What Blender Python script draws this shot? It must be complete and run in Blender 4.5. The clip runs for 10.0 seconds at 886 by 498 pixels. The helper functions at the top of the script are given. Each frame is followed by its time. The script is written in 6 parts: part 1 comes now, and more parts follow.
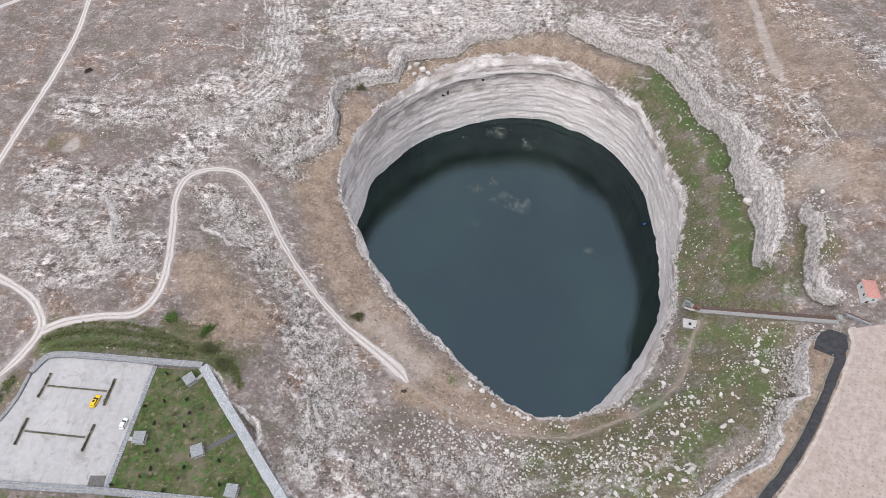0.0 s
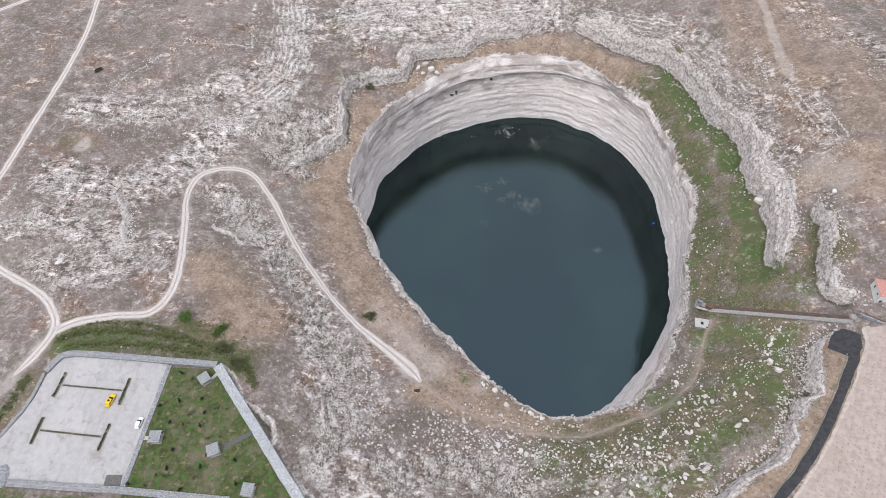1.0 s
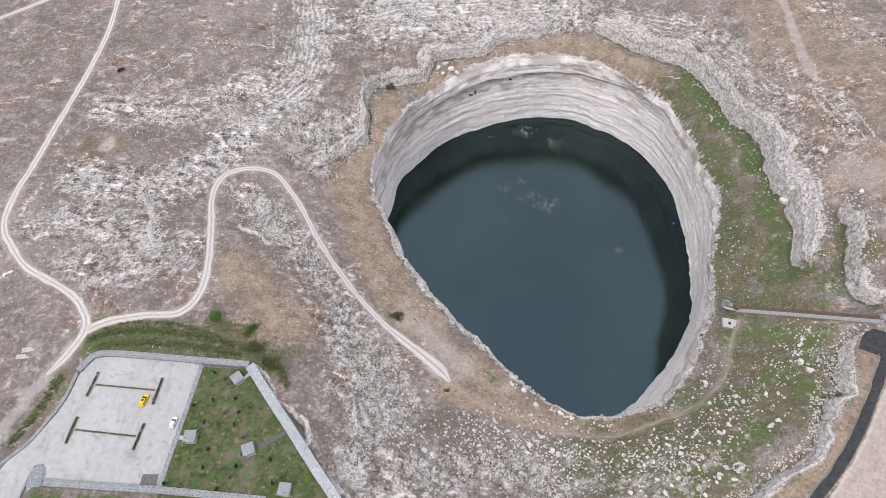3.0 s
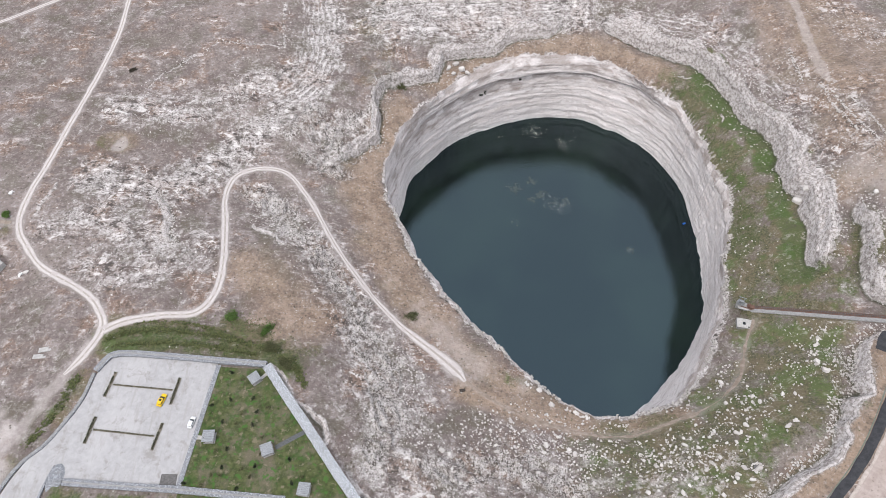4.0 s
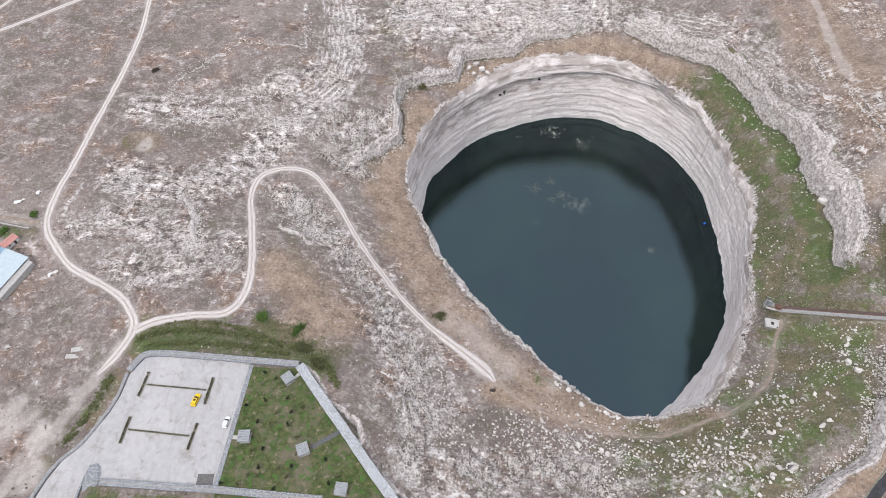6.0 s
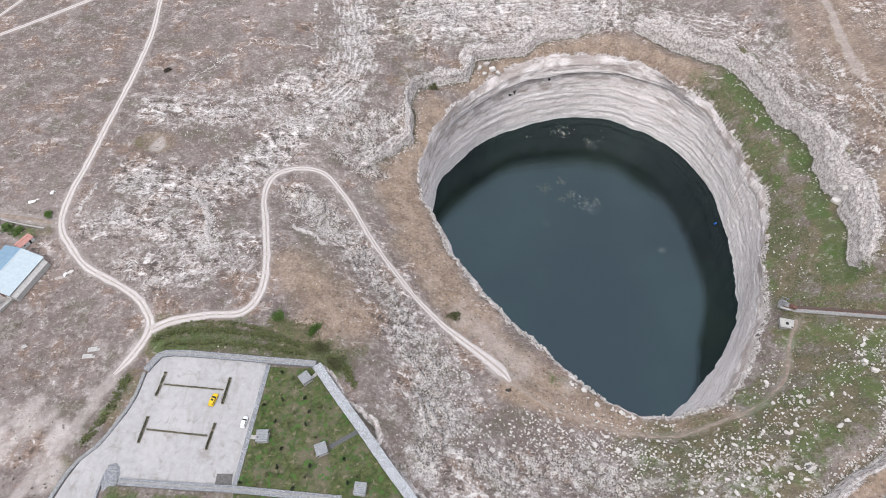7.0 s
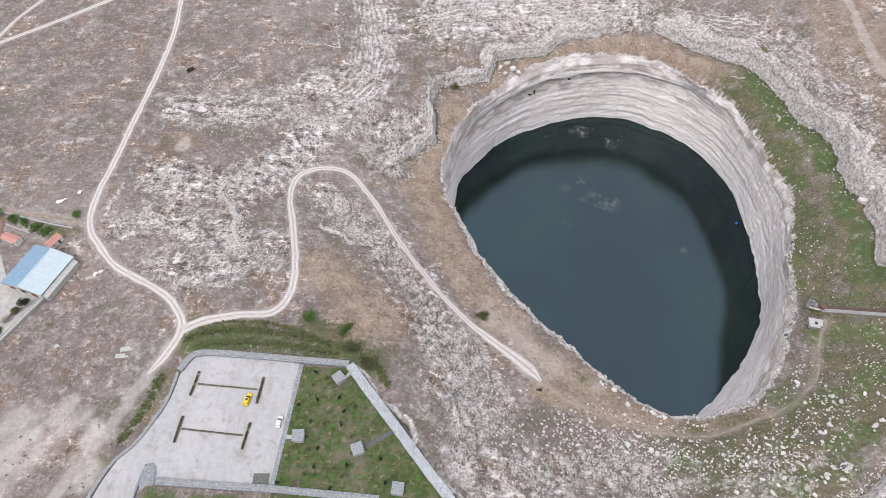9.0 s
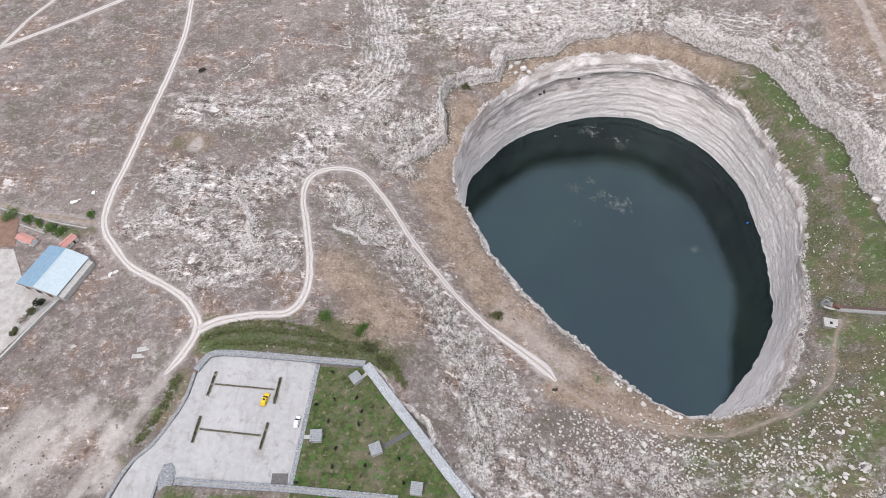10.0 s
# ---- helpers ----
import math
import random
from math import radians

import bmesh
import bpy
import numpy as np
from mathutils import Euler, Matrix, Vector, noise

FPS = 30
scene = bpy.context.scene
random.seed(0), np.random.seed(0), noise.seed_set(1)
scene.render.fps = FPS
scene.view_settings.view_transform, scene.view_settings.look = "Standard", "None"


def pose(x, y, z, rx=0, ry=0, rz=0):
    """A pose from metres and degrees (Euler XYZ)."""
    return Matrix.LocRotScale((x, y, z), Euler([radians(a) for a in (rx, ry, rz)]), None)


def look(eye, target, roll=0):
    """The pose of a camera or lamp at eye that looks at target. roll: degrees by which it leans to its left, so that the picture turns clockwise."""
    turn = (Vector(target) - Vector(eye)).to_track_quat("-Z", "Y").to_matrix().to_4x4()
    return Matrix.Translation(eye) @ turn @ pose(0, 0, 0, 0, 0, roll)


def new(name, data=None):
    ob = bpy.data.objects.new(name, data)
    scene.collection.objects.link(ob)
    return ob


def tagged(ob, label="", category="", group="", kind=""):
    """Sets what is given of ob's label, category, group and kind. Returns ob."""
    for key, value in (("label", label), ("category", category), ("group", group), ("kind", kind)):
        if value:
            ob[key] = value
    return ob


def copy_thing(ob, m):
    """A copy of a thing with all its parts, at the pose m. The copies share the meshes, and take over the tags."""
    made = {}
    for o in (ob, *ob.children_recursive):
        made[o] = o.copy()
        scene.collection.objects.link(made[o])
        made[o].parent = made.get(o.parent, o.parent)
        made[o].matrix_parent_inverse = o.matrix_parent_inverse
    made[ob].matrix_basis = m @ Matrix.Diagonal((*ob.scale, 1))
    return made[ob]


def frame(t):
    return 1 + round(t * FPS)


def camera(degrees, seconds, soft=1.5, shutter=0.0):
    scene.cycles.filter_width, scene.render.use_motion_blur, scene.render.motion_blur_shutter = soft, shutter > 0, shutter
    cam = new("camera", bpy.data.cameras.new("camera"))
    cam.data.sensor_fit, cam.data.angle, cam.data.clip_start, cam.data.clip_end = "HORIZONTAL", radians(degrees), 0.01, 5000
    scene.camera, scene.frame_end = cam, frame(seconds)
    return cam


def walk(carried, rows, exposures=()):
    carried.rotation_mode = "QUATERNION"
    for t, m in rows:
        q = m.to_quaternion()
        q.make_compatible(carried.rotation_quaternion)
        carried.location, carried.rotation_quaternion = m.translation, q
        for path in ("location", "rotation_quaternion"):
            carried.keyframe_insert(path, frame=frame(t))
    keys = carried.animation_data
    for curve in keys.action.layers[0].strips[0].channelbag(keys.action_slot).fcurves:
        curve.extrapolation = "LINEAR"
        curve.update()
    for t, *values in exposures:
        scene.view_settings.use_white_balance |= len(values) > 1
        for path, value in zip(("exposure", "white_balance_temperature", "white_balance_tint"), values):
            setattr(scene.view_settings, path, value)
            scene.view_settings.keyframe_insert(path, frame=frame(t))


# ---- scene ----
cam = camera(73.0, 10.0, soft=0.5)
METRES, EYE, TILT, LEAN, TURN = 60.0, 208.4, -54.0, 0.0, 0.0
ROWS = [
    (0.0, 0.0, 0.0, 0.0, -0.0, 0.0, 0.0),
    (0.5, -0.0404, -0.0011, -0.0004, 0.01, -0.02, 0.0),
    (1.0, -0.0876, -0.0024, -0.0008, 0.02, -0.04, 0.01),
    (1.5, -0.1333, -0.0035, 0.0002, 0.02, -0.06, 0.01),
    (2.0, -0.1849, -0.0047, 0.0004, 0.04, -0.07, 0.0),
    (2.5, -0.2335, -0.0059, 0.0011, 0.06, -0.08, -0.01),
    (4.0, -0.3917, -0.0088, 0.002, 0.07, -0.08, -0.03),
    (4.5, -0.4408, -0.0097, 0.0016, 0.07, -0.07, -0.03),
    (5.0, -0.4931, -0.0105, 0.0033, 0.09, -0.09, -0.04),
    (5.5, -0.5432, -0.0115, 0.0038, 0.09, -0.1, -0.04),
    (7.0, -0.6983, -0.012, 0.0015, 0.14, -0.08, -0.04),
    (7.5, -0.747, -0.0123, 0.0014, 0.15, -0.08, -0.04),
    (8.0, -0.7995, -0.0123, 0.0016, 0.16, -0.09, -0.05),
    (8.5, -0.8485, -0.0123, 0.002, 0.17, -0.11, -0.04),
    (9.0, -0.9028, -0.0125, 0.0023, 0.2, -0.12, -0.05),
    (9.5, -0.9518, -0.0124, 0.0019, 0.24, -0.12, -0.01),
    (10.0, -0.9997, -0.0122, 0.0029, 0.3, -0.13, 0.01),
]
walk(cam, [(t, pose(0, 0, EYE, TILT, LEAN, TURN) @ pose(METRES * x, METRES * y, METRES * z, 90 + pitch, roll, yaw)) for t, x, y, z, yaw, pitch, roll in ROWS],
     exposures=[(0.0, 0.41), (2.5, 0.46), (10.0, 0.48)])

# ---- sky and sun: a bright, even overcast ----
world = bpy.data.worlds.new("overcast_sky")
scene.world = world
world.use_nodes = True
wn, wl = world.node_tree.nodes, world.node_tree.links
wn.clear()
sky = wn.new("ShaderNodeTexSky")
sky.sky_type, sky.sun_disc = "NISHITA", False
sky.sun_elevation, sky.sun_rotation = radians(58), radians(215)
sky.air_density, sky.dust_density, sky.ozone_density = 1.0, 4.0, 1.0
grey = wn.new("ShaderNodeHueSaturation")
grey.inputs["Saturation"].default_value = 0.22
cloud = wn.new("ShaderNodeMix")
cloud.data_type = "RGBA"
cloud.inputs["Factor"].default_value = 0.75
rise = wn.new("ShaderNodeTexCoord")
up = wn.new("ShaderNodeSeparateXYZ")
dome = wn.new("ShaderNodeMapRange")
dome.inputs["From Min"].default_value, dome.inputs["From Max"].default_value = 0.0, 1.0
dome.inputs["To Min"].default_value, dome.inputs["To Max"].default_value = 0.62, 1.22
veil = wn.new("ShaderNodeVectorMath")
veil.operation = "SCALE"
veil.inputs[0].default_value = (8.5, 8.9, 9.9)
wl.new(rise.outputs["Generated"], up.inputs["Vector"])
wl.new(up.outputs["Z"], dome.inputs["Value"])
wl.new(dome.outputs["Result"], veil.inputs["Scale"])
wl.new(veil.outputs["Vector"], cloud.inputs["B"])
back = wn.new("ShaderNodeBackground")
back.inputs["Strength"].default_value = 0.138
wout = wn.new("ShaderNodeOutputWorld")
wl.new(sky.outputs["Color"], grey.inputs["Color"])
wl.new(grey.outputs["Color"], cloud.inputs["A"])
wl.new(cloud.outputs["Result"], back.inputs["Color"])
wl.new(back.outputs["Background"], wout.inputs["Surface"])
sun = new("sun", bpy.data.lights.new("sun", "SUN"))
sun.data.energy, sun.data.angle, sun.data.color = 1.5, radians(20), (1.0, 0.96, 0.92)
sun.matrix_world = look((0, 0, 300), (105, 150, 0))

# ---- node helper ----


WORN = 0.68  # how much of a clean, dry surface's colour is left under dust and weather


class Nodes:
    """Builds one node material with short calls."""

    def __init__(self, name, rough=0.9):
        self.mat = bpy.data.materials.new(name)
        self.mat.use_nodes = True
        self.tree = self.mat.node_tree
        self.bsdf = self.tree.nodes["Principled BSDF"]
        self.bsdf.inputs["Roughness"].default_value = rough
        self.bsdf.inputs["Specular IOR Level"].default_value = 0.25

    def add(self, kind):
        return self.tree.nodes.new(kind)

    def put(self, value, socket):
        if isinstance(value, bpy.types.NodeSocket):
            self.tree.links.new(value, socket)
        elif isinstance(value, tuple) and len(value) == 3 and socket.type == "RGBA":
            socket.default_value = (*[c * WORN for c in value], 1)
        else:
            socket.default_value = value

    def place(self, scale=(1, 1, 1), turn=0.0):
        c, m = self.add("ShaderNodeTexCoord"), self.add("ShaderNodeMapping")
        m.inputs["Rotation"].default_value = (0, 0, radians(turn))
        m.inputs["Scale"].default_value = scale
        self.tree.links.new(c.outputs["Object"], m.inputs["Vector"])
        return m.outputs["Vector"]

    def noise(self, scale, detail=4, rough=0.55, at=None, warp=0.0):
        n = self.add("ShaderNodeTexNoise")
        self.put(at or self.place(), n.inputs["Vector"])
        n.inputs["Scale"].default_value, n.inputs["Detail"].default_value = scale, detail
        n.inputs["Roughness"].default_value, n.inputs["Distortion"].default_value = rough, warp
        return n.outputs["Fac"]

    def math(self, op, a, b=0.0, clamp=False):
        n = self.add("ShaderNodeMath")
        n.operation, n.use_clamp = op, clamp
        self.put(a, n.inputs[0]), self.put(b, n.inputs[1])
        return n.outputs[0]

    def span(self, value, lo, hi, to_lo=0.0, to_hi=1.0):
        n = self.add("ShaderNodeMapRange")
        n.interpolation_type = "SMOOTHSTEP"
        for v, key in ((value, "Value"), (lo, "From Min"), (hi, "From Max"), (to_lo, "To Min"), (to_hi, "To Max")):
            self.put(v, n.inputs[key])
        return n.outputs["Result"]

    def mix(self, fac, a, b, kind="MIX"):
        n = self.add("ShaderNodeMix")
        n.data_type, n.blend_type = "RGBA", kind
        self.put(fac, n.inputs["Factor"]), self.put(a, n.inputs["A"]), self.put(b, n.inputs["B"])
        return n.outputs["Result"]

    def attr(self, name):
        n = self.add("ShaderNodeAttribute")
        n.attribute_name = name
        return n.outputs["Fac"]

    def chance(self):
        return self.add("ShaderNodeObjectInfo").outputs["Random"]

    def island(self):
        return self.add("ShaderNodeNewGeometry").outputs["Random Per Island"]

    def done(self, color, bump=None, strength=0.5, distance=0.1, rough=None):
        self.put(color, self.bsdf.inputs["Base Color"])
        if rough is not None:
            self.put(rough, self.bsdf.inputs["Roughness"])
        if bump is not None:
            b = self.add("ShaderNodeBump")
            b.inputs["Strength"].default_value, b.inputs["Distance"].default_value = strength, distance
            self.put(bump, b.inputs["Height"])
            self.tree.links.new(b.outputs["Normal"], self.bsdf.inputs["Normal"])
        return self.mat


def simple(name, a, b, scale=1.5, rough=0.85, bump=0.3, metal=0.0, vary=0.0):
    """A surface of two near tones, mottled at two scales."""
    m = Nodes(name, rough)
    m.bsdf.inputs["Metallic"].default_value = metal
    f = m.math("ADD", m.math("MULTIPLY", m.noise(scale, 5), 0.6), m.math("MULTIPLY", m.noise(scale * 7, 3), 0.4))
    col = m.mix(m.span(f, 0.35, 0.65), a, b)
    if vary:
        col = m.mix(m.math("MULTIPLY", m.chance(), vary), col, (0.03, 0.03, 0.03))
    return m.done(col, m.noise(scale * 9, 3), bump, 0.03)


def ground_material():
    m = Nodes("dry_steppe", 0.95)
    n_big, n_mid, n_small = m.noise(0.022, 5), m.noise(0.13, 7, 0.65), m.noise(0.62, 7, 0.70)
    n_fine, n_clod = m.noise(1.35, 3, 0.55), m.noise(0.70, 3, 0.6)
    beds = m.noise(1.0, 5, 0.65, m.place((0.035, 0.035, 1.1)), 0.5)
    # soil: mauve grey with darker scrub and browner stretches
    earth = m.mix(m.span(n_mid, 0.32, 0.68), (0.175, 0.138, 0.127), (0.290, 0.243, 0.229))
    earth = m.mix(m.math("MULTIPLY", m.span(n_big, 0.40, 0.62), 0.7), earth, (0.190, 0.152, 0.136))
    wide, blot = m.noise(0.011, 4, 0.6), m.noise(0.055, 6, 0.65)
    earth = m.mix(m.math("MULTIPLY", m.span(blot, 0.50, 0.62), 0.85), earth, (0.262, 0.180, 0.140))
    earth = m.mix(m.math("MULTIPLY", m.span(blot, 0.47, 0.38), 0.75), earth, (0.150, 0.130, 0.100))
    earth = m.mix(m.math("MULTIPLY", m.span(wide, 0.52, 0.64), 0.5), earth, (0.325, 0.270, 0.252))
    patch = m.noise(0.26, 9, 0.74, None, 0.25)
    brown = m.math("MULTIPLY", m.attr("soil"), m.span(n_small, 0.25, 0.6, 0.6, 1.0))
    earth = m.mix(brown, earth, m.mix(m.span(n_mid, 0.3, 0.7), (0.245, 0.175, 0.127), (0.410, 0.305, 0.232)))
    earth = m.mix(m.math("MULTIPLY", m.attr("soil"), m.span(n_small, 0.48, 0.36, 0.0, 0.5)), earth, (0.135, 0.112, 0.075))
    # bare limestone, laid open in patches and along beds
    open_rock = m.math("ADD", m.math("MULTIPLY", m.attr("rock"), 0.42), m.math("MULTIPLY", n_mid, 0.5))
    open_rock = m.math("ADD", open_rock, m.math("MULTIPLY", beds, 0.55))
    open_rock = m.math("ADD", open_rock, m.math("MULTIPLY", n_small, 0.45))
    open_rock = m.math("ADD", open_rock, m.math("MULTIPLY", patch, 0.95))
    open_rock = m.math("ADD", open_rock, m.math("MULTIPLY", m.attr("soil"), -0.34))
    stone = m.math("MULTIPLY", m.span(open_rock, 1.25, 1.57), m.span(n_mid, 0.30, 0.52, 0.6, 1.0))
    pale = m.mix(m.span(n_fine, 0.30, 0.66), (0.33, 0.292, 0.275), (0.66, 0.62, 0.60))
    pale = m.mix(m.math("MULTIPLY", m.span(n_small, 0.52, 0.40), 0.7), pale, (0.185, 0.160, 0.145))
    pale = m.mix(m.math("MULTIPLY", m.span(blot, 0.48, 0.60), 0.4), pale, (0.58, 0.50, 0.465))
    col = m.mix(m.math("MULTIPLY", stone, 0.86), earth, pale)
    clean = m.math("MULTIPLY", m.span(m.attr("rock"), 0.9, 1.7), m.span(n_fine, 0.36, 0.50))
    col = m.mix(m.math("MULTIPLY", clean, 0.5), col, m.mix(n_small, (0.58, 0.54, 0.52), (0.80, 0.76, 0.74)))
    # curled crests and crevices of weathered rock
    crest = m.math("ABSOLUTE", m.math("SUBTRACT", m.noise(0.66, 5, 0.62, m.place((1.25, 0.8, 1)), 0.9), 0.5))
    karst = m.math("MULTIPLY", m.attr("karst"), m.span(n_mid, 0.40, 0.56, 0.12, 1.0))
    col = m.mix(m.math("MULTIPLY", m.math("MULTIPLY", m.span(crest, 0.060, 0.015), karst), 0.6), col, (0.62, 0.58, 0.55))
    # crevice colour: soil and plants, plus occlusion painted in
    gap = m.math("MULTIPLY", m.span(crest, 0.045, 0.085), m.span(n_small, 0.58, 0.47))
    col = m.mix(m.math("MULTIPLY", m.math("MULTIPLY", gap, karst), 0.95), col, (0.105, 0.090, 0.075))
    # outcropping beds that follow the level lines, their shadow lines painted in
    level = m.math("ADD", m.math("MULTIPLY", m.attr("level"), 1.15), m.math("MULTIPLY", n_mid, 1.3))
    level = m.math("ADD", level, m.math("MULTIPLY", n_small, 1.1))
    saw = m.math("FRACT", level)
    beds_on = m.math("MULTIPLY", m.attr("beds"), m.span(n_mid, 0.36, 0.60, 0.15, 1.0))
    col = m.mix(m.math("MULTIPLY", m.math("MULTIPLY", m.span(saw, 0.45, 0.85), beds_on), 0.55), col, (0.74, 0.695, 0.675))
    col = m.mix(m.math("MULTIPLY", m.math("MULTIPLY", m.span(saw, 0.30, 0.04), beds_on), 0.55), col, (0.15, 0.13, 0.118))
    # grass
    lush = m.attr("grass")
    green = m.math("ADD", lush, m.math("MULTIPLY", m.math("SUBTRACT", n_small, 0.5), 1.3))
    green = m.math("ADD", green, m.math("MULTIPLY", m.math("SUBTRACT", n_mid, 0.5), 1.3))
    green = m.math("ADD", green, m.math("MULTIPLY", m.math("SUBTRACT", blot, 0.5), 3.0))
    green = m.math("MULTIPLY", m.span(green, 0.22, 0.85), m.span(lush, 0.03, 0.35))
    turf = m.mix(m.span(n_fine, 0.35, 0.65), (0.052, 0.060, 0.022), (0.150, 0.142, 0.072))
    turf = m.mix(m.math("MULTIPLY", m.span(blot, 0.48, 0.60), 0.75), turf, (0.195, 0.155, 0.104))
    turf = m.mix(m.math("MULTIPLY", m.span(m.noise(0.08, 6, 0.65), 0.50, 0.60), 0.7), turf, (0.088, 0.135, 0.034))
    turf = m.mix(m.math("MULTIPLY", m.span(lush, 0.75, 1.0), 0.6), turf, (0.055, 0.105, 0.022))
    col = m.mix(m.math("MULTIPLY", green, m.span(stone, 0.95, 0.35, 0.25, 0.95)), col, turf)
    # grit: dark scrub and pale chips of a hand's to a step's width
    cell = m.add("ShaderNodeTexVoronoi")
    m.put(m.place(), cell.inputs["Vector"])
    cell.inputs["Scale"].default_value = 0.62
    pick = m.add("ShaderNodeSeparateColor")
    m.put(cell.outputs["Color"], pick.inputs["Color"])
    dot = m.math("MULTIPLY", m.span(cell.outputs["Distance"], 0.34, 0.16), m.span(pick.outputs["Red"], 0.50, 0.56))
    col = m.mix(m.math("MULTIPLY", m.math("MULTIPLY", dot, m.span(m.attr("soil"), 0.3, 0.8, 1.0, 0.4)), m.math("MULTIPLY", m.span(n_big, 0.35, 0.6, 0.35, 0.9), m.span(n_mid, 0.58, 0.42, 0.25, 1.0))), col, (0.115, 0.095, 0.075))
    chip = m.math("MULTIPLY", m.span(cell.outputs["Distance"], 0.26, 0.14), m.math("MULTIPLY", m.span(pick.outputs["Green"], 0.80, 0.84), m.span(n_mid, 0.44, 0.64)))
    col = m.mix(m.math("MULTIPLY", chip, 0.85), col, (0.72, 0.68, 0.645))
    coarse = m.span(m.math("ADD", m.attr("rock"), m.math("MULTIPLY", m.math("SUBTRACT", blot, 0.5), 2.0)), 0.0, 0.5, 0.5, 1.0)
    grain = m.math("ADD", m.math("MULTIPLY", n_fine, 0.38), m.math("MULTIPLY", n_clod, 0.62))
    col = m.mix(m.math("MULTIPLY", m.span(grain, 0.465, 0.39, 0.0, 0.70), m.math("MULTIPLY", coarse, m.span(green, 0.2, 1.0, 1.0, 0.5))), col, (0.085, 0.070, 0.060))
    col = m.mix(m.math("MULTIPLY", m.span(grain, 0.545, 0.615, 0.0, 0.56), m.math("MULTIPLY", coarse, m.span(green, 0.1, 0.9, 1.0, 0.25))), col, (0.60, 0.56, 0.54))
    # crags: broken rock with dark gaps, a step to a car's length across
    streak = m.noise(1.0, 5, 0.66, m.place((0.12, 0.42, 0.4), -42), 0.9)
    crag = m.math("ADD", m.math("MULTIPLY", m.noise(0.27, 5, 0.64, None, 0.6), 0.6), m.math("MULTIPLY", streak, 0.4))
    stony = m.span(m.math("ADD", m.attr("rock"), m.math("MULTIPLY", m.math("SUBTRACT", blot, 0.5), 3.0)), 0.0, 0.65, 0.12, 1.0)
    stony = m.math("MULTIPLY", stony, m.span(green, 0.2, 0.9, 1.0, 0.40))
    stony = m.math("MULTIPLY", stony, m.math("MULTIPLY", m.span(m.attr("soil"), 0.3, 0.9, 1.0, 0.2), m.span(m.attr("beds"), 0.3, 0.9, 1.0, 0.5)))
    # dark gaps include painted shade between the blocks, besides soil and scrub
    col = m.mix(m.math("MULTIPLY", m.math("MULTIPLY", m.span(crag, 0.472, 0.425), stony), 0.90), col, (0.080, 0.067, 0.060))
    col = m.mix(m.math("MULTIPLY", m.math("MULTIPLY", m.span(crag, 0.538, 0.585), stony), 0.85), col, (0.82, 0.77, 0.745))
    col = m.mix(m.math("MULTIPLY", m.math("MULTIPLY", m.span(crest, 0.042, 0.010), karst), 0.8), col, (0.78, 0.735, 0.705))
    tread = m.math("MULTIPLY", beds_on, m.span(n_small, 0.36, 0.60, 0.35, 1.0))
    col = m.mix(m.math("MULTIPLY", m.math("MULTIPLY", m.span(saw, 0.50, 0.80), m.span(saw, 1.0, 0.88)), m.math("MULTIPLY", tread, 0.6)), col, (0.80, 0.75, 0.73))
    # shadow line below each tread, deepened in the colour
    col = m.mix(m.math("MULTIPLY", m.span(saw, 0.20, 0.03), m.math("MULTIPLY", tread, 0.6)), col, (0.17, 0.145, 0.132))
    # scarps: clean bedded rock, foot shadow painted in dark olive, shared with scrub
    bare = m.span(m.math("ADD", m.attr("rock"), m.math("MULTIPLY", m.math("SUBTRACT", n_small, 0.5), 1.6)), 1.3, 1.75)
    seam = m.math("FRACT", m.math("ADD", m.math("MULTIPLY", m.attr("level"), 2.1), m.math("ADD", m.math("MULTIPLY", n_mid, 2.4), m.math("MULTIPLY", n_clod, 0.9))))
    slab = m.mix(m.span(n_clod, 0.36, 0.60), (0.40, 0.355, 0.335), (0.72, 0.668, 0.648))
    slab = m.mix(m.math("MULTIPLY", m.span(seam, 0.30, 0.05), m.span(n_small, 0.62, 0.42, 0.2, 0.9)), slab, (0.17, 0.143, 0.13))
    slab = m.mix(m.math("MULTIPLY", m.span(n_small, 0.54, 0.63), 0.85), slab, (0.26, 0.215, 0.19))
    col = m.mix(m.math("MULTIPLY", bare, 0.92), col, slab)
    col = m.mix(m.math("MULTIPLY", m.attr("shade_scrub"), m.span(n_small, 0.3, 0.6, 0.9, 0.5)), col, (0.045, 0.052, 0.026))
    dust = m.math("MULTIPLY", m.attr("dust"), m.span(n_small, 0.2, 0.7, 0.5, 1.0))
    col = m.mix(dust, col, (0.54, 0.485, 0.46))
    relief = m.math("ADD", m.math("MULTIPLY", n_fine, 0.5), n_small)
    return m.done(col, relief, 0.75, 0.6)


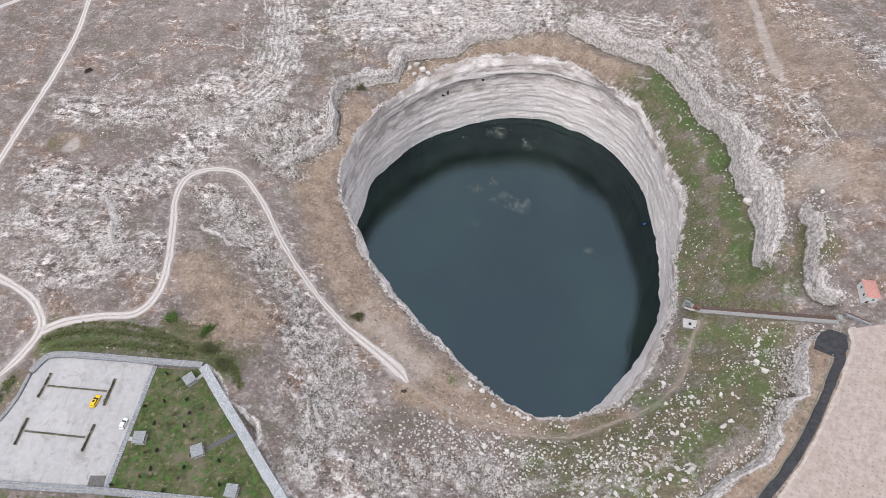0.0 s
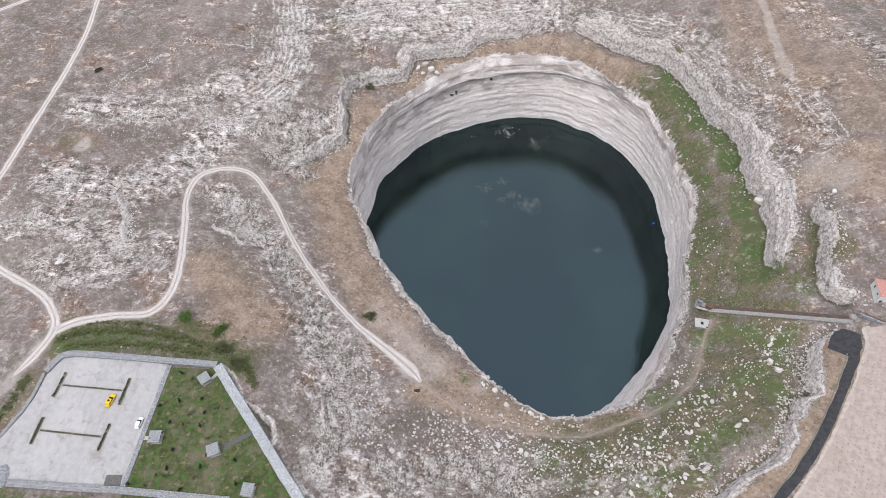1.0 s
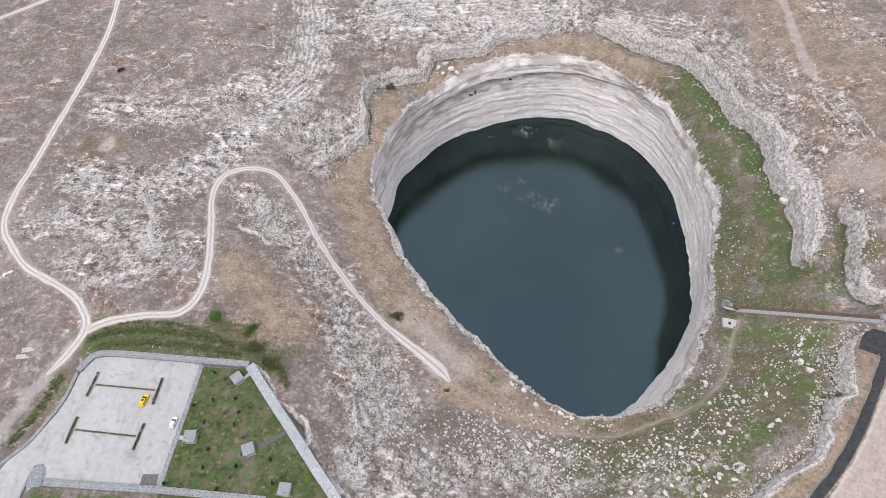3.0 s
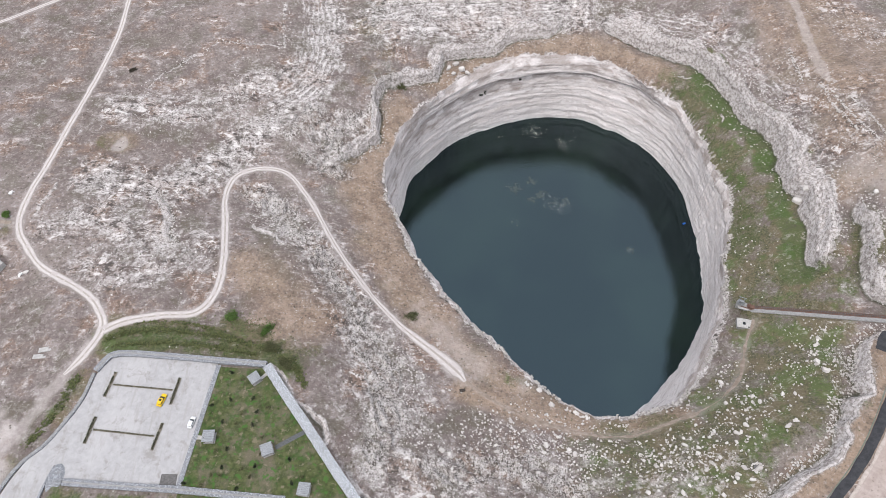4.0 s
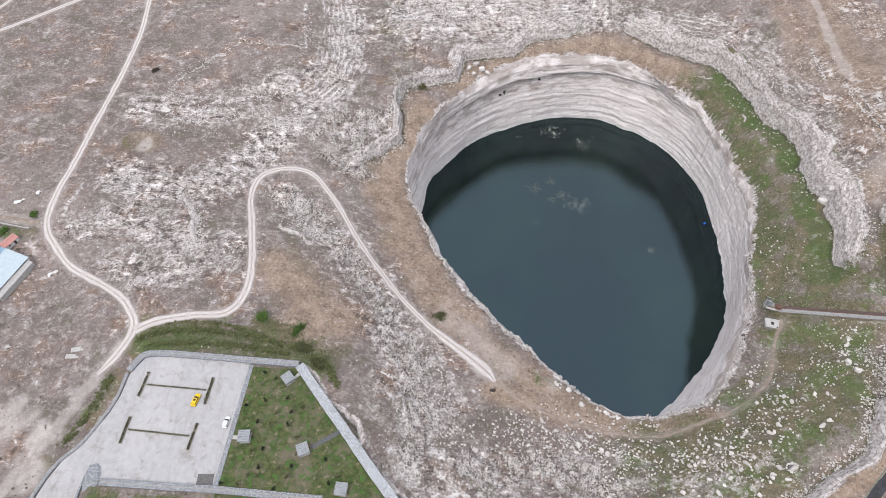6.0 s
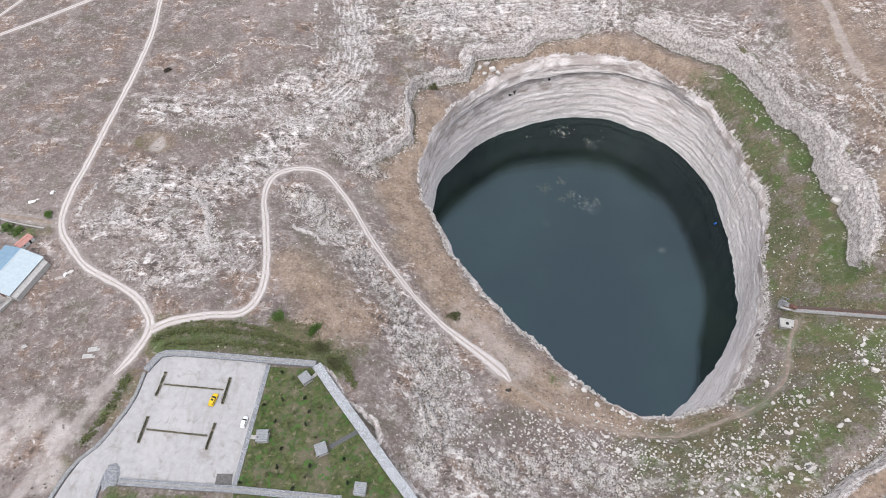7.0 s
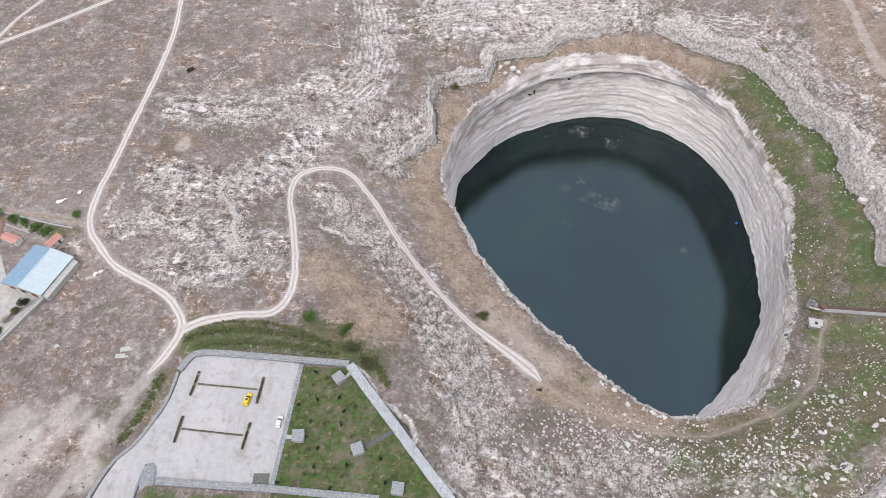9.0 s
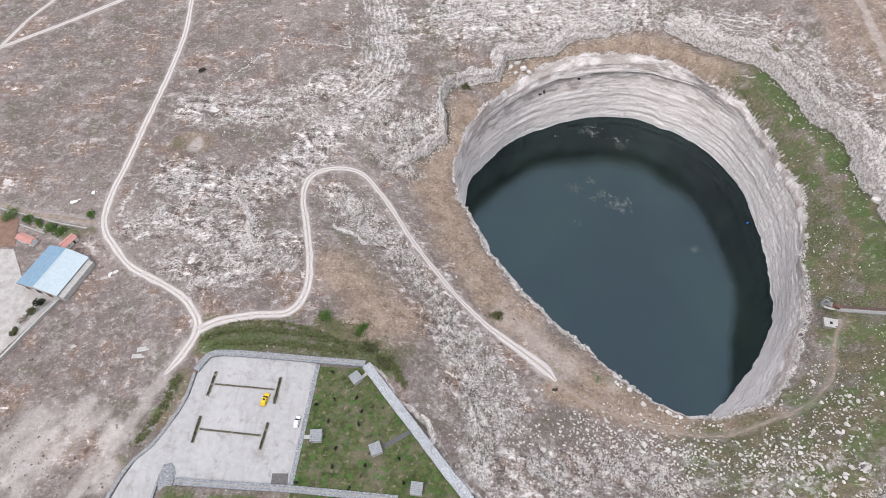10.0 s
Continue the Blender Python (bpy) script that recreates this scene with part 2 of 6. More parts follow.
def cliff_material():
    m = Nodes("bedded_limestone", 0.92)
    beds = m.noise(1.0, 6, 0.65, m.place((0.03, 0.03, 0.40)), 0.6)
    thin = m.noise(1.0, 5, 0.65, m.place((0.13, 0.13, 1.9)), 0.5)
    runs = m.noise(1.0, 5, 0.6, m.place((0.45, 0.45, 0.05)), 0.3)
    spots, grit = m.noise(0.35, 7, 0.68), m.noise(2.2, 5, 0.7)
    col = m.mix(m.span(beds, 0.38, 0.62), (0.86, 0.785, 0.765), (0.98, 0.915, 0.900))
    col = m.mix(m.math("MULTIPLY", m.span(thin, 0.53, 0.64), 0.17), col, (0.44, 0.39, 0.37))
    col = m.mix(m.math("MULTIPLY", m.span(runs, 0.56, 0.70), 0.16), col, (0.62, 0.585, 0.575))
    col = m.mix(m.math("MULTIPLY", m.span(spots, 0.55, 0.67), 0.35), col, (0.60, 0.47, 0.41))
    col = m.mix(m.span(grit, 0.46, 0.36, 0.0, 0.35), col, (0.30, 0.262, 0.245))
    crack = m.math("ABSOLUTE", m.math("SUBTRACT", m.noise(1.0, 4, 0.6, m.place((0.07, 0.07, 0.62)), 0.6), 0.5))
    col = m.mix(m.math("MULTIPLY", m.span(crack, 0.013, 0.003), 0.45), col, (0.26, 0.225, 0.21))
    col = m.mix(m.math("MULTIPLY", m.span(m.noise(0.9, 6, 0.7), 0.42, 0.34), 0.25), col, (0.36, 0.31, 0.295))
    col = m.mix(m.math("MULTIPLY", m.attr("soil"), m.span(grit, 0.30, 0.60, 0.5, 1.0)), col, (0.27, 0.21, 0.175))
    col = m.mix(m.math("MULTIPLY", m.attr("wet"), 0.55), col, (0.90, 0.865, 0.850))
    return m.done(col, m.math("ADD", m.math("ADD", thin, m.math("MULTIPLY", spots, 0.6)), grit), 0.45, 0.25)


def water_material():
    m = Nodes("lake_water", 0.05)
    m.bsdf.inputs["IOR"].default_value, m.bsdf.inputs["Specular IOR Level"].default_value = 1.37, 1.0
    ripple = m.noise(0.55, 3, 0.6, m.place((1, 1.7, 1)), 0.3)
    swell = m.noise(0.10, 2)
    m.bsdf.inputs["Specular Tint"].default_value = (0.72, 1.03, 1.22, 1)
    col = m.mix(m.span(m.noise(0.016, 3, 0.6), 0.38, 0.62), (0.002, 0.0045, 0.0025), (0.008, 0.0155, 0.0095))
    return m.done(col, m.math("ADD", ripple, m.math("MULTIPLY", swell, 0.6)), 0.26, 0.25)


def track_material():
    m = Nodes("pale_dirt_track", 0.95)
    n, f = m.noise(0.4, 6, 0.6), m.noise(3.0, 4)
    col = m.mix(m.span(n, 0.3, 0.7), (0.53, 0.478, 0.455), (0.68, 0.625, 0.60))
    side = m.attr("edge")
    col = m.mix(m.math("MULTIPLY", m.span(m.math("ADD", side, m.math("MULTIPLY", n, 0.8)), 1.0, 1.45), 0.9), col, (0.30, 0.258, 0.238))
    mid = m.math("MULTIPLY", m.span(side, 0.30, 0.08), m.span(n, 0.34, 0.52))
    col = m.mix(m.math("MULTIPLY", mid, 0.75), col, (0.32, 0.275, 0.24))
    return m.done(col, m.math("ADD", n, f), 0.6, 0.08)


def footpath_material():
    m = Nodes("trodden_earth", 0.95)
    n = m.noise(0.5, 6, 0.65)
    col = m.mix(m.span(n, 0.35, 0.65), (0.25, 0.195, 0.158), (0.37, 0.305, 0.258))
    return m.done(col, m.noise(4, 4), 0.5, 0.05)


FOOTPATH = footpath_material()
GROUND, CLIFF, WATER, TRACK = ground_material(), cliff_material(), water_material(), track_material()

# ---- plan: places in metres, z = 0 is the car park ----
CX, CY, WATER_Z = 40.0, 198.0, -74.5
# every 7.5 degrees from east, counter-clockwise: the sinkhole's rim and its water line; every 15 degrees: the rim's height
RIM = [84.4, 86.9, 88.7, 91.7, 96.2, 102.1, 109.2, 113.7, 116.0, 121.6, 124.6, 123.7, 121.6, 120.9, 120.5, 118.1, 113.0, 108.6, 107.3, 106.3, 104.4, 101.7, 98.5, 94.8,
       89.0, 85.6, 83.6, 81.6, 81.3, 80.6, 81.3, 84.4, 86.7, 90.9, 96.9, 103.7, 110.2, 110.7, 109.0, 106.3, 99.0, 92.7, 89.6, 83.8, 80.9, 79.2, 79.6, 81.8]
RIM_Z = [-28.4, -28.4, -29.2, -30.2, -29.6, -25.6, -24.2, -25.0, -26.0, -26.9, -27.2, -28.3, -29.5, -29.7, -30.0, -29.8, -29.0, -28.6, -28.4, -27.7, -29.5, -30.2, -30.0, -28.6]
SHORE = [84.0, 86.2, 89.3, 92.7, 99.3, 103.1, 108.5, 114.0, 117.3, 119.1, 121.4, 120.8, 119.0, 117.1, 114.3, 112.2, 110.4, 108.0, 105.6, 103.6, 100.2, 97.0, 95.0, 92.0,
         87.5, 84.0, 82.0, 80.0, 79.0, 78.5, 79.0, 82.0, 84.5, 88.0, 93.5, 98.5, 102.5, 100.5, 97.0, 93.4, 90.1, 88.0, 86.6, 85.9, 84.7, 84.1, 83.5, 83.6]
# the overhanging bed: radius and height, every 15 degrees from 0 to 180
BED = [86.0, 89.5, 98.0, 111.0, 119.8, 123.0, 119.0, 116.0, 110.4, 107.2, 101.6, 99.5, 93.0]
BED_Z = [-41.0, -40.5, -40.0, -38.8, -37.2, -37.0, -37.2, -37.2, -37.0, -39.5, -43.0, -46.0, -46.0]

SPOTS_WEST = [(-192, 239, -1), (-193, 275, .6), (-116, 298, -1.6), (-150, 178, -5.2), (-112, 212, -14.8), (-132, 198, -12.4), (-60, 257, -20.8), (-71, 197, -23.3),
              (-108, 118, -3.1), (-160, 110, -.4), (-194, 101, -1.1), (-175, 68, .5), (-215, 324, 3.4), (-256, 206, 2.9), (-67, 115, -9.6), (-55, 128, -19.2),
              (-43, 114, -21), (-16, 96, -22.4), (-16, 74, -17.5), (-20, 64, -11.9), (-84, 139, -8.6), (-36, 132, -24), (-66, 70, -1.2), (-70, 52, -.7),
              (-112, 52, 0), (-144, 91, 0), (-94, 91, -.6), (-132, 72, 0), (-59, 325, -5.2), (-84, 324, -9.6)]
SPOTS_EAST = [(1, 85, -22.2), (107, 127, -21.6), (115, 133, -19.7), (122, 96, -3.5), (90, 100, -23.5), (84, 60, -6.1), (79, 74, -12.4), (115, 79, 1.2), (109, 106, -15.6),
              (115, 72, 3.2), (116, 52, 6.6), (154, 114, 5.8), (163, 173, 8.8), (174, 247, 10.7), (154, 158, 6.8), (131, 151, -12), (125, 174, -22.1), (128, 214, -24.5),
              (148, 236, -9.6), (106, 300, -23.2), (130, 326, -2.6), (48, 349, -13), (11, 330, -16), (138, 287, -8.9), (103, 326, -18.5), (180, 304, 8.8), (-14, 310, -22.6),
              (194, 293, 9.4), (20, 20, -6), (150, 40, 8)]
ROAD_MAIN = [(-214, 352), (-214.3, 335), (-210.5, 302.5), (-210.8, 268.3), (-212.5, 232.9), (-213.5, 201.4), (-214.6, 179.9), (-211.9, 163.7), (-203.2, 151.6), (-192.8, 141.5), (-174.7, 131.7), (-164.3, 123.5), (-158.2, 113.0), (-160.8, 101.8), (-165.7, 93)]
ROAD_FAINT = [(-165.7, 93), (-170.3, 80.1), (-175.2, 67.6), (-181.2, 54.2), (-188, 38)]
ROAD_LOOP = [(-158.5, 111.2), (-150.0, 116.2), (-137.2, 119.1), (-124.0, 120.9), (-118.7, 130.5), (-119.2, 146.0), (-124.4, 170.5), (-129.3, 190.0), (-128.3, 204.1), (-120.2, 210.8), (-109.0, 212.2), (-100.2, 207.8), (-87.8, 190.4), (-73.1, 164.0), (-57.3, 141.8), (-42.6, 126.2), (-28.5, 114.8), (-18.5, 105.7), (-14.4, 100.5)]
PATH = [(-14.4, 100.5), (-10.2, 96.8), (1.5, 89.6), (16.1, 82.8), (37.6, 78.1), (50.5, 78.2), (64.3, 82.2), (83.4, 89.4), (96.6, 100.3), (106.1, 118.5), (111.5, 128)]
ROAD_NW = [(-330, 268), (-309.5, 286.4), (-295.3, 298.4), (-278.1, 313.3), (-256.4, 333.6), (-240, 350)]
ROAD_NW_FORK = [(-309.5, 287), (-304.3, 312.8), (-296.9, 332.8), (-292, 350)]
ROAD_NE = [(184, 345), (181.9, 323.4), (179.4, 295.1), (176.4, 270.1), (174.6, 256)]
LANE_WEST = [(-290, 182), (-261.9, 174.2), (-247.4, 169.5), (-231.9, 167.7), (-216, 165.1)]
# rock steps
STEP_A = [(139.3, 141.0), (137.5, 149.6), (139.0, 155.4), (143.0, 168.4), (145.0, 177.9), (148.5, 189.9), (145.6, 199.0), (146.2, 211.2), (149.0, 219.3), (149.0, 230.2), (146.4, 238.9), (142.9, 254.5), (138.7, 270.0), (133.8, 282.7), (130.6, 291.7), (121.8, 304.3), (105.6, 320.8), (96.6, 329.3), (81.9, 337.6), (70.2, 350.5)]
STEP_B = [(156.1, 120.5), (152.3, 122.8), (149.0, 126.4), (149.6, 134.4), (151.8, 139.1), (154.7, 146.3), (156.6, 155.9), (156.8, 164.6), (159.5, 174.7)]
STEP_C = [(78, 45), (86.5, 50.3), (92.9, 54.5), (99.3, 58.8), (106.5, 62.9), (112.7, 68.4), (115.6, 73.5), (118.6, 76.5), (119.7, 81.2), (122.2, 84.6), (129.1, 86.1), (130.4, 92.2), (134.3, 98.0), (139.3, 106.2), (147.9, 112.2)]
STEP_D = [(62.8, 348.4), (43.6, 333.3), (25.3, 330.7), (10.7, 322.7), (-7.1, 317.0), (-23.0, 311.1), (-26.5, 294.8), (-57.9, 282.7), (-60.7, 273.1), (-58.8, 246.9), (-68.2, 234.4), (-84.4, 216.9)]
STEP_E = [(-143.7, 157.4), (-146.7, 164.0), (-150.6, 177.9), (-159.8, 188.2)]
STEP_F = [(-123.0, 343.4), (-119.7, 326.7), (-116.2, 296.9), (-135.5, 297.9), (-151.6, 298.4), (-159.4, 289.3), (-177.1, 270.3), (-184.6, 252.3)]
STEP_G = [(-91.9, 98.0), (-88.9, 96.4), (-82.0, 89.6), (-78.9, 83.0), (-72.1, 79.7), (-67.9, 75.6), (-66.5, 67.9), (-65.4, 63.8), (-60.7, 59.2), (-54.9, 53.7), (-49.1, 50.2), (-45.4, 45.1)]
# low ledges and crags: a line with its high side on the left, and how far it rises
LEDGES = [([(-123.5, 200.9), (-120.2, 195.4), (-115.6, 193.2), (-112.2, 188.4), (-110.4, 182.5)], 0.9), ([(-110.1, 197.5), (-105.7, 192.5), (-102.7, 184.9), (-100.8, 177.1), (-102.6, 174.4)], 1.0),
          ([(-113.7, 174.0), (-109.2, 169.5), (-103.9, 168.7), (-98.2, 163.3), (-95.2, 158.8)], 0.9), ([(-63.9, 287.8), (-62.5, 280.0), (-61.8, 270.2), (-60.5, 260.7)][::-1], 1.4),
          ([(-206.8, 165.3), (-205.3, 174.2), (-204.5, 182.0), (-203.1, 190.3)], 0.6), ([(-84, 226), (-92, 232), (-100, 240), (-112, 243)], 1.1), ([(-76, 238), (-86, 246), (-97, 250)], 1.1),
          ([(131.1, 260.4), (133.3, 250.4), (134.1, 241.3)], 0.8),
          ([(104.3, 306.4), (115.6, 298.2), (126.3, 287.7), (134.5, 276.9)][::-1], 0.8), ([(-70, 146), (-62, 134), (-56, 124), (-50, 112)][::-1], 1.2), ([(-64, 120), (-54, 104), (-48, 92)][::-1], 1.0),
          ([(-56, 100), (-50, 86), (-46, 72)][::-1], 1.1), ([(-42, 100), (-38, 88), (-34, 76), (-28, 66)][::-1], 0.9)]
# grassy ridges above the car park
BANKS = [([(-154.9, 107.9), (-147.8, 110.5), (-134.8, 111.7), (-121.3, 110.5), (-107.8, 108.7), (-98.6, 105.8), (-89.7, 104.2)], 1.1), ([(-150, 105.2), (-130, 106.2), (-110, 104.3), (-96, 102)], 0.7), ([(-152.9, 113.5), (-144.4, 115.2), (-133.3, 115.4), (-117.3, 113.2), (-105.4, 107.5)], 0.7)]
BANDS_ROCK = [([(-95.0, 338.1), (-94.5, 299.8), (-97.5, 267.0), (-121.0, 236.5), (-143.2, 203.4), (-159.8, 188.2), (-187.8, 196.1)], 13, 0.55),
              ([(-86.1, 165.0), (-65.4, 135.0), (-51.9, 111.2), (-43.7, 85.3), (-46.5, 62.2), (-16.8, 53.9)], 15, 0.32),
              ([(90, 350), (124, 328), (152.0, 286), (160, 243.2), (162, 205), (160, 185)], 10, 0.25),
              ([(-193.6, 243.0), (-164.9, 242.0), (-145.9, 248.2), (-127.7, 265.8), (-102.1, 282.8)], 13, 0.4),
              ([(-60, 330), (-10.3, 343.4), (11.1, 337.6), (40.5, 344.7), (62.9, 350.4)], 20, 0.7),
              ([(164.3, 280.8), (173.7, 235.1), (174.6, 201.7), (166.4, 182.8)], 9, 0.5),
              ([(192.8, 311.6), (211.5, 283.0), (222.0, 256.7)], 16, 0.4),
              ([(-115.0, 196.2), (-106.9, 181.2), (-100.4, 174.2), (-86.7, 168.8)], 8, 0.45)]
BANDS_ROCK_WEST = [([(-194.6, 164.3), (-179.8, 171.7), (-154.0, 159.9), (-126.3, 155.8), (-146.2, 141.3), (-170.5, 143.4)], 12, 0.4),
                   ([(-20, 52), (20, 60), (45, 52), (80, 62)], 15, 0.25), ([(-68, 250), (-90, 240), (-80, 218)], 9, 0.5)]
BANDS_KARST = [([(-83, 165), (-68, 140), (-57, 122), (-50, 105), (-44, 85), (-46, 62)], 7), ([(-64, 240), (-78, 252), (-100, 252), (-72, 228)], 6), ([(-118, 194), (-100, 186), (-92, 172)], 6),
               ([(-30, 60), (0, 64), (20, 56)], 8), ([(-60, 262), (-90, 246), (-105, 236)], 5), ([(-100, 226), (-78, 214)], 5), ([(128, 104), (132, 96), (126, 90)], 4)]
BANDS_BEDS = [([(-75, 322), (-45, 331), (-10, 340), (30, 346), (75, 356)], 17), ([(-106, 362), (-99, 335), (-95.5, 305), (-96, 284), (-104, 266), (-122, 250)], 13), ([(84, 352), (112, 335), (134, 312), (148, 284), (158, 244)], 6)]
BANDS_SOIL = [([(-28, 132), (-12, 114), (8, 97), (34, 85)], 7, 0.85), ([(-46.2, 266.9), (-62.4, 238.1), (-66.7, 209.7), (-58.7, 175.9), (-41.6, 150.7), (-25.9, 130.4)], 11, 0.9), ([(-107.4, 147.2), (-93.3, 135.4), (-82.0, 121.7), (-89.4, 112.4)], 12, 0.85),
              ([(-28.2, 290.5), (-0.1, 311.3), (46.9, 327.9), (79.1, 325.1), (106.0, 300.3)], 10, 0.9), ([(144.1, 98.7), (129.9, 78.6), (116.2, 65.2), (98.3, 51.5)], 7, 1.0),
              ([(159.0, 184.0), (167.5, 186.1), (181.6, 193.1), (180.9, 170.5)], 10, 0.8), ([(189.3, 321.9), (181.8, 283.9), (178.0, 250.3)], 14, 0.7), ([(168, 330), (162, 290), (170, 240), (172, 205)], 9, 0.5), ([(205, 300), (200, 250), (196, 215)], 14, 0.55), ([(-16, 98), (10, 88), (40, 80), (70, 84)], 6, 1.0), ([(118, 165), (123, 215), (114, 295)], 12, 0.2)]
BANDS_GRASS = [([(120, 170), (125, 212), (116, 290)], 14, 0.86),
               ([(125.3, 291.5), (135.8, 257.6), (142.7, 235.4), (143.0, 214.2), (141.5, 185.4), (137.1, 160.6), (133.3, 142.7)], 9, 1.0),
               ([(121, 150), (122.2, 125.6), (111.7, 98.9), (87.7, 81.6), (68.5, 71.5), (41.1, 66.4)], 20, 0.74),
               ([(-149.2, 108.0), (-128.5, 108.3), (-110.5, 105.6), (-92.6, 101.5), (-81.7, 99.7)], 10, 0.9), ([(154.2, 159.0), (152.9, 144.5), (144.1, 134.5)], 7, 0.7),
               ([(-108.7, 116.8), (-91.4, 112.1)], 5, 0.7), ([(-159.6, 93.5), (-162.1, 80.1), (-166.4, 67.7), (-172.3, 56.1)], 5, 0.5),
               ([(-228, 160), (-218.8, 163.5)], 6, 0.6), ([(4.8, 103.7), (16.3, 99.0)], 4, 0.45), ([(-36, 131), (-38, 129)], 3, 0.6), ([(60, 58), (100, 72)], 12, 0.6), ([(132, 118), (125, 101), (109, 82), (92, 67), (76, 57)], 10, 0.8), ([(-72, 348), (-67, 312), (-62, 287)], 13, 0.22), ([(-150, 47), (-130, 45.5), (-114, 44)], 7, 1.1)]
# bare dusty ground: line, width, strength
BANDS_DUST = [([(-44, 150), (-30, 130), (-14, 113), (2, 100)], 6, 0.42), ([(-159, 104), (-164, 96), (-170, 86), (-176, 72), (-184, 52)], 3.4, 1.0), ([(-161, 100), (-168, 98), (-176, 92)], 3, 0.8), ([(-205, 56), (-196, 70), (-184, 84), (-172, 96)], 8, 0.95), ([(-182, 40), (-176, 62), (-170, 80)], 5, 0.85), ([(-228, 62), (-214, 66), (-204, 78)], 7, 0.7), ([(-12, 98), (-2, 96), (8, 100)], 5, 0.45), ([(-26, 113), (-18, 106), (-12, 99)], 3.6, 1.0), ([(-16, 100), (-6, 94), (4, 89)], 1.5, 0.7), ([(168, 190), (174, 178), (180, 165)], 9, 0.4)]
LOT = [(-153.3, 93.6), (-149.4, 99.8), (-144.2, 100.5), (-109.2, 97.7), (-108.6, 96.3), (-112.0, 52.9), (-151.6, 55.0), (-153.8, 59.9), (-156.7, 59.9), (-157.6, 52.8), (-158.5, 44), (-172.6, 44), (-169.6, 54.6), (-166.8, 61.2), (-161.0, 68.0), (-156.1, 78.2), (-154.2, 84.6)]
GARDEN = [(-108.2, 96.2), (-89.7, 95.2), (-52.5, 47.6), (-48, 38), (-112.6, 38), (-112.0, 52.9)]
FIELD = [(154.2, 108.6), (152.6, 101.6), (144.9, 90.4), (136.6, 79.6), (126.0, 66.7), (115.2, 55.2), (103, 43), (95, 34), (240, 34), (240, 108.6)]
STRIP = [(147.6, 106), (147.7, 99.1), (141.6, 90.1), (132.3, 78.3), (122.4, 66.5), (113.2, 56.8), (101.9, 46.5), (92, 37)]
BLACK_PAD = [(143.2, 107.1), (145.5, 109.6), (148.8, 110.2), (152.6, 106.7), (151.0, 101.0), (146.7, 96.8), (140.6, 102.8)]

RAIL_LINE, RAIL_Z = [(112.5, 134), (152.5, 113.4)], (-20.6, 6.0)

# ---- land form ----
LATTICE = np.random.RandomState(7).rand(256, 256)


def value_noise(x, y):
    xi, yi = np.floor(x).astype(int), np.floor(y).astype(int)
    u, v = x - xi, y - yi
    u, v = u * u * (3 - 2 * u), v * v * (3 - 2 * v)
    a, b = LATTICE[xi % 256, yi % 256], LATTICE[(xi + 1) % 256, yi % 256]
    c, d = LATTICE[xi % 256, (yi + 1) % 256], LATTICE[(xi + 1) % 256, (yi + 1) % 256]
    return (a * (1 - u) + b * u) * (1 - v) + (c * (1 - u) + d * u) * v - 0.5


def fbm(x, y, size, octaves=4, gain=0.5):
    total, amp = 0.0, 1.0
    for k in range(octaves):
        total = total + amp * value_noise(x / size + 17.3 * k, y / size - 9.1 * k)
        size, amp = size / 2.03, amp * gain
    return total


def smooth(v, lo, hi):
    s = np.clip((v - lo) / (hi - lo), 0, 1)
    return s * s * (3 - 2 * s)


def around(table, angle):
    """A closed table of even angular steps, read smoothly at the angles (radians)."""
    n = len(table)
    f = (np.asarray(angle) / (2 * np.pi) * n) % n
    i = np.floor(f).astype(int)
    u, p = f - i, np.array(table)
    a, b, c, d = p[(i - 1) % n], p[i % n], p[(i + 1) % n], p[(i + 2) % n]
    return b + 0.5 * u * (c - a + u * (2 * a - 5 * b + 4 * c - d + u * (3 * (b - c) + d - a)))


def spline(points, step):
    """Even points along a smooth line through the given ones."""
    p = np.array(points, float)
    q = np.vstack([2 * p[0] - p[1], p, 2 * p[-1] - p[-2]])
    out = []
    for k in range(1, len(q) - 2):
        a, b, c, d = q[k - 1], q[k], q[k + 1], q[k + 2]
        for u in np.linspace(0, 1, max(2, int(np.linalg.norm(c - b) / step) + 1), endpoint=False):
            out.append(b + 0.5 * u * (c - a + u * (2 * a - 5 * b + 4 * c - d + u * (3 * (b - c) + d - a))))
    out.append(q[-2])
    return np.array(out)


def line_distance(x, y, points, reach=45.0):
    """Distance to a line (999 beyond its reach), on its left positive, and how far along its length the nearest place is (0 to 1)."""
    best, side, along = np.full(x.shape, 999.0), np.full(x.shape, 999.0), np.zeros(x.shape)
    p = np.array(points, float)
    n = len(p) - 1
    (lx, ly), (hx, hy) = p.min(0) - reach, p.max(0) + reach
    near = (x > lx) & (x < hx) & (y > ly) & (y < hy)
    if not near.any():
        return best, side, along
    x, y = x[near], y[near]
    b, sd, al = np.full(x.shape, 1e9), np.ones(x.shape), np.zeros(x.shape)
    for k in range(n):
        e = p[k + 1] - p[k]
        s = np.clip(((x - p[k, 0]) * e[0] + (y - p[k, 1]) * e[1]) / (e @ e), 0, 1)
        dx, dy = x - p[k, 0] - s * e[0], y - p[k, 1] - s * e[1]
        d = dx * dx + dy * dy
        c = np.nonzero(d < b)[0]
        b[c] = d[c]
        sd[c] = np.sign(e[0] * dy[c] - e[1] * dx[c] + 1e-12)
        al[c] = (k + s[c]) / n
    b = np.sqrt(b)
    best[near], side[near], along[near] = b, sd * b, al
    return best, side, along


